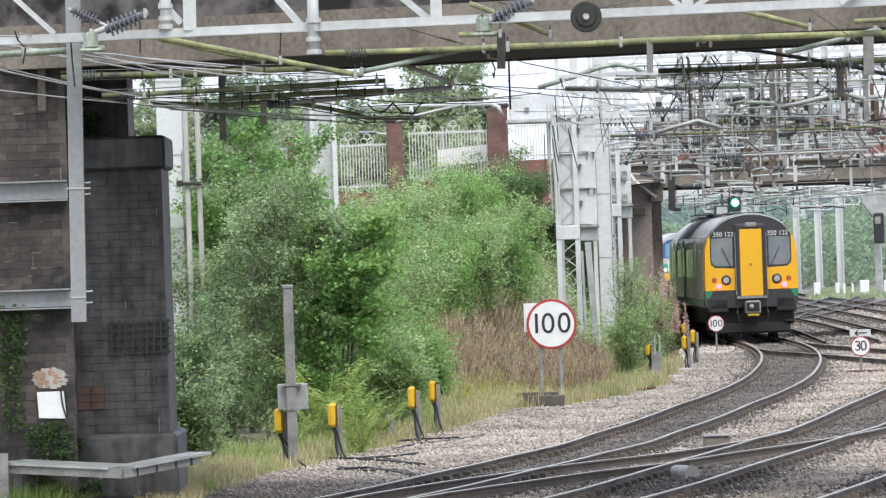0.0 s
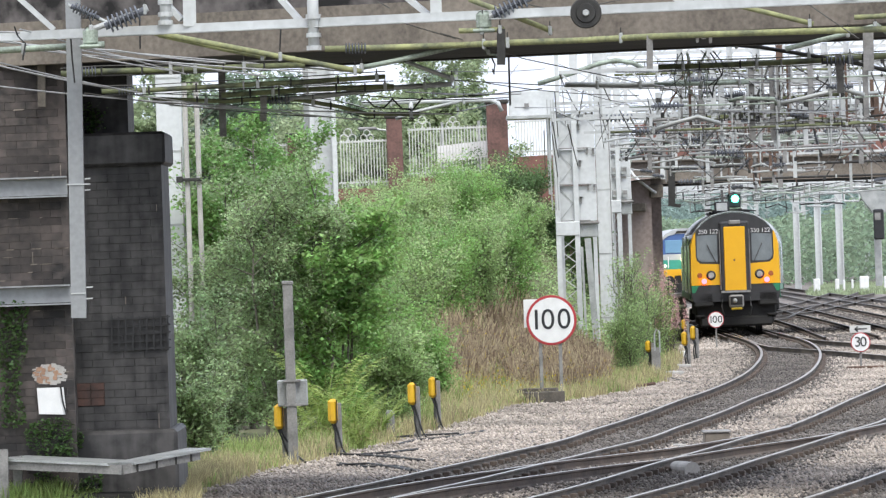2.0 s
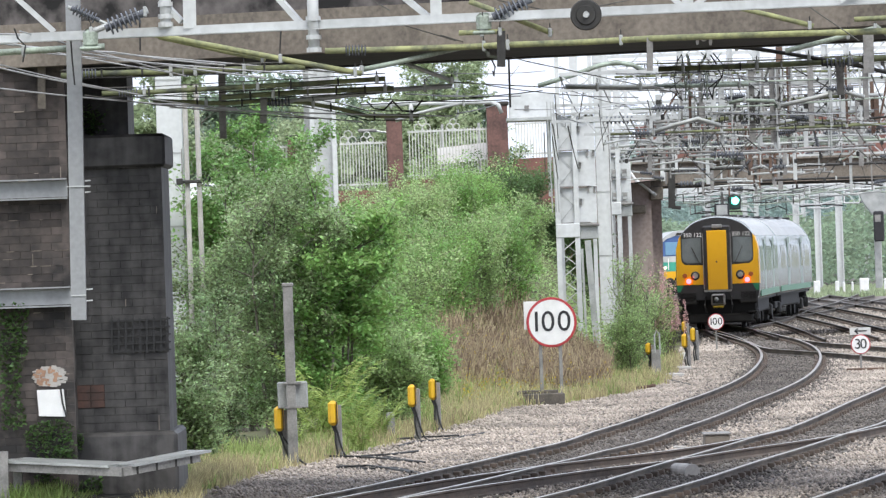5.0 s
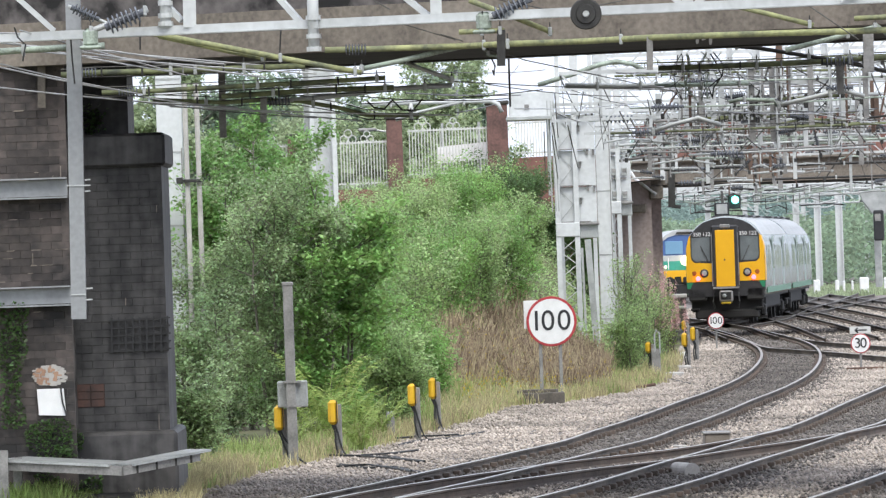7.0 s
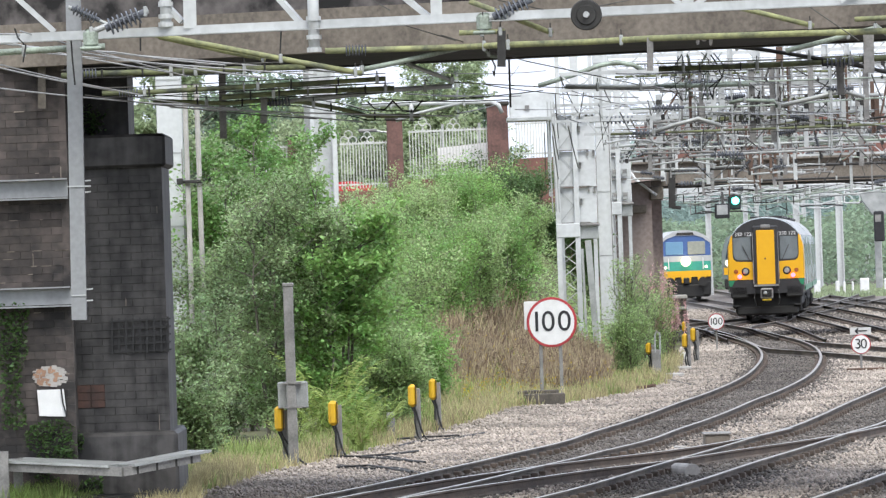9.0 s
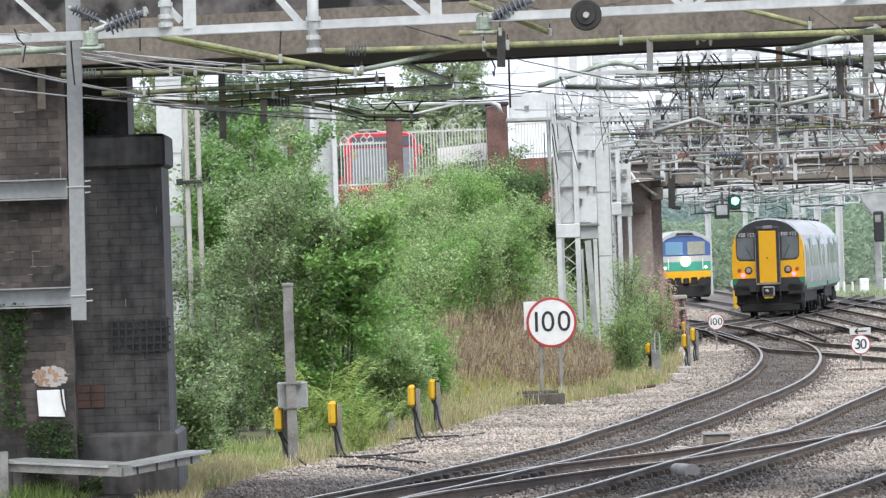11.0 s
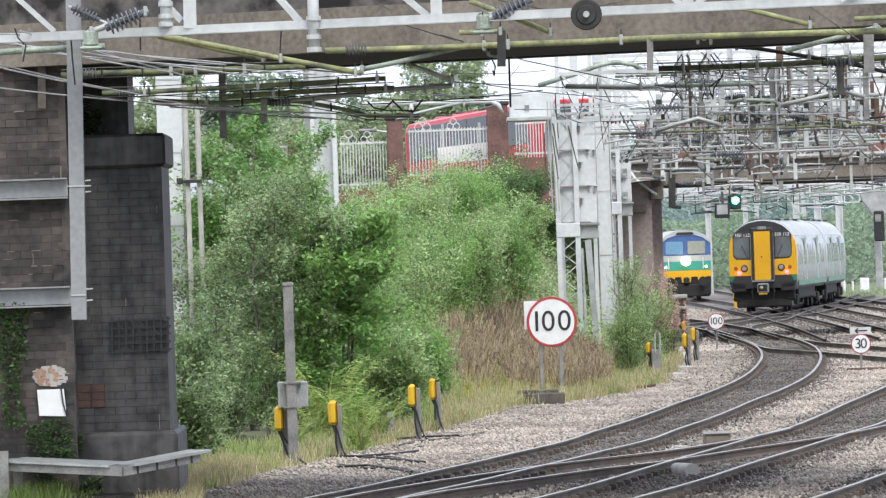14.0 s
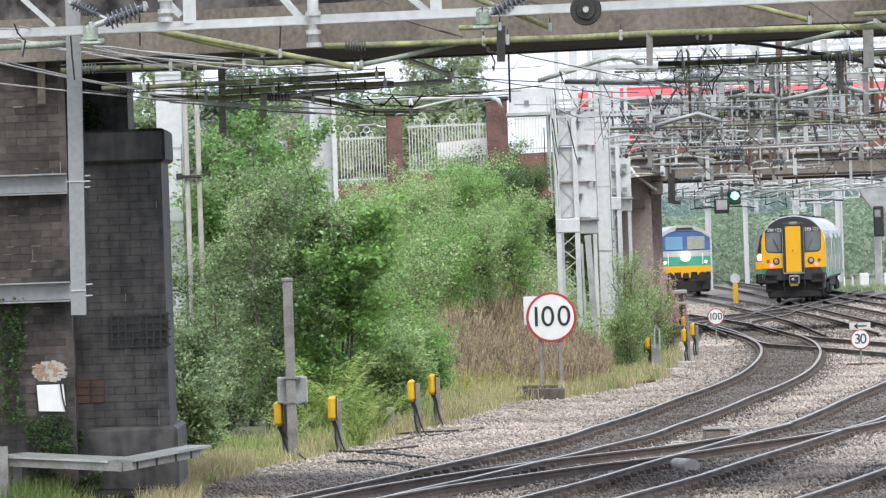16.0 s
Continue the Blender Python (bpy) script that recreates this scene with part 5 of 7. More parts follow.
def coach(last):
    """One coach; its rear end is at y = 0 and it reaches along +y."""
    t = thing("train_coach", "silver and green train coach" + (", yellow cab end, lit red tail lamps" if last else " coupled in the train"), "train coach", group="coaches of the departing train")
    part("body", loft([(0.0, 0.962, 0.985), (0.12, 0.98, 0.992), (0.5, 1, 1), (CAR_L - 0.3, 1, 1), (CAR_L, 0.98, 0.99)]), M_TRAINGREY, t, smooth=False)
    roof = Shape()
    n = [(-1.27, 3.085), (-1.01, 3.43), (-0.61, 3.675), (0, 3.775), (0.61, 3.675), (1.01, 3.43), (1.27, 3.085)]
    roof.prism([tuple(p) for p in curve_through(n, 0.12)], 0.55, CAR_L - 0.35)
    part("roof", roof, M_TRAINROOF, t)
    for y in (4, 9.5, 15):
        part("roof_unit", Shape().box((0, y, 3.77), (1.2, 2.2, 0.07), bev=0.02), M_TRAINBLK, t)
    for s in (-1, 1):
        part("waist_band", Shape().box((s * 1.40, CAR_L / 2 + 0.2, 1.15), (0.012, CAR_L - 1.2, 0.2)), M_TRAINGREEN, t, "green lower body band")
        for y in (1.9, 3.3, 8.4, 10.0, 11.6, 17.0, 18.4):
            part("window", Shape().box((s * 1.386, y, 2.3), (0.02, 1.25, 0.85), bev=0.008), M_SIDEGLASS, t)
        for y in (5.9, 14.2):
            d = part("door", Shape().box((s * 1.395, y, 2.05), (0.02, 1.35, 1.95), bev=0.008), M_DOORGREY, t, "grey-green sliding door pair")
            part("window", Shape().box((s * 1.402, y - 0.33, 2.35), (0.02, 0.45, 0.9)), M_SIDEGLASS, d)
            part("window", Shape().box((s * 1.402, y + 0.33, 2.35), (0.02, 0.45, 0.9)), M_SIDEGLASS, d)
    part("underframe", Shape().box((0, CAR_L / 2, 0.72), (2.3, CAR_L - 9, 0.5), bev=0.06).box((0, CAR_L / 2, 0.95), (2.55, CAR_L - 0.6, 0.1)), M_UNDER, t)
    bogie(t, 3.1)
    bogie(t, CAR_L - 3.1)
    part("gangway", Shape().box((0, CAR_L + 0.15, 2.1), (1.3, 0.5, 2.2), bev=0.06), M_TRAINBLK, t)
    if last:
        cab_end(t)
    return t


def cab_end(t):
    # charcoal front with a thin yellow rim, corridor door between two windscreens
    k = 0.985
    part("front_panel", Shape().prism([(x * k, 0.98 + (z - 0.98) * 0.985) for x, z in SECTION], -0.05, 0.0), M_TRAINBLK, t, "charcoal cab front")
    for s in (-1, 1):
        side = [(s * 1.37, 1.5), (s * 1.37, 1.9), (s * 1.35, 2.72), (s * 1.25, 3.08), (s * 1.2, 3.14), (s * 1.205, 2.42), (s * 1.18, 2.27), (s * 1.08, 2.17), (s * 0.48, 2.14), (s * 0.48, 1.5)]
        part("yellow_panel", Shape().prism(side if s < 0 else side[::-1], -0.075, -0.04), M_TRAINYEL, t, "bright yellow warning panel")
        low = [(s * 1.35, 1.27), (s * 1.37, 1.49), (s * 1.14, 1.49), (s * 1.26, 1.27)]
        part("green_corner", Shape().prism(low, -0.07, -0.04), M_TRAINGREEN, t, "green lower corner")
        flank = Shape().add([(s * 1.37, -0.03, 1.5), (s * 1.39, 0.12, 1.5), (s * 1.402, 0.3, 1.5), (s * 1.37, -0.03, 1.9), (s * 1.39, 0.12, 1.9), (s * 1.406, 0.3, 1.9),
                             (s * 1.35, -0.03, 2.7), (s * 1.367, 0.12, 2.7), (s * 1.382, 0.3, 2.7), (s * 1.245, -0.03, 3.06), (s * 1.26, 0.12, 3.07), (s * 1.275, 0.3, 3.08)],
                            [(a, a + 1, a + 4, a + 3) for a in (0, 1, 3, 4, 6, 7)])
        part("yellow_flank", flank, M_TRAINYEL, t)
        ws = [(s * 1.17, 2.4), (s * 1.16, 3.04), (s * 0.53, 3.07), (s * 0.53, 2.22), (s * 1.02, 2.22), (s * 1.12, 2.28)]
        w = part("windscreen", Shape().prism(ws, -0.062, -0.045), M_SCREEN, t)
        part("wiper", Shape().beam((s * 0.6, -0.08, 2.22), (s * 0.85, -0.08, 2.75), 0.022), M_DARKSTEEL, w)
        h = part("headlamp", Shape().lathe((s * 0.75, -0.06, 1.8), (s * 0.75, -0.11, 1.8), [(0, 0.15), (0.5, 0.15), (1, 0.12)], 16), M_INK, t, "round headlamp in a dark ring")
        part("lens", Shape().lathe((s * 0.75, -0.1, 1.8), (s * 0.75, -0.125, 1.8), [(0, 0.105), (1, 0.08)], 16), M_LENS, h)
        part("marker_lamp", Shape().lathe((s * 1.1, -0.06, 1.81), (s * 1.1, -0.1, 1.81), [(0, 0.085), (1, 0.07)], 12), M_AMBER, t)
        part("tail_lamp", Shape().lathe((s * 0.97, -0.06, 1.62), (s * 0.97, -0.12, 1.62), [(0, 0.09), (1, 0.075)], 14), M_REDGLOW, t, "lit red tail lamp")
        part("buffer_beam_grille", Shape().box((s * 1.0, 0.1, 1.05), (0.62, 0.3, 0.45), bev=0.05), M_UNDER, t)
        part("hand_rail", Shape().tube([(s * 0.46, -0.2, 1.35), (s * 0.46, -0.2, 3.2)], 0.014), M_POST, t)
        part("air_hose", Shape().tube([(s * 0.42, -0.15, 1.1), (s * 0.46, -0.3, 0.8), (s * 0.4, -0.25, 0.55)], 0.03, 6), M_CABLE, t)
        part("step", Shape().box((s * 1.12, 0.25, 0.55), (0.3, 0.3, 0.06), bev=0.01), M_UNDER, t)
    part("corridor_frame", Shape().box((0, -0.08, 2.36), (0.94, 0.2, 2.2), bev=0.06), M_TRAINBLK, t, "dark corridor connection frame")
    d = part("corridor_door", Shape().box((0, -0.19, 2.3), (0.66, 0.06, 1.98), bev=0.02), M_TRAINYEL, t, "yellow corridor door")
    part("handle", Shape().box((-0.02, -0.23, 2.25), (0.05, 0.02, 0.06)), M_RUST, d)
    part("threshold", Shape().box((0, -0.2, 1.28), (0.9, 0.24, 0.07)), M_POST, t)
    part("lifting_arm", Shape().box((0.02, -0.2, 3.42), (0.36, 0.1, 0.14), bev=0.03), M_POST, t, "grey door gear housing")
    c = part("coupler", Shape().box((0, -0.3, 0.98), (0.46, 0.5, 0.4), bev=0.05), M_POST, t, "grey automatic coupler")
    part("coupler_face", Shape().box((0, -0.56, 1.0), (0.36, 0.04, 0.26), bev=0.01), M_UNDER, c)
    part("coupler_cone", Shape().lathe((-0.05, -0.57, 1.0), (-0.05, -0.68, 1.0), [(0, 0.08), (1, 0.03)], 10), M_GALV2, c)
    part("coupler_plate", Shape().box((0, -0.45, 0.75), (0.34, 0.3, 0.07), bev=0.02), M_YFLOWER, t, "yellow plate beneath the coupler")
    part("snow_plough", Shape().box((0, 0.3, 0.36), (2.25, 0.25, 0.32), bev=0.06), M_UNDER, t)
    part("valance", Shape().box((0, 0.45, 0.75), (2.5, 0.3, 0.6), bev=0.05), M_UNDER, t)
    for x in (-0.8, 0.81):
        writing("350 122", 0.19, (x, -0.095, 3.19 - 0.04), M_WHITE, t, "unit_number", depth=0.006)


COACHES = [coach(i == 0) for i in range(4)]


def engine():
    t = thing("diesel_locomotive", "blue, white and yellow diesel freight locomotive with lit headlamp", "locomotive", (12.669, 370, 0))
    prof = [(-1.3, 1.05), (-1.32, 2.9), (-1.2, 3.16), (-0.9, 3.36), (-0.45, 3.5), (0.45, 3.5), (0.9, 3.36), (1.2, 3.16), (1.32, 2.9), (1.3, 1.05)]
    part("body", Shape().prism(prof, 0.0, 20), M_LOCOBLUE, t)
    part("roof_crown", Shape().prism([(-1.34, 2.96), (-1.22, 3.18), (-1.0, 3.4), (-0.62, 3.58), (-0.2, 3.66), (0.2, 3.66), (0.62, 3.58), (1.0, 3.4), (1.22, 3.18), (1.34, 2.96), (1.2, 3.04), (0.9, 3.26), (0.5, 3.38), (-0.5, 3.38), (-0.9, 3.26), (-1.2, 3.04)], -0.05, 20), M_TRAINROOF, t, "pale grey roof crown")
    part("roof_hatch", Shape().prism([(-0.5, 3.4), (-0.4, 3.54), (0.4, 3.54), (0.5, 3.4)], -0.06, 0), M_DARKCONC, t)
    part("white_stripe", Shape().box((0, -0.02, 2.17), (2.63, 0.06, 0.3)), M_LOCOWHITE, t)
    part("green_panel", Shape().box((0, -0.02, 1.775), (2.62, 0.06, 0.49)), M_LOCOGREEN, t)
    part("yellow_panel", Shape().prism([(-1.31, 1.53), (1.31, 1.53), (1.31, 1.2), (1.05, 1.2), (1.0, 1.02), (0.62, 1.02), (0.58, 1.2), (0.26, 1.2), (0.24, 0.9), (-0.24, 0.9), (-0.26, 1.2), (-0.58, 1.2), (-0.62, 1.02), (-1.0, 1.02), (-1.05, 1.2), (-1.31, 1.2)][::-1], -0.09, 0.01), M_TRAINYEL, t, "yellow panel cut out round the buffers")
    part("buffer_beam", Shape().box((0, 0.02, 1.0), (2.6, 0.1, 0.5)), M_UNDER, t)
    for s in (-1, 1):
        # blue left and cream right: each pane's reflection is its base colour
        part("windscreen", Shape().box((s * 0.58, -0.02, 2.72), (0.92, 0.05, 0.68), bev=0.02), M_SKYBLUE if s < 0 else M_CREAM, t, "cab windscreen with its reflection painted as colour")
        part("marker_lamp", Shape().lathe((s * 1.06, -0.05, 1.72), (s * 1.06, -0.12, 1.72), [(0, 0.07), (1, 0.05)], 12), M_WARMGLOW, t, "lit marker lamp")
        part("buffer", Shape().lathe((s * 0.86, 0.0, 0.95), (s * 0.86, -0.6, 0.95), [(0, 0.12), (0.75, 0.12), (0.8, 0.25), (1, 0.25)], 14), M_UNDER, t)
        part("hand_rail", Shape().tube([(s * 0.9, -0.1, 1.6), (s * 0.9, -0.1, 2.2)], 0.025), M_WHITE, t)
        part("step", Shape().box((s * 1.05, -0.1, 0.6), (0.45, 0.4, 0.7), bev=0.04), M_UNDER, t)
    part("headlamp", Shape().lathe((0, -0.06, 2.02), (0, -0.3, 2.02), [(0, 0.22), (1, 0.25)], 18), M_WARMGLOW, t, "dazzling headlamp")
    part("plough", Shape().box((0, -0.05, 0.48), (2.45, 0.35, 0.66), bev=0.06), M_UNDER, t)
    part("coupling_hook", Shape().box((0, -0.2, 1.0), (0.3, 0.4, 0.35), bev=0.05), M_UNDER, t)
    bogie(t, 3.5)
    bogie(t, 16)
    part("fuel_tank", Shape().box((0, 10, 0.65), (2.4, 6, 0.7), bev=0.1), M_UNDER, t)
    return t


ENGINE = engine()


# ---- vehicles on the road ----
def car(name, paint, label):
    t = thing(name, label, "car")
    low = [(-2.1, 0.35), (-2.12, 0.75), (-1.95, 0.95), (1.0, 0.95), (1.95, 0.8), (2.1, 0.6), (2.1, 0.35)]
    top = [(-1.9, 0.95), (-1.55, 1.38), (-1.1, 1.48), (-0.2, 1.47), (0.35, 1.36), (1.05, 0.95)]
    sh = Shape().prism(low, -0.86, 0.86)
    part("body", sh, paint, t)
    cab = Shape()
    n = len(top)
    cab.v = [(x, -0.8 + 0.2 * (z - 0.95), z) for x, z in top] + [(x, 0.8 - 0.2 * (z - 0.95), z) for x, z in top]
    cab.f = [tuple(range(n)), tuple(range(2 * n - 1, n - 1, -1))] + [(i, n + i, n + (i + 1) % n, (i + 1) % n) for i in range(n)]
    part("cabin", cab, paint, t)
    for s in (-1, 1):
        part("side_window", Shape().add([(-1.6, s * 0.775, 1.0), (0.8, s * 0.775, 1.0), (0.3, s * 0.725, 1.3), (-1.1, s * 0.71, 1.4), (-1.45, s * 0.73, 1.32)], [(0, 1, 2, 3, 4)]), M_GLASS, t)
        for x in (-1.3, 1.3):
            w = part("wheel", Shape().lathe((x, s * 0.7, 0.31), (x, s * 0.88, 0.31), [(0, 0.29), (0.1, 0.31), (0.9, 0.31), (1, 0.28)], 18), M_TYRE, t)
            part("rim", Shape().lathe((x, s * 0.86, 0.31), (x, s * 0.9, 0.31), [(0, 0.2), (1, 0.18)], 14), M_CARSILVER, w)
        part("tail_lamp", Shape().box((-2.1, s * 0.66, 0.82), (0.06, 0.3, 0.14), bev=0.02), M_SIGNRED, t)
        part("headlamp", Shape().box((2.02, s * 0.62, 0.7), (0.16, 0.36, 0.13), bev=0.03), M_LENS, t)
    part("windscreen", Shape().add([(1.0, -0.7, 0.99), (1.0, 0.7, 0.99), (0.38, 0.64, 1.36), (0.38, -0.64, 1.36)], [(0, 1, 2, 3)]), M_GLASS, t)
    part("rear_window", Shape().add([(-1.9, -0.66, 1.0), (-1.9, 0.66, 1.0), (-1.6, 0.6, 1.36), (-1.6, -0.6, 1.36)], [(3, 2, 1, 0)]), M_GLASS, t)
    return t


def bus():
    t = thing("bus", "red single-deck bus with dark side windows", "bus")
    L = 5.1
    prof = [(-1.22, 0.35), (-1.25, 1.0), (-1.25, 2.5), (-1.14, 2.76), (-0.85, 2.85), (0.85, 2.85), (1.14, 2.76), (1.25, 2.5), (1.25, 1.0), (1.22, 0.35)]
    sh = Shape()
    n = len(prof)
    for x, k in ((-L, 0.97), (-L + 0.15, 1), (L - 0.3, 1), (L, 0.95)):
        sh.v += [(x, y * k, 0.35 + (z - 0.35) * (0.5 + k / 2)) for y, z in prof]
    for i in range(3):
        sh.f += [(i * n + j, i * n + n + j, i * n + n + (j + 1) % n, i * n + (j + 1) % n) for j in range(n)]
    sh.f += [tuple(range(n)), tuple(range(4 * n - 1, 3 * n - 1, -1))]
    part("body", sh, M_BUSRED, t)
    for s in (-1, 1):
        for i in range(6):
            part("window", Shape().box((-L + 1.1 + i * 1.5, s * 1.25, 2.05), (1.46, 0.03, 1.15), bev=0.01), M_GLASS, t)
        for x in (-3.0, 2.6):
            w = part("wheel", Shape().lathe((x, s * 1.0, 0.48), (x, s * 1.26, 0.48), [(0, 0.45), (0.1, 0.48), (0.9, 0.48), (1, 0.44)], 18), M_TYRE, t)
            part("rim", Shape().lathe((x, s * 1.24, 0.48), (x, s * 1.28, 0.48), [(0, 0.28), (1, 0.25)], 14), M_CARSILVER, w)
    part("windscreen", Shape().box((L + 0.005, 0, 1.62), (0.03, 2.2, 1.3), bev=0.01), M_BUSGLASS, t)
    part("destination_box", Shape().box((L + 0.005, 0, 2.5), (0.03, 2.1, 0.36), bev=0.01), M_GLASS, t, "dark destination screen")
    part("ticket_sign", Shape().box((L + 0.02, -0.98, 2.05), (0.02, 0.12, 0.24)), M_YFLOWER, t, "small yellow sign behind the glass")
    for s in (-1, 1):
        part("mirror", Shape().box((L + 0.15, s * 1.3, 2.15), (0.1, 0.18, 0.36), bev=0.03), M_BUSRED, t)
        part("headlamp", Shape().box((L + 0.0, s * 0.95, 0.7), (0.06, 0.36, 0.2), bev=0.03), M_LENS, t)
    part("rear_window", Shape().box((-L - 0.005, 0, 2.0), (0.03, 1.8, 0.8), bev=0.01), M_GLASS, t)
    part("roof_pod", Shape().box((-2.5, 0, 2.86), (2.6, 1.5, 0.14), bev=0.06), M_BUSRED, t)
    return t


BUS = bus()
WHITE_CAR = car("hatchback", M_CARWHITE, "white hatchback car driving on the road")
SILVER_CAR = car("saloon_car", M_CARSILVER, "silver car driving past the white railings")
RED_CAR = car("small_car", M_CARRED, "small red car driving past the railings")


def express():
    t = thing("express_train", "pale grey express train front with lit headlamp", "train")
    prof = [(-1.36, 0.9), (-1.36, 2.4), (-1.1, 3.2), (-0.5, 3.52), (0.5, 3.52), (1.1, 3.2), (1.36, 2.4), (1.36, 0.9)]
    part("body", Shape().prism(prof, 0, 22), M_TRAINGREY, t)
    part("windscreen", Shape().prism([(-1.15, 2.05), (-0.95, 3.0), (0.95, 3.0), (1.15, 2.05)], -0.04, 0), M_GLASS, t)
    part("yellow_panel", Shape().prism([(-1.25, 1.15), (-1.25, 1.55), (1.25, 1.55), (1.25, 1.15)], -0.04, 0), M_TRAINYEL, t)
    part("skirt", Shape().box((0, 0.3, 0.65), (2.5, 0.6, 0.6), bev=0.08), M_UNDER, t)
    for s in (-1, 1):
        part("headlamp", Shape().lathe((s * 1.0, -0.05, 1.8), (s * 1.0, -0.14, 1.8), [(0, 0.17), (1, 0.14)], 14), M_WARMGLOW, t, "bright lit headlamp")
    bogie(t, 3.5)
    bogie(t, 18)
    return t


EXPRESS = express()
# ---- vegetation ----
LEAF = [(-0.5, 0.0), (0.0, -0.32), (0.55, 0.0), (0.0, 0.32)]


def leaves(rng, centres, sizes, squash=1.0, droop=0.5):
    """One small bent leaf for each centre."""
    n = len(centres)
    ang = rng.uniform(0, 2 * np.pi, n)
    tilt = rng.normal(0.0, droop, n)
    roll = rng.normal(0.0, 0.7, n)
    d = np.stack([np.cos(ang) * np.cos(tilt), np.sin(ang) * np.cos(tilt), np.sin(tilt)], 1)
    side = np.stack([-np.sin(ang), np.cos(ang), np.zeros(n)], 1)
    up = np.cross(d, side)
    side = side * np.cos(roll)[:, None] + up * np.sin(roll)[:, None]
    v = np.empty((n, 4, 3))
    for k, (a, b) in enumerate(LEAF):
        v[:, k] = centres + d * (a * sizes)[:, None] + side * (b * sizes)[:, None]
    v[:, 1::2, 2] += (sizes * 0.08)[:, None]
    return v


def quads(name, v):
    n = len(v)
    me = bpy.data.meshes.new(name)
    me.vertices.add(n * 4)
    me.vertices.foreach_set("co", v.reshape(-1))
    me.loops.add(n * 4)
    me.loops.foreach_set("vertex_index", np.arange(n * 4, dtype=np.int32))
    me.polygons.add(n)
    me.polygons.foreach_set("loop_start", np.arange(0, n * 4, 4, dtype=np.int32))
    me.update(calc_edges=True)
    return me


def tree(name, at, height, width, material, label, seed, count=16000, leaf=0.06, stems=3, low=0.08, lean=0.0, category="tree", clump=0.16, rise=1.0):
    """Tapered stems, climbing limbs and thin twigs; leaves strung along the twigs, with gaps between the sprays."""
    rng = np.random.default_rng(seed)
    t = thing(name, label, category, at)
    wood = Shape()
    starts, ends = [], []
    for s in range(stems):
        a = s * 6.283 / stems + rng.uniform(-0.6, 0.6)
        off = rng.uniform(0.03, 0.15) * width if stems > 1 else 0
        base = np.array((math.cos(a) * off, math.sin(a) * off, -0.1))
        top = np.array((math.cos(a) * off * 2.4 + lean * height, math.sin(a) * off * 2.4, height * (0.95 if s == 0 else rng.uniform(0.68, 0.92))))
        pts = [base + (top - base) * u + np.array((rng.normal(0, 0.03), rng.normal(0, 0.03), 0)) * height * 0.35 * (0 < u) for u in np.linspace(0, 1, 7)]
        wood.tube([tuple(p) for p in pts], 0.018 * height ** 0.9 / math.sqrt(stems) + 0.01, 6, 0.006)
        for k in range(int(44 / math.sqrt(stems))):
            u = rng.uniform(low, 0.99)
            i = min(5, int(u * 6))
            p = pts[i] + (pts[i + 1] - pts[i]) * (u * 6 - i)
            reach = width * 0.5 * (0.3 + 0.75 * math.sin(math.pi * min(1, 0.2 + 0.8 * (1 - u) ** 0.75))) * rng.uniform(0.45, 1.1)
            b = rng.uniform(0, 6.28)
            out = np.array((math.cos(b), math.sin(b), 0))
            q = p + out * reach + np.array((0, 0, reach * rng.uniform(0.3, 1.1) * rise))
            m = (p + q) / 2 - np.array((0, 0, 0.06 * reach)) + out * 0.08 * reach
            wood.tube([tuple(p), tuple(m), tuple(q)], 0.004 * height ** 0.7 + 0.002, 4, 0.002)
            for _ in range(9):
                w = rng.uniform(0.15, 1.0)
                c = p + (q - p) * w
                d = out * rng.uniform(-0.3, 0.9) + rng.normal(0, 0.55, 3) + np.array((0, 0, rng.uniform(0.1, 1.1) * rise))
                starts.append(c)
                ends.append(c + d / np.linalg.norm(d) * rng.uniform(0.5, 1.4) * clump * (0.8 + 0.35 * width))
    part("trunk", wood, M_BARK, t)
    starts, ends = np.array(starts), np.array(ends)
    weight = rng.uniform(0.1, 1.6, len(starts)) ** 1.4
    pick = rng.choice(len(starts), count, p=weight / weight.sum())
    along_twig = rng.uniform(0, 1.05, count)[:, None]
    c = starts[pick] + (ends[pick] - starts[pick]) * along_twig + rng.normal(0, 1, (count, 3)) * (0.035 + 0.028 * width) * np.array((1, 1, 0.8))
    c = c[c[:, 2] > 0.02]
    part("crown", quads("crown", leaves(rng, c, rng.uniform(0.5, 1.35, len(c)) * leaf)), material, t)
    return t


def blades(name, spots, heights, material, label, seed, width=0.012, kind="stuff", category="grass"):
    """Upright bent blades, a quad pair each."""
    rng = np.random.default_rng(seed)
    n = len(spots)
    a = rng.uniform(0, 6.28, n)
    w = np.stack([np.cos(a), np.sin(a), np.zeros(n)], 1) * width
    b = rng.normal(0, 0.22, (n, 3)) * heights[:, None]
    b[:, 2] = heights
    mid = spots + b * np.array((0.35, 0.35, 0.6))
    top = spots + b
    v = np.empty((n, 2, 4, 3))
    v[:, 0, 0], v[:, 0, 1], v[:, 0, 2], v[:, 0, 3] = spots - w, spots + w, mid + w * 0.8, mid - w * 0.8
    v[:, 1, 0], v[:, 1, 1], v[:, 1, 2], v[:, 1, 3] = mid - w * 0.8, mid + w * 0.8, top + w * 0.15, top - w * 0.15
    ob = part(name, quads(name, v.reshape(-1, 4, 3)), material)
    return tagged(ob, label, category, kind=kind)


def on_land(x, y):
    return (x, y, land(x, y))


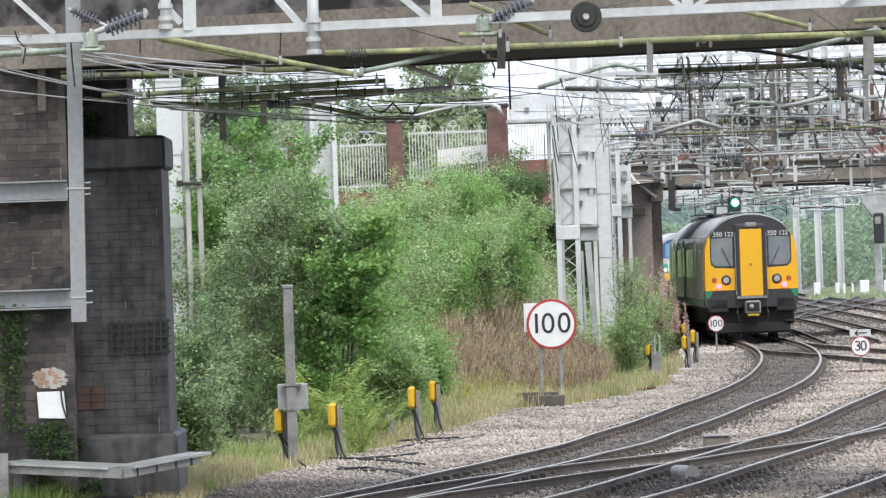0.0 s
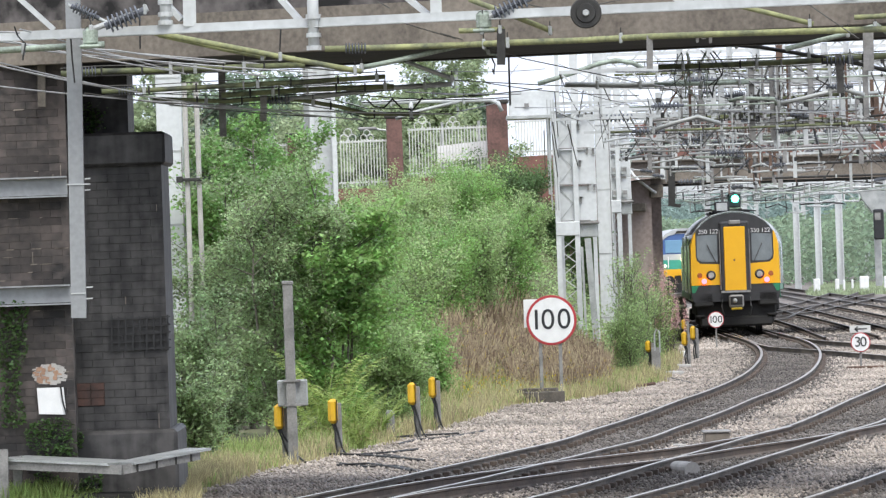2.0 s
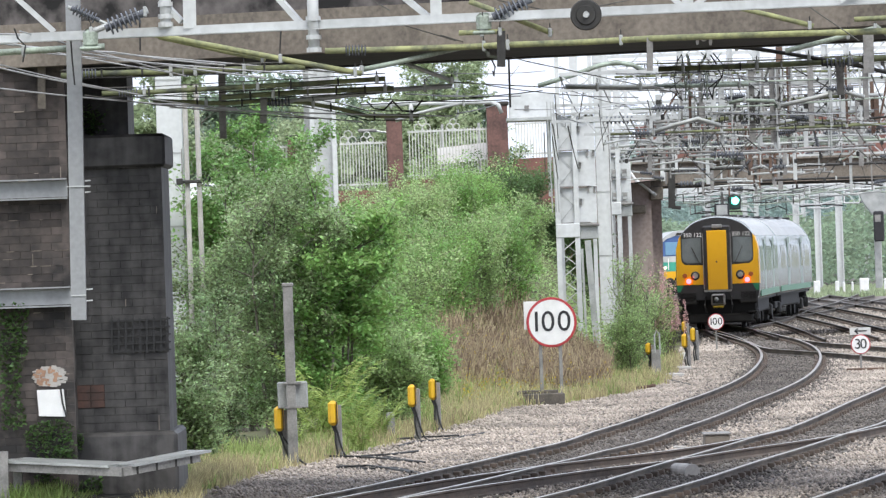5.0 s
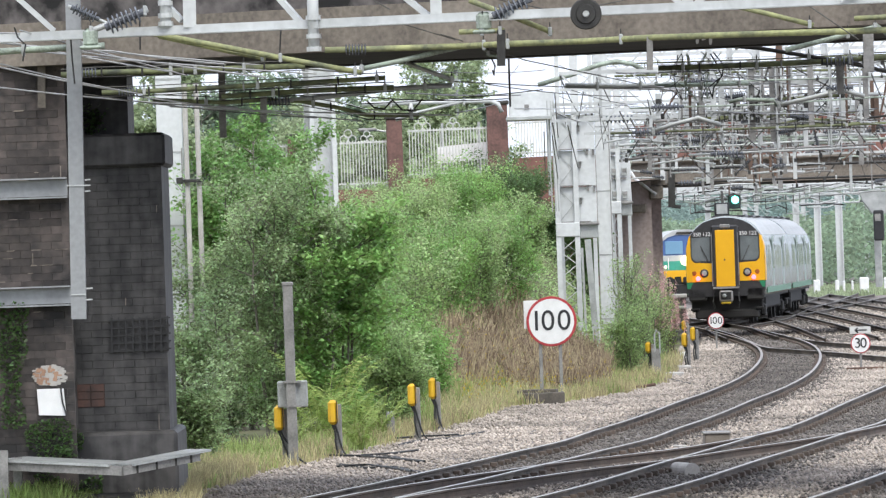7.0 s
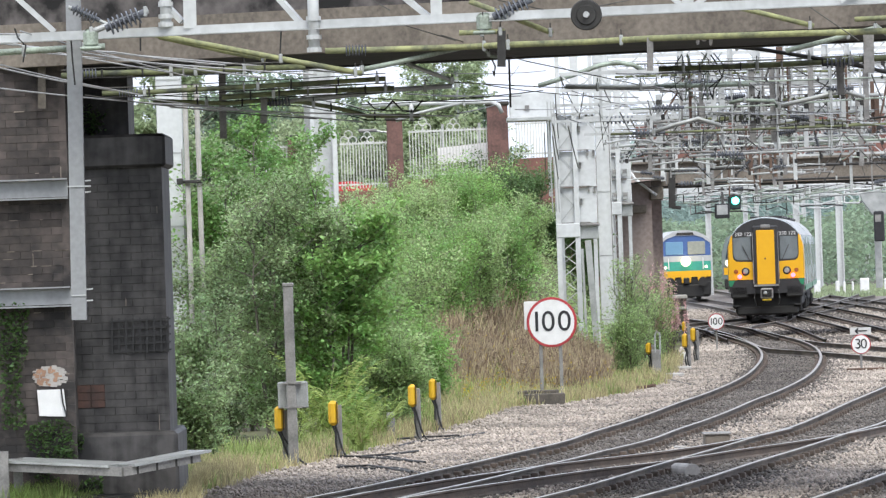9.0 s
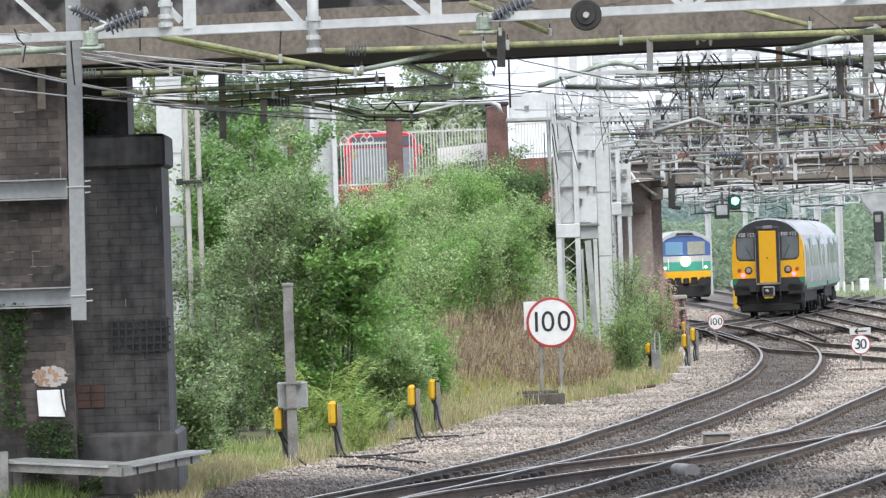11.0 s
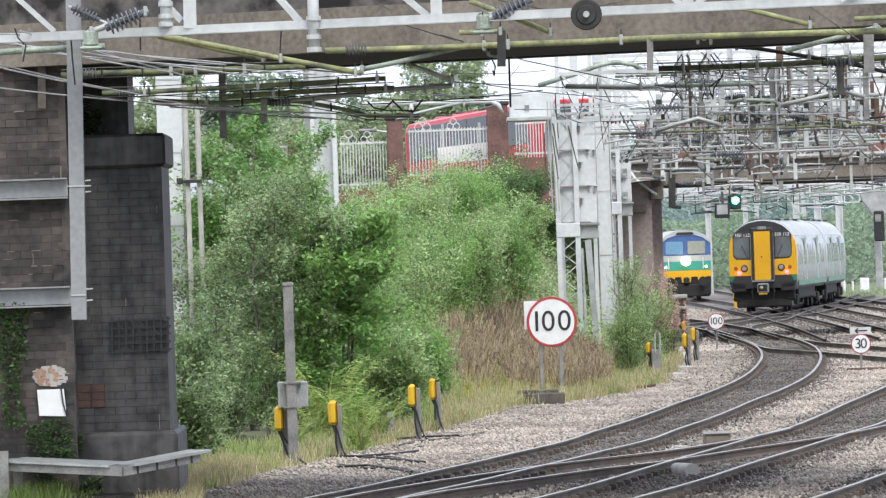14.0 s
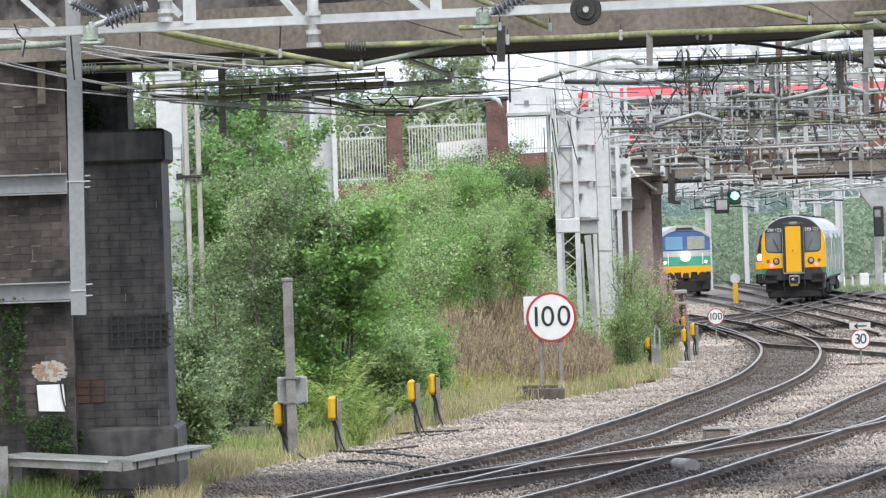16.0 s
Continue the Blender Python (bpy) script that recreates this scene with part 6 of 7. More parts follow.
tree("birch_tree", on_land(-3.2, 132.6), 5.0, 2.6, M_BIRCH, "young birch tree with grey-green leaves", 1, 46000, 0.066, 5, low=0.03)
tree("birch_tree", on_land(-4.285, 135.523), 3.7, 2.0, M_BIRCH, "smaller grey-green birch tree beside the black pier", 31, 28000, 0.062, 4, low=0.02)
tree("ash_tree", on_land(-2.0, 132.9), 4.3, 2.2, M_ASH, "bright green young broadleaf tree on the bank", 2, 26000, 0.1, 5, low=0.02)
tree("broadleaf_tree", on_land(-3.95, 140), 6.2, 2.6, M_BROAD, "tall bright green broadleaf tree on the bank", 3, 46000, 0.09, 4, low=0.05)
tree("broadleaf_tree", on_land(-3.75, 148), 5.4, 2.4, M_BROAD, "tall fresh green broadleaf tree behind the birch", 41, 36000, 0.09, 3, low=0.05)
tree("broadleaf_tree", on_land(-2.298, 152), 3.3, 2.2, M_ASH, "dense green broadleaf tree on the bank", 4, 24000, 0.075, 4, low=0.03)
tree("broadleaf_tree", on_land(-4.788, 150), 4.6, 1.8, M_BIRCH, "leafy green tree behind the conduit posts", 42, 20000, 0.075, 3, low=0.05)
tree("broadleaf_tree", on_land(-3.1, 165), 2.8, 1.7, M_SHRUB, "leafy green tree before the road wall", 43, 20000, 0.075, 3, low=0.05)
SHRUBS = [(-1.062, 158, 2.3, 2.4, 0), (-0.186, 166, 2.2, 2.4, 1), (0.753, 168, 2.4, 2.4, 0), (1.509, 173, 2.1, 2.0, 1), (2.149, 184, 1.9, 1.4, 0), (-0.662, 188, 1.1, 2.6, 0), (0.699, 190, 1.2, 2.6, 1),
          (-1.805, 182, 1.2, 2.4, 0), (2.154, 198, 1.3, 2.6, 2), (3.041, 199, 1.2, 1.8, 2), (3.877, 197, 2.4, 1.5, 2), (1.228, 202, 1.0, 2.8, 0), (-4.285, 122, 2.7, 1.5, 3), (-4.286, 118, 1.5, 1.2, 3), (-1.465, 142, 2.4, 2.0, 1), (-1.023, 136, 1.7, 1.5, 0), (-0.462, 148, 1.5, 1.4, 1)]
for i, (x, y, h, w, m) in enumerate(SHRUBS):
    tree("shrub", on_land(x, y), h, w, (M_SHRUB, M_ASH, M_DARKLEAF, M_BIRCH)[m], ("leafy green shrub on the railway bank", "bright green shrub on the railway bank", "dark green bramble shrub below the wall", "grey-green willow shrub by the pier")[m], 20 + i, 17000, 0.068, 6, low=0.02, category="shrub")
for i, (x, y, h, w) in enumerate(((4.458, 172, 2.7, 0.9), (4.899, 178, 2.4, 0.9), (4.216, 170, 1.5, 0.7), (5.387, 186, 1.7, 0.9), (4.461, 170, 1.5, 0.9))):
    tree("sapling", on_land(x, y), h, w, M_SHRUB, "slender green sapling at the ballast edge", 60 + i, 6500, 0.05, 5, low=0.02, category="sapling", rise=1.8)
def bracken(at, height, seed, n=13):
    """Arching fronds with paired leaflets that shorten towards the tip."""
    rng = np.random.default_rng(seed)
    t = thing("bracken_clump", "yellow-green bracken with arching fronds", "bracken", at, group="bracken on the bank")
    leaflets, stalks = [], Shape()
    for k in range(n):
        a = k * 2.4 + rng.uniform(-0.4, 0.4)
        out, side = np.array((math.cos(a), math.sin(a), 0)), np.array((-math.sin(a), math.cos(a), 0))
        reach, h = height * rng.uniform(0.45, 0.8), height * rng.uniform(0.75, 1.1)
        us = np.linspace(0, 1, 9)
        line = [out * reach * u ** 1.3 + np.array((0, 0, h * (1.5 * u - 0.62 * u * u) / 0.9)) for u in us]
        v = []
        for u in np.linspace(0.22, 0.99, 22):
            c = out * reach * u ** 1.3 + np.array((0, 0, h * (1.5 * u - 0.62 * u * u) / 0.9))
            l, w = height * 0.3 * (1.04 - u) ** 0.8, height * 0.028
            for s in (-1, 1):
                d = side * s + out * 0.35 + np.array((0, 0, rng.uniform(-0.35, 0.05)))
                v.append([c - out * w, c + d * l * 0.5 - out * w * 0.9, c + d * l, c + d * l * 0.5 + out * w])
        leaflets += v
        stalks.tube([tuple(p) for p in line], 0.008, 4, 0.003)
    tagged(part("foliage", quads("foliage", np.array(leaflets)), M_FERN, t), kind="stuff")
    tagged(part("stem", stalks, M_FERN, t), kind="stuff")
    return t


for i, (x, y, h) in enumerate(((-2.396, 126.88, 1.0), (-1.539, 122.959, 0.75), (-1.95, 127.5, 1.25), (-2.25, 130.0, 1.7), (-1.7, 125.2, 0.95), (-1.3, 127.4, 0.75), (-1.198, 131.4, 0.8), (-0.839, 140.701, 0.9), (-2.75, 124.0, 0.7))):
    bracken(on_land(x, y), h, 80 + i)
# trees beyond the road, their greens greyed in place of haze
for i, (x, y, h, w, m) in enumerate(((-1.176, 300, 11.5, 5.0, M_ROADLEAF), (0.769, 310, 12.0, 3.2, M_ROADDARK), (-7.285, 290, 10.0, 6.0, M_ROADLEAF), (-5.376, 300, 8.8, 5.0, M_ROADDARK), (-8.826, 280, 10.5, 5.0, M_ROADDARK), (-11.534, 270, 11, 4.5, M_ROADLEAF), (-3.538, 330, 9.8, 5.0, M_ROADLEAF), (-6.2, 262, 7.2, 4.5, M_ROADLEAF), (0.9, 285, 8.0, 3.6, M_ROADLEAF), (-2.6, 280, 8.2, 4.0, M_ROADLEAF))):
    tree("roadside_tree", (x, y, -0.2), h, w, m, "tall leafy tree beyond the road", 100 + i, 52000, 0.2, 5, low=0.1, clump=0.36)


def scatter(rng, n, x0, x1, y0, y1, keep=None):
    """Spots on the land between two depths; x0, x1: bearings or functions of the depth."""
    y = rng.uniform(y0, y1, n)
    a = np.array([x0(v) if callable(x0) else x0 * v for v in y])
    b = np.array([x1(v) if callable(x1) else x1 * v for v in y])
    x = a + (b - a) * rng.uniform(0, 1, n)
    spots = np.array([(p, q, land(p, q)) for p, q in zip(x, y)])
    if keep is not None:
        spots = spots[np.array([keep(p[0], p[1]) for p in spots])]
    return spots


def patchy(cut, f=0.9, s=0.0):
    return lambda x, y: noise.noise(Vector((x * f, y * f * 0.35, s))) > cut


rng = np.random.default_rng(7)
sp = scatter(rng, 20000, lambda y: edge_x(y) - 2.6, lambda y: edge_x(y) - 0.1, 100, 186, patchy(-0.15, 1.1, 2))
blades("grass_verge", sp, rng.uniform(0.08, 0.3, len(sp)) * np.array([1 + 0.8 * noise.noise(Vector((p[0] * 0.8, p[1] * 0.3, 9))) for p in sp]), M_GRASS, "green and straw coloured long grass along the ballast", 1, 0.011)
sp = scatter(rng, 24000, lambda y: edge_x(y) - 2.2, lambda y: edge_x(y) + 0.05, 104, 190, patchy(-0.12, 1.0, 4))
blades("dry_grass", sp, rng.uniform(0.1, 0.4, len(sp)), M_DRYGRASS, "pale dry grass tufts along the ballast", 2, 0.01)
sp = scatter(rng, 9000, -0.002, 0.0228, 155, 173, lambda x, y: x < edge_x(y) - 1.0 and noise.noise(Vector((x * 2.2, y * 0.5, 1))) > -0.12)
blades("dock_weeds", sp, rng.uniform(0.25, 0.8, len(sp)), M_WEED, "tall brown seeding weeds on the bank", 3, 0.021)
heads = scatter(rng, 330, -0.003, 0.0235, 150, 173, lambda x, y: x < edge_x(y) - 0.9 and noise.noise(Vector((x * 1.2, y * 0.3, 6))) > -0.15)
c = []
for p in heads:
    h, a, b = rng.uniform(0.55, 1.15), *rng.normal(0, 0.12, 2)
    u = rng.uniform(0.45, 1.0, 26)
    c.append(p + np.stack([a * u + rng.normal(0, 0.028, 26), b * u + rng.normal(0, 0.028, 26), h * u], 1))
c = np.concatenate(c)
tagged(part("dock_seed_heads", quads("dock_seed_heads", leaves(rng, c, rng.uniform(0.03, 0.065, len(c)), droop=1.1)), M_WEED), "upright rusty brown dock seed heads", "weeds", kind="stuff")
sp = scatter(rng, 11000, -0.0016, 0.0248, 134, 158, lambda x, y: x < edge_x(y) - 0.2 and noise.noise(Vector((x * 1.4, y * 0.4, 8))) > -0.1)
blades("dry_grass", sp, rng.uniform(0.12, 0.5, len(sp)), M_DRYGRASS, "pale bent dry grass round the speed sign", 14, 0.011)
sp = scatter(rng, 12000, -0.0056, 0.0248, 136, 172, lambda x, y: x < edge_x(y) - 0.6)
blades("bank_grass", sp, rng.uniform(0.15, 0.4, len(sp)), M_GRASS, "tall green grass among the brown weeds", 4, 0.012)
sp = scatter(rng, 36000, -0.0144, 0.0264, 152, 209, lambda x, y: x < edge_x(y) - 1.2 and (y > 176 or x < -0.0048 * y))
sp[:, 2] += rng.uniform(0, 1, len(sp)) ** 1.5 * np.array([0.7 + 0.5 * noise.noise(Vector((p[0], p[1] * 0.3, 5))) for p in sp])
tagged(part("bank_undergrowth", quads("bank_undergrowth", leaves(rng, sp, rng.uniform(0.05, 0.13, len(sp)))), M_SHRUB), "low leafy undergrowth that covers the bank", "undergrowth", kind="stuff")
for i, (x, y, h) in enumerate(((5.25, 190, 2.1), (5.5, 191, 2.3), (5.745, 192, 2.5), (5.95, 194, 2.1), (6.144, 192, 1.6), (5.446, 186, 1.5), (5.85, 188, 1.7))):
    t = tree("willowherb", on_land(x, y), h, 0.55, M_GRASS, "tall willowherb with faded pink seed heads", 140 + i, 1300, 0.05, 7, low=0.02, category="wild flower", rise=2.0)
    c = []
    for k in range(16):
        a, b = rng.normal(0, 0.17, 2)
        u = rng.uniform(0, 1, 90)
        z0, z1 = h * rng.uniform(0.4, 0.6), h * rng.uniform(0.75, 1.08)
        c.append(np.stack([a + u * rng.normal(0, 0.07) + rng.normal(0, 0.022, 90), b + rng.normal(0, 0.03, 90), z0 + (z1 - z0) * u], 1))
    c = np.concatenate(c)
    part("seed_head", quads("seed_head", leaves(rng, c, rng.uniform(0.03, 0.06, len(c)), droop=1.2)), M_PINKFLOWER, t, "faded pink seed heads")
sp = scatter(rng, 14000, lambda y: -0.062 * y, lambda y: edge_x(y) - 0.6, 98, 126)
blades("bank_grass", sp, rng.uniform(0.1, 0.4, len(sp)), M_GRASS, "green grass under the birch trees", 9, 0.013)
x, y = rng.uniform(-6.5, -5.0, 2600), rng.uniform(98.9, 100.2, 2600)
sp = np.stack([x, y, np.full(2600, -0.82)], 1)
blades("bank_grass", sp, rng.uniform(0.25, 0.62, 2600) * (1 - 0.25 * (x > -5.4)), M_GRASS, "tall green grass below the timber ledge", 29, 0.011)
sp = scatter(rng, 9000, lambda y: -0.036 * y, lambda y: edge_x(y) - 0.35, 98, 116)
blades("dry_grass", sp, rng.uniform(0.1, 0.42, len(sp)), M_DRYGRASS, "pale straw grass at the foot of the relay post", 19, 0.009)
sp = scatter(rng, 1500, 0.002, 0.0236, 140, 164, lambda x, y: x < edge_x(y) - 0.5)
sp[:, 2] += rng.uniform(0.2, 0.6, len(sp))
tagged(part("ragwort_flowers", quads("ragwort_flowers", leaves(rng, sp, rng.uniform(0.03, 0.06, len(sp)))), M_YFLOWER), "small yellow flowers among the grass", "flowers", kind="stuff")
# far verge and woods
x = rng.uniform(0.0448, 0.066, 16000)
y = rng.uniform(372, 440, 16000)
sp = np.stack([x * y, y, np.full(16000, -0.2)], 1)
sp = sp[[(p[0] > 19 + (p[1] - 372) * 0.06) for p in sp]]
blades("far_verge", sp, rng.uniform(0.12, 0.42, len(sp)), M_ROADLEAF, "pale green grass beyond the far tracks", 10, 0.03)


def woods(name, b0, b1, y0, y1, low, high, n, size, material, label, seed):
    """A far belt of trees: clumps of leaves over an uneven skyline."""
    rng = np.random.default_rng(seed)
    b = rng.uniform(b0, b1, n)
    y = rng.uniform(y0, y1, n)
    top = np.array([low + (high - low) * (0.55 + 0.5 * noise.noise(Vector((p * 160, seed, q * 0.004)))) for p, q in zip(b, y)])
    z = top * rng.uniform(0, 1, n) ** 0.7
    c = np.stack([b * y, y, z - 0.3], 1)
    return tagged(part(name, quads(name, leaves(rng, c, rng.uniform(0.5, 1.4, n) * size)), material), label, "woods", kind="stuff")


# the first two belts carry haze in their leaf colour
woods("far_woods", 0.02, 0.09, 560, 700, 7, 13, 110000, 0.48, M_FARLEAF, "woods beyond the yard with haze-tinted blue-green leaf colour", 1)
woods("far_woods", 0.02, 0.09, 470, 540, 2.5, 7, 40000, 0.36, M_FARLEAF2, "thicket beside the far tracks with haze-paled green leaf colour", 2)
woods("far_woods", -0.08, 0.02, 420, 500, 5, 11, 20000, 0.6, M_SHRUB, "green trees far behind the road", 3)

# ivy on the abutment
c = []
for i in range(5200):
    x, z = rng.uniform(-6.34, -4.95), rng.uniform(-0.6, 2.3)
    ragged = 0.35 * noise.noise(Vector((x * 2.6, z * 2.2, 3)))
    edge = x < -6.02 + ragged and 0.5 < z
    patch = ((x + 5.62) / 0.5) ** 2 + ((z - 0.32) / 0.33) ** 2 < 0.8 + 1.6 * ragged
    foot = -5.9 < x < -4.95 and z < -0.22 + ragged
    if edge or patch or foot:
        c.append((x, 100.24 - rng.uniform(0, 0.1) if x < -5.3 else 100.42 - rng.uniform(0, 0.08), z))
for i in range(220):
    a = rng.normal(0, 0.09, 2)
    c.append((-5.027 + a[0], 102.0, 4.866 + a[1] * 1.3))
c = np.array(c)
tagged(part("ivy", quads("ivy", leaves(rng, c, rng.uniform(0.04, 0.08, len(c)))), M_IVY), "dark green ivy creeping over the brickwork", "ivy", kind="stuff")

# loose ballast stones
rng = np.random.default_rng(9)
OCT = np.array([(1, 0, 0), (0, 1, 0), (-1, 0, 0), (0, -1, 0), (0, 0, 0.8), (0, 0, -0.6)])
FAC = np.array([(0, 1, 4), (1, 2, 4), (2, 3, 4), (3, 0, 4), (1, 0, 5), (2, 1, 5), (3, 2, 5), (0, 3, 5)])
n = 130000
y = np.concatenate([94 + (rng.uniform(0, 1, 95000) ** 1.25) * 106, rng.uniform(195, 330, n - 95000)])
e = np.array([edge_x(v) for v in y]) + np.where(y > 205, 0.6, 0.0)
x = e - 0.15 + (0.066 * y - e + 0.3) * rng.uniform(0, 1, n)
size = rng.uniform(0.02, 0.042, n) * np.where(y > 197, 1.7, 1.0)
z = np.array([bed(v) for v in y]) + rng.uniform(-0.01, 0.03, n)
v = OCT[None] * size[:, None, None] * rng.uniform(0.6, 1.35, (n, 6, 1))
an = rng.uniform(0, 6.28, n)
v = np.stack([v[..., 0] * np.cos(an)[:, None] - v[..., 1] * np.sin(an)[:, None], v[..., 0] * np.sin(an)[:, None] + v[..., 1] * np.cos(an)[:, None], v[..., 2]], 2)
v += np.stack([x, y, z], 1)[:, None]
f = (FAC[None] + (np.arange(n) * 6)[:, None, None]).reshape(-1, 3)
me = bpy.data.meshes.new("ballast_stones")
me.vertices.add(n * 6)
me.vertices.foreach_set("co", v.reshape(-1))
me.loops.add(len(f) * 3)
me.loops.foreach_set("vertex_index", f.reshape(-1).astype(np.int32))
me.polygons.add(len(f))
me.polygons.foreach_set("loop_start", np.arange(0, len(f) * 3, 3, dtype=np.int32))
me.update(calc_edges=True)
me.materials.append(M_STONE)
me.materials.append(M_DIRTSTONE)
near = np.full(n, 9.0)
for c in CENTRES:
    for k in range(0, len(c), 1):
        hit = np.abs(y - c[k][1]) < 1.2
        near[hit] = np.minimum(near[hit], np.hypot(x[hit] - c[k][0], (y[hit] - c[k][1]) * 0.4))
dirty = near + rng.normal(0, 0.25, n) < 1.15 + np.clip((118 - y) / 60, 0, 0.4)
me.polygons.foreach_set("material_index", np.repeat(dirty.astype(np.int32), 8))
tagged(part("ballast_stones", me, M_STONE), "loose angular grey and buff ballast stones", "ballast", kind="stuff")


# ---- signs, boxes and small things beside the line ----
def round_sign(at, foot_z, r, text, size, label, posts, name="speed_sign"):
    """A round speed sign at its centre; posts: sideways places of its posts."""
    t = thing(name, label, "sign", (at[0], at[1], foot_z), group="speed signs")
    z = at[2] - foot_z
    part("rim", Shape().lathe((0, 0, z), (0, -0.02, z), [(0, r), (0.7, r), (1, r * 0.985)], 40), M_SIGNRED, t, "red rim")
    part("disc", Shape().lathe((0, -0.018, z), (0, -0.026, z), [(0, r * 0.9), (1, r * 0.9)], 40), M_WHITE, t, "white face")
    xs = {3: (-0.6, -0.14, 0.5), 2: (-0.29, 0.29)}[len(text)]
    for ch, x in zip(text, xs):
        writing(ch, size, (x * r, -0.032, z), M_INK, t, "numeral")
    for x in posts:
        part("post", Shape().box((x, 0.06, (z + r * 0.6) / 2 - 0.1), (max(0.05, r * 0.14), 0.06, z + r * 0.6 + 0.2), bev=0.008), M_POST, t)
    return t


q = (2.129, 150.818, -0.451)
big = round_sign((2.261, q[1], 1.258), q[2] - 0.05, 0.53691208, "100", 0.62, "large round white 100 sign with a red rim", (-0.25337424000000003, 0.16891616))
part("back_plate", Shape().box((-0.4, 0.03, 1.92), (0.37, 0.01, 0.6)), M_WHITE, big, "plain white plate behind the sign")
q = (7.537, 197.357, -0.183)
round_sign((7.551, q[1], 0.654), q[2] - 0.02, 0.22893412, "100", 0.28, "small round white 100 sign on a thin post", (0.0,))
q = (9.912, 168.573, -0.349)
t30 = round_sign((9.881, q[1], 0.3), q[2] - 0.02, 0.23600220000000002, "30", 0.34, "small round white 30 sign with an arrow plate", (0.0,))
part("arrow_plate", Shape().box((0.0, 0.0, 0.986), (0.5, 0.02, 0.17)), M_RAILPAINT, t30)
part("arrow", Shape().box((0.02, -0.014, 0.986), (0.28, 0.008, 0.03)).beam((-0.13, -0.014, 0.986), (-0.05, -0.014, 0.986 + 0.06), 0.01, 0.03).beam((-0.13, -0.014, 0.986), (-0.05, -0.014, 0.986 - 0.06), 0.01, 0.03), M_INK, t30, "black arrow")
part("foot_plank", Shape().box((0.1, 0.1, 0.05), (0.9, 0.2, 0.1), bev=0.02), M_RUST, t30)

# tall post with the back of a sign box
q = (-2.572, 116.787, -0.647)
t = thing("signal_post", "tall grey square post with a metal box", "post", q)
h = 2.9909999999999997
part("post", Shape().box((-0.02, 0, h / 2 - 0.1), (0.165, 0.14, h + 0.2), bev=0.015), M_POST, t)
part("cap", Shape().box((-0.02, 0, h + 0.02), (0.19, 0.17, 0.07), bev=0.015), M_POST, t)
part("box", Shape().box((0.0, 0.17, 1.186), (0.5, 0.2, 0.44), bev=0.02), M_GALV2, t, "dull metal box")
for dz in (-0.2, 0.2):
    part("strap", Shape().box((0.0, 0.06, 1.186 + dz), (0.3, 0.3, 0.03)), M_POST, t)


def trackside_box(at, top, w, h, lean, label="yellow trackside box on a short stake with black cables"):
    """A yellow box at the height top above its stake's foot."""
    t = thing("trackside_box", label, "trackside box", at, group="yellow trackside boxes")
    part("stake", Shape().box((0.09, 0.05, top * 0.45), (0.11, 0.1, top * 0.95), bev=0.015), M_POST, t)
    b = part("box", Shape().box((0, -0.03, top - h / 2), (w, 0.17, h), bev=0.05), M_YELLOW, t, "rounded yellow housing")
    part("seam", Shape().box((w * 0.42, -0.03, top - h / 2), (0.015, 0.18, h * 0.9)), M_CABLE, b)
    for k, (dx, out) in enumerate(((-0.02, lean), (0.02, lean * 1.7))):
        pts = [(dx, -0.03, top - h), (dx + 0.05, -0.04, top - h - 0.12), (dx + out * 0.35, -0.06, (top - h) * 0.5), (dx + out * 0.6, -0.08, 0.1), (dx + out, -0.1, -0.03)]
        part("cable", Shape().tube([tuple(p) for p in curve_through(pts, 0.06)], 0.018, 6), M_CABLE, t)
    return t


for foot, top, w, h, lean in (((-2.811, 117.021, -0.646), 1.01106144, 0.16, 0.42, 0.3), ((-1.966, 119.967, -0.629), 0.98852808, 0.165, 0.42, 0.14), ((-0.654, 128.155, -0.582), 1.02524, 0.155, 0.41, 0.16), ((-0.29, 133.095, -0.553), 1.0008744, 0.15, 0.4, 0.12),
                              ((4.848, 169.81, -0.342), 0.8422575999999999, 0.14, 0.28, 0.06), ((6.043, 179.235, -0.288), 0.860328, 0.15, 0.36, 0.05), ((6.479, 185.422, -0.252), 0.8900256, 0.15, 0.36, 0.05), ((6.704, 198.865, -0.175), 0.8590968000000001, 0.14, 0.3, 0.04)):
    trackside_box(foot, top, w, h, lean)
q = (-1.072, 129.261, -0.575)
lone("stub_post", Shape().box((q[0], q[1], q[2] + 0.22), (0.15, 0.14, 0.5), bev=0.02), M_POST, "short grey square stub post", "post")
q = (5.017, 169.553, -0.343)
t = thing("location_case", "grey trackside case on a concrete base", "trackside case", q)
part("case", Shape().box((0, 0.1, 0.36), (0.22, 0.2, 0.62), bev=0.02), M_POST, t)
part("pipe", Shape().tube([(-0.02, 0, 0.6), (-0.02, 0, 1.0), (0.03, 0, 1.12), (0.1, 0, 1.05), (0.1, 0, 0.55)], 0.022, 8), M_GALV2, t)
part("base", Shape().box((0.28, 0.1, 0.04), (0.75, 0.7, 0.1), bev=0.02), M_PALECONC, t)
q = (5.829, 176.305, -0.304)
lone("concrete_slab", Shape().box((q[0], q[1], q[2] + 0.03), (0.5, 0.8, 0.12), bev=0.02), M_PALECONC, "pale concrete base slab by the ballast", "concrete slab")
q = (6.34, 187.833, -0.238)
lone("white_marker", Shape().box((q[0], q[1], q[2] + 0.1), (0.26, 0.2, 0.2), bev=0.03), M_WHITE, "low white painted marker block", "marker")
q = (7.952, 240.929, -0.17)
t = thing("ground_cabinet", "dark open-fronted cabinet with a pale lid", "cabinet", q)
part("body", Shape().box((0, 0.2, 0.75), (0.55, 0.5, 0.9), bev=0.02), M_WOOD, t)
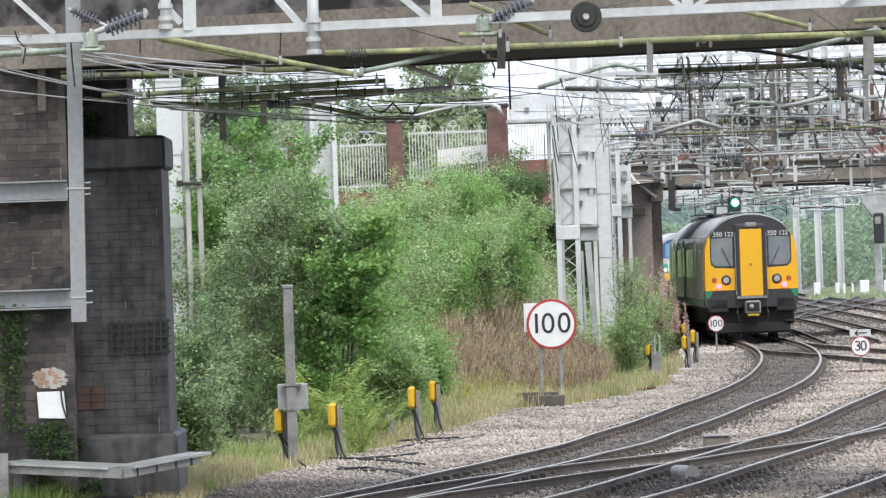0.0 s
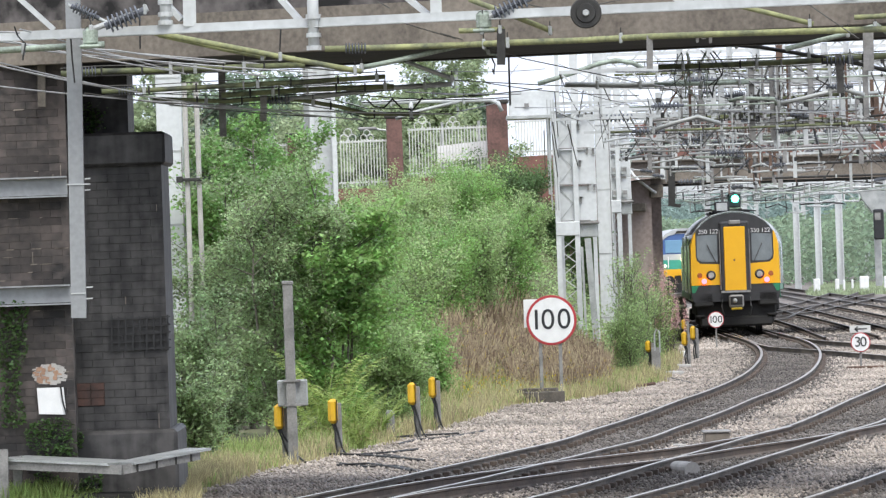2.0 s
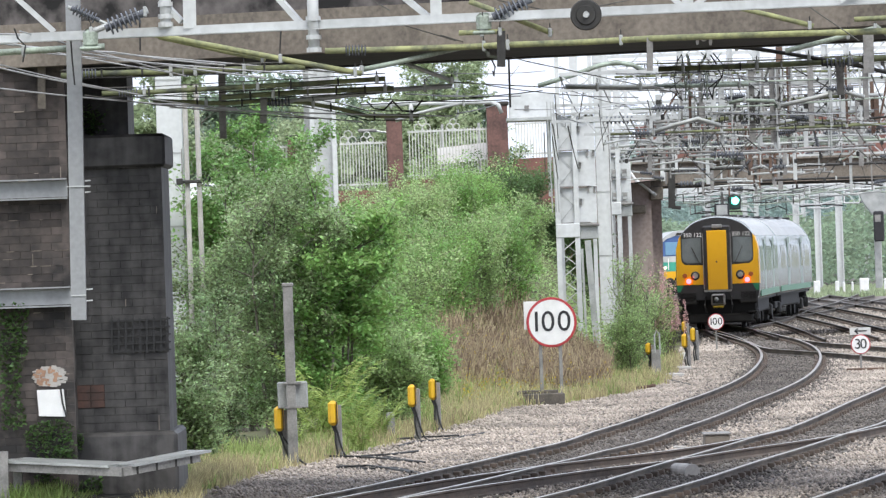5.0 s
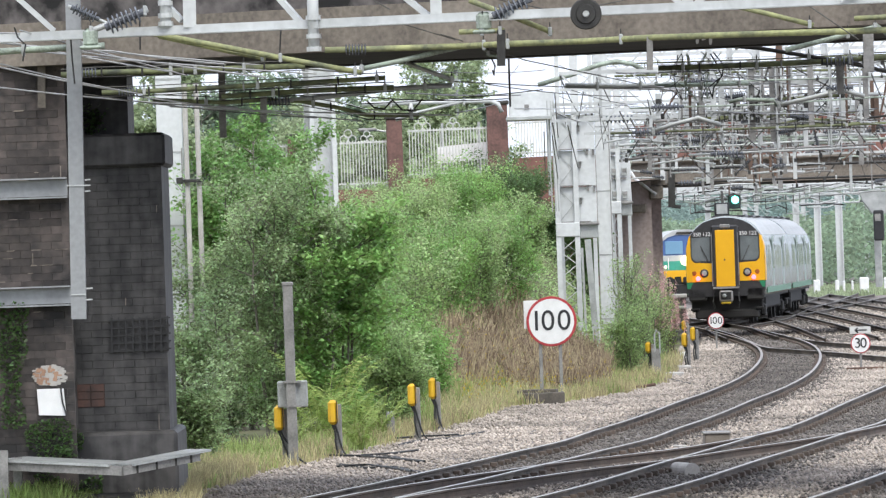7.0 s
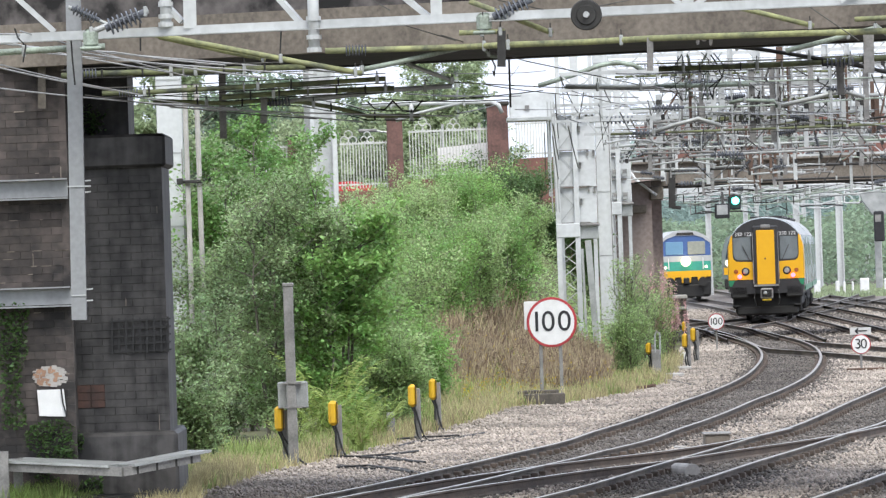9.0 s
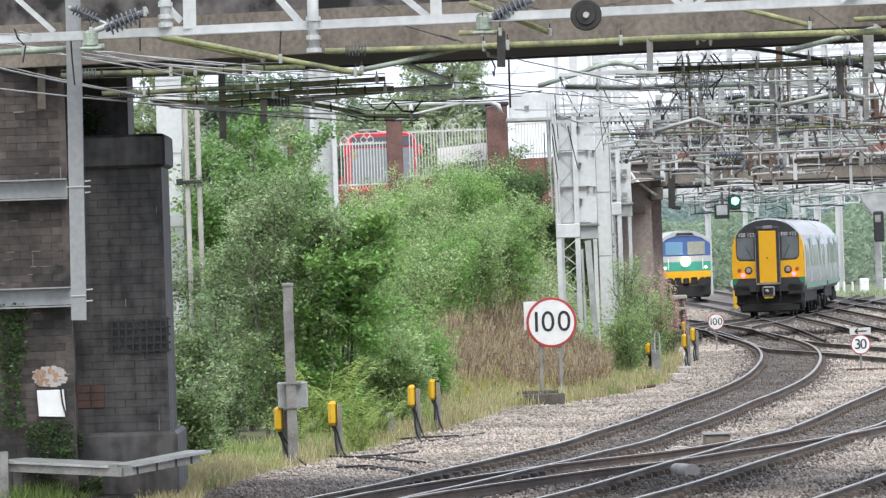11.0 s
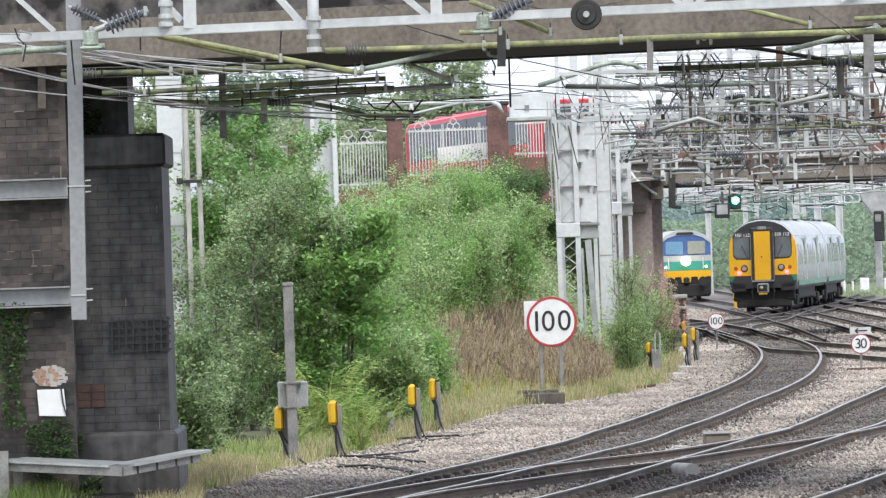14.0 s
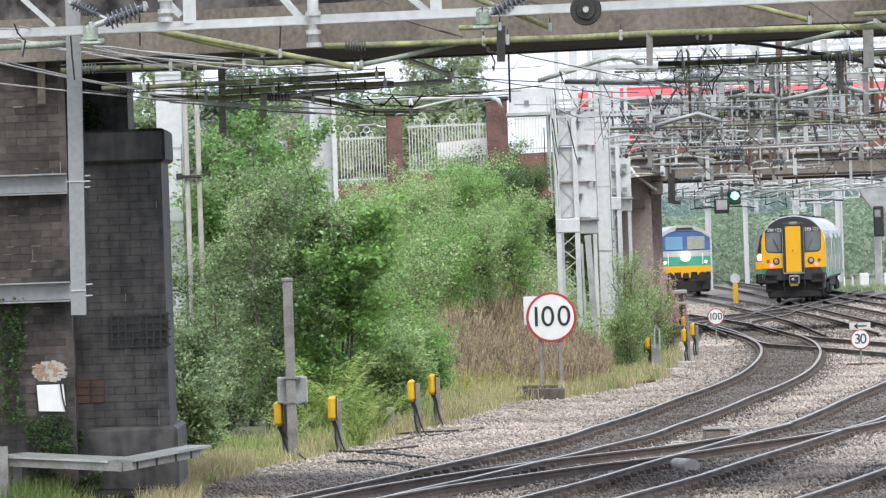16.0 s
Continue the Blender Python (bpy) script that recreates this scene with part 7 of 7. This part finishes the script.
part("lid", Shape().box((0, 0.15, 1.25), (0.62, 0.6, 0.14), bev=0.03), M_PALECONC, t)
part("shelf", Shape().box((0, 0.0, 0.86), (0.6, 0.4, 0.1), bev=0.02), M_PALECONC, t)
part("leg", Shape().box((-0.22, 0.2, 0.15), (0.08, 0.3, 0.4)), M_WOOD, t)
part("leg", Shape().box((0.22, 0.2, 0.15), (0.08, 0.3, 0.4)), M_WOOD, t)
# old timbers at the foot of the sign
q = (1.914, 148.411, -0.465)
for k, (dx, dy, dz, tn) in enumerate(((-0.02, 0.25, 0.16, -12), (0.1, 0.0, 0.1, 14))):
    lone("old_sleeper", Shape().box((q[0] + dx, q[1] + dy * 3, q[2] + dz + 0.03), (0.85, 0.26, 0.25), tn, 0.02), M_WOOD, "short length of old dark timber sleeper", "timber", "old timbers under the sign")
q = (4.397, 158.355, -0.408)
lone("rusty_pipe", Shape().tube([(q[0] - 0.22, q[1], q[2] + 0.04), (q[0] + 0.02, q[1], q[2] + 0.07), (q[0] + 0.26, q[1], q[2] + 0.1)], 0.035, 8), M_RUST, "orange rusty pipe lying on the ballast edge", "pipe")
q = (4.471, 118.415, -0.468)
t = thing("point_machine_box", "weathered ochre box between the rails", "trackside box", (q[0], q[1], bed(q[1])))
part("box", Shape().box((0, 0, 0.13), (0.42, 0.9, 0.24), bev=0.02), M_CONC, t)
part("lid", Shape().box((0, 0, 0.26), (0.46, 0.96, 0.03), bev=0.01), M_POST, t)
q = (3.606, 106.887, -0.704)
lone("concrete_pipe", Shape().lathe((q[0] - 0.16, q[1] + 1.0, q[2] + 0.06), (q[0] + 0.05, q[1], q[2] + 0.06), [(0, 0.09), (0.02, 0.115), (1, 0.12), (1, 0.09)], 18), M_PALECONC, "pale concrete pipe half sunk in ballast", "pipe")
for x, y, w, m in ((1.266, 105.886, 0.12, M_PALECONC), (3.861, 118.754, 0.14, M_PALECONC), (-3.182, 115.824, 0.13, M_WHITE), (6.487, 120.347, 0.3, M_PALECONC), (5.794, 123.583, 0.22, M_SIGNRED), (1.586, 111.211, 0.08, M_RUST)):
    lone("litter_scrap", Shape().box((x, y, bed(y) + 0.03), (w, w * 2.2, 0.06), 20, 0.015), m, "small pale scrap lying between the rails", "scrap", "scraps between the rails")
for s in ([(-0.91, 124.685, -0.602), (-0.567, 126.79, -0.59), (-0.06, 127.505, -0.586), (0.674, 130.632, -0.568)], [(-1.832, 116.062, -0.651), (-1.346, 114.048, -0.663), (-0.889, 113.857, -0.664), (-0.335, 109.901, -0.687)], [(-1.596, 119.593, -0.631), (-1.018, 119.008, -0.635), (-0.531, 115.827, -0.653)], [(5.086, 168.275, -0.351), (5.415, 162.166, -0.386), (5.589, 159.775, -0.4)]):
    lone("ground_cable", Shape().tube([(p[0], p[1], p[2] + 0.03) for p in curve_through(s, 0.3)], 0.02, 5), M_CABLE, "black cable lying on the ballast", "cable", "cables on the ballast")
# white markers far off by the yard
for x, yb, hgt, w in ((1443, 512, 0.6, 0.35), (1479, 515, 0.55, 0.22), (1527, 522, 0.65, 0.5), (1491, 505, 0.5, 0.14), (1506, 503, 0.5, 0.12), (1565, 500, 0.6, 0.2)):
    lone("white_marker", Shape().box(((x - 784) * 380 / 12500, 380, hgt / 2 + 0.0 - 0.17), (w, 0.2, hgt + 0.6), bev=0.05), M_WHITE, "white marker post in the far grass", "marker", "far white markers")
q = (13.594, 330, 0.505)
t = thing("ground_signal", "small dull ochre ground signal with a round head", "signal", (q[0], 330, -0.17))
part("case", Shape().box((0, 0, 0.45), (0.24, 0.24, 0.9), bev=0.03), M_YELLOW, t, "yellow post")
part("head", Shape().lathe((0, 0, 1.15), (0, -0.1, 1.15), [(0, 0.24), (1, 0.22)], 16), M_RAILPAINT, t)

# ---- fittings on the brickwork ----
for z0, z1 in ((3.76, 4.032), (2.233, 2.496)):
    t = thing("steel_waling", "grey stained steel channel across the brickwork", "steel channel", (0, 0, 0), group="steel channels on the abutment")
    x0, x1 = -6.6, -5.296
    part("web", Shape().box(((x0 + x1) / 2, 100.2, (z0 + z1) / 2), (x1 - x0, 0.06, z1 - z0 - 0.04)), M_POSTGREY, t)
    for z in (z0, z1):
        part("flange", Shape().box(((x0 + x1) / 2, 100.12, z), (x1 - x0, 0.2, 0.022)), M_POSTGREY, t)
t = lone("wall_notice", Shape().add([(-0.19, 0, -0.18), (0.2, 0, -0.2), (0.17, 0, 0.19), (-0.21, 0, 0.19), (-0.19, 0.02, -0.18), (0.2, 0.02, -0.2), (0.17, 0.02, 0.19), (-0.21, 0.02, 0.19)], [(0, 1, 2, 3), (7, 6, 5, 4), (0, 4, 5, 1), (1, 5, 6, 2), (2, 6, 7, 3), (3, 7, 4, 0)]), M_WHITE, "blank white plate screwed to the brickwork", "plate")
t.location = (-5.622, 100.24, 0.86)
part("cable", Shape().tube([(0.13, -0.02, 0.2), (0.15, -0.02, 0.0), (0.2, -0.02, -0.2)], 0.012, 5), M_CABLE, t)
lone("wall_pipe", Shape().beam((-5.572, 100.15, 6.737), (-5.615, 100.15, 5.038), 0.11, 0.08), M_WOOD, "old brown conduit on the brick abutment", "pipe")
flake = random.Random(21)
sh = Shape()
for k in range(150):
    a, r = flake.uniform(0, 6.28), flake.uniform(0, 1) ** 0.6
    x, z, u, v = -5.648 + 0.24 * r * math.cos(a), 1.236 + 0.14 * r * math.sin(a), flake.uniform(0.015, 0.06), flake.uniform(0.01, 0.03)
    y = 100.284 - flake.uniform(0, 0.004)
    sh.add([(x - u, y, z - v * 0.8), (x + u * 0.8, y, z - v), (x + u, y, z + v * 0.7), (x - u * 0.7, y, z + v)], [(0, 1, 2, 3)])
tagged(lone("whitewash_flakes", sh, M_PALECONC, "flaking whitewash remaining on dark bricks", "paint patch", kind="stuff"))
rust = Shape()
for k in range(34):
    a, r = flake.uniform(0, 6.28), flake.uniform(0.3, 1)
    x, z, u, v = -5.66 + 0.24 * r * math.cos(a), 1.25 + 0.13 * r * math.sin(a), flake.uniform(0.012, 0.035), flake.uniform(0.01, 0.035)
    y = 100.278 - k * 0.0004
    rust.add([(x - u, y, z - v * 0.8), (x + u * 0.8, y, z - v), (x + u, y, z + v * 0.7), (x - u * 0.7, y, z + v)], [(0, 1, 2, 3)])
lone("rust_flakes", rust, M_RUSTWASH, "rusty brown stains over flaking whitewash", "stain", kind="stuff")
t = thing("wire_grille", "black wire grille fixed to the pier", "grille")
for k in range(9):
    x = -4.774 + k * 0.1
    part("bar", Shape().beam((x, 100.84, 1.517), (x + 0.01, 100.84, 2.025), 0.026), M_CABLE, t)
for k in range(5):
    z = 1.541 + k * 0.11
    part("bar", Shape().beam((-4.806, 100.85, z), (-3.927, 100.85, z + 0.015), 0.022), M_CABLE, t)
t = thing("brick_repair", "patch of rust-red bricks in the black pier", "brick patch")
for k in range(6):
    part("brick", Shape().box((-5.2 + (k % 2) * 0.2, 100.885, 0.81 + (k // 2) * 0.11), (0.196, 0.03, 0.106), bev=0.006), M_OLDRED, t)
# wooden ledge round the pier's foot
t = thing("walkway_ledge", "grey timber ledge on posts round the pier", "ledge")
A, B, C = (-6.195, 99.2, 0.076), (-4.584, 98.6, -0.034), (-3.54, 99.6, 0.107)
for p, q, deep in ((A, B, 1.1), (B, C, 0.5)):
    p, q = Vector(p), Vector(q)
    part("face_board", Shape().beam(p - Vector((0, 0, 0.07)), q - Vector((0, 0, 0.07)), 0.05, 0.13), M_POST, t)
    part("deck_board", Shape().beam(p + Vector((0, deep * 0.47, 0.01)), q + Vector((0, deep * 0.47, 0.01)), deep, 0.035), M_GALV2, t)
for p in ((-6.267, 99.1, -0.323), (-6.102, 99.6, -0.441)):
    part("post", Shape().box((p[0], p[1], p[2] + 0.1), (0.13, 0.12, 0.9)), M_POST, t)
for u in (0.2, 0.45, 0.7, 0.9):
    c = Vector(B) + (Vector(C) - Vector(B)) * u
    part("bracket", Shape().box((c.x, c.y - 0.04, c.z - 0.08), (0.03, 0.03, 0.12)), M_DARKSTEEL, t)
lone("base_slab", Shape().box((-4.887, 99.6, -0.508), (1.3, 0.9, 0.12), bev=0.03), M_DARKCONC, "dark mossy slab at the pier's foot", "slab")
lamp = thing("street_lamp", "flat grey street lamp head on a thin arm", "street lamp")
part("arm", Shape().tube([(-1.62, 262, 7.064), (-1.652, 262, 7.359), (-2.444, 262, 7.491)], 0.04, 6), M_GALV2, lamp)
part("head", Shape().box((-2.653, 262, 7.498), (0.7, 0.3, 0.12), bev=0.04), M_POST, lamp)
part("pole", Shape().tube([(-1.62, 262, 7.064), (-1.761, 262, 2)], 0.06, 8), M_GALV2, lamp)
lone("far_lamp_pole", Shape().tube([(0.798, 300, 10.767), (0.775, 300, 7.358)], 0.1, 8), M_GALV2, "tall pale pole behind the fence", "pole")

# grey stub post and slack cables on the ballast shoulder
q = (-1.092, 131.941, -0.56)
t = lone("stub_post", Shape().box((q[0], q[1], q[2] + 0.2), (0.15, 0.13, 0.46), 4, 0.012), M_GALV2, "short grey steel stub post in the grass", "post")
for pts in ([(-2.543, 124.005), (-2.083, 120.086), (-1.496, 119.216), (-0.911, 117.267), (-0.419, 115.454)], [(-1.847, 114.532), (-1.354, 114.819), (-0.975, 113.186), (-0.622, 111.129)], [(-0.981, 127.871), (-0.574, 128.713), (-0.162, 128.584), (0.168, 128.871)], [(-1.5, 119.495), (-1.024, 119.848), (-0.548, 121.061)]):
    lone("ground_cable", Shape().tube([(p[0], p[1], bed(p[1]) + 0.05) for p in pts], 0.02, 6), M_CABLE, "slack black cable lying on the ballast", "cable", "cables on the ballast")


# ---- brickwork, piece by piece ----
BRICK = Shape().box((0, 0, 0), (0.2972, 0.05, 0.107), bev=0.003).mesh("brick")
BRICK.materials.append(M_ENGBRICK)
SOOTBRICK = BRICK.copy()
SOOTBRICK.materials.clear()
SOOTBRICK.materials.append(M_SOOT)


def brickwork(owner, x0, x1, y, z0, z1, full, material):
    """Courses of large bricks before a wall's face; the 300 in the middle are pieces of their own."""
    rng = random.Random(3)
    rest, made = Shape(), 0
    zs = [z0 + 0.11 * k for k in range(int((z1 - z0) / 0.11) + 1)]
    for z in sorted(zs, key=lambda a: abs(a - 1.9)):
        x = x0 + (0.15 if round((z - z0) / 0.11) % 2 else 0.0)
        if x > x0:
            rest.box((x0 + 0.073, y, z), (0.146, 0.05, 0.1055))
        while x + 0.1 <= x1:
            p = (x + 0.15, y + rng.uniform(-0.006, 0.004), z)
            if x + 0.3 > x1 + 0.01:
                rest.box((x + (x1 - x) / 2, p[1], z), (max(0.05, x1 - x - 0.005), 0.05, 0.1055))
            elif made < 300:
                o = part("brick", full, None, owner)
                o.location = p
                made += 1
            else:
                rest.box(p, (0.2972, 0.05, 0.107))
            x += 0.3
    if rest.v:
        tagged(part("upper_bricks", rest, material, owner), kind="stuff")


ab = [o for o in bridge.children if o.name.startswith("abutment")][0]
pr = [o for o in bridge.children if o.name == "pier" or o.name.startswith("pier.")][0]
brickwork(ab, -6.45, -5.293, 100.318, -1.1, 7.2, BRICK, M_ENGBRICK)
brickwork(pr, -5.508, -3.984, 100.918, -0.95, 4.1, SOOTBRICK, M_SOOT)


fleck = random.Random(31)
sh = Shape()
for k in range(44):
    on_pier = k % 9 == 0
    c = fleck.randint(6, 70)
    x = fleck.uniform(-5.2, -4.05) if on_pier else fleck.uniform(-6.35, -5.35)
    y, z = (100.884, -0.95 + c * 0.11 + 0.055) if on_pier else (100.284, -1.1 + c * 0.11 + 0.055)
    if on_pier and z > 4.0:
        continue
    if fleck.random() < 0.6:
        u, v = fleck.uniform(0.02, 0.09), fleck.uniform(0.004, 0.009)
    else:
        u, v = fleck.uniform(0.004, 0.008), fleck.uniform(0.03, 0.11)
        z += v
    j = fleck.uniform(-0.4, 0.4)
    sh.add([(x - u, y, z - v), (x + u * 0.7, y, z - v * (1 + j)), (x + u, y, z + v), (x - u * 0.8, y, z + v * (1 - j))], [(0, 1, 2, 3)])
lone("lime_flecks", sh, M_CONC, "pale lime flecks in the joints of sooty brickwork", "stain", kind="stuff")


# ---- what moves ----
# seconds; depth of the train's rear; its sideways place; that of the first and of the second coupling behind it
REAR = [(0, 209, 9.09, 8.95, 9.4),
        (1.5, 216, 9.02, 9.25, 10.6),
        (3.5, 227, 9.043, 10.1, 12.55),
        (5, 235, 9.11, 10.75, 13.0),
        (6.5, 243, 9.44, 11.39, 13.41),
        (7, 246, 9.82, 11.73, 13.56),
        (8, 251, 10.762, 12.38, 13.83),
        (9, 257, 11.718, 13.05, 14.32),
        (10.2, 264, 12.079, 13.80, 15.34),
        (11.5, 272, 12.48, 14.58, 16.32),
        (13, 281, 12.52, 15.0, 17.05),
        (14.5, 291, 13.31, 15.5, 17.45),
        (15.3, 298, 14.159, 15.95, 17.85),
        (16, 305, 15.12, 16.52, 18.16)]


def glide(table, t):
    """Each column of the table at the time t, on a smooth line."""
    ts = [r[0] for r in table]
    i = max(0, min(len(ts) - 2, sum(1 for a in ts if a <= t) - 1))
    u = (t - ts[i]) / (ts[i + 1] - ts[i])
    out = []
    for c in range(1, len(table[0])):
        v = [r[c] for r in table]
        k = [(v[min(j + 1, len(v) - 1)] - v[max(j - 1, 0)]) / (ts[min(j + 1, len(v) - 1)] - ts[max(j - 1, 0)]) for j in (i, i + 1)]
        h = ts[i + 1] - ts[i]
        out.append((2 * u ** 3 - 3 * u ** 2 + 1) * v[i] + (u ** 3 - 2 * u ** 2 + u) * h * k[0] + (3 * u ** 2 - 2 * u ** 3) * v[i + 1] + (u ** 3 - u ** 2) * h * k[1])
    return out


def motions():
    for i, c in enumerate(COACHES):
        rows = []
        for k in range(33):
            y, *x = glide(REAR, k / 2)
            step = CAR_L + 0.5
            x += [x[2] + (x[2] / (y + 41)) * step * j for j in (1, 2, 3)]
            turn = -math.atan2(x[i + 1] - x[i], step)
            rows.append((k / 2, pose(x[i], y + i * step, 0, 0, 0, math.degrees(turn))))
        walk(c, rows)
    # the bus comes down a side road, climbs, and swings on to the bridge
    walk(BUS, [(t, pose(x, y, z, 0, pitch, turn)) for t, x, y, z, pitch, turn in (
        (0, -24, 294, 3.85, 0, -60), (9.2, -14.5, 276, 3.86, -1, -58), (10.5, -5, 256, 4.0, -3.4, -74), (11.3, -1.85, 250, 4.0, -3.8, -86), (11.7, -1.55, 248, 4.05, -3.8, -84), (12, -1.38, 246, 4.1, -3.8, -81), (12.5, -0.74, 243, 4.28, -3.6, -79),
        (13, -0.1, 240, 4.4, -3.3, -74), (13.4, 0.8, 237, 4.5, -3, -70.5), (13.8, 1.75, 234.5, 4.6, -2.8, -67), (14.3, 3.1, 231.5, 4.68, -2.4, -57),
        (14.6, 4.4, 230, 4.72, -2, -46), (15, 6.0, 228.5, 4.76, -1.6, -30), (15.4, 7.4, 227.5, 4.8, -1, -15), (15.7, 8.4, 227, 4.82, -0.5, -6), (16, 9.6, 227, 4.85, 0, 0))])
    walk(WHITE_CAR, [(t, pose(x, 223, road_z(x) - 0.06, 0, 1.5, 180)) for t, x in ((0, 10.989), (2, 3.586), (2.5, 1.499), (3, -0.821), (3.5, -3.193), (4, -5.12), (5, -8.635), (16, -46.099))])
    walk(SILVER_CAR, [(t, pose(x, 223, road_z(x) - 0.06, 0, 1.5, 180)) for t, x in ((0, 60), (9.5, 34), (11, 4.745), (11.5, 2.872), (12, 0.821), (12.5, -1.677), (13, -3.907), (13.5, -6.137), (16, -17.555))])
    walk(RED_CAR, [(t, pose(x, 250, road_z(x), 0, -1.5, 0)) for t, x in ((0, -44), (7.5, -11.7), (8.5, -5.48), (9, -2.88), (9.5, 0.12), (10.2, 3.6), (10.6, 4.9), (16, 5.0))])
    walk(EXPRESS, [(t, pose(b * y, y, 0, 0, 0, -5)) for t, b, y in ((0, 0.0425, 404), (8, 0.0425, 396), (9, 0.0428, 394), (9.8, 0.0436, 393), (11.5, 0.0444, 391), (13, 0.0444, 389), (14.5, 0.0456, 386), (15.3, 0.0465, 385), (16, 0.04744, 384))])


motions()
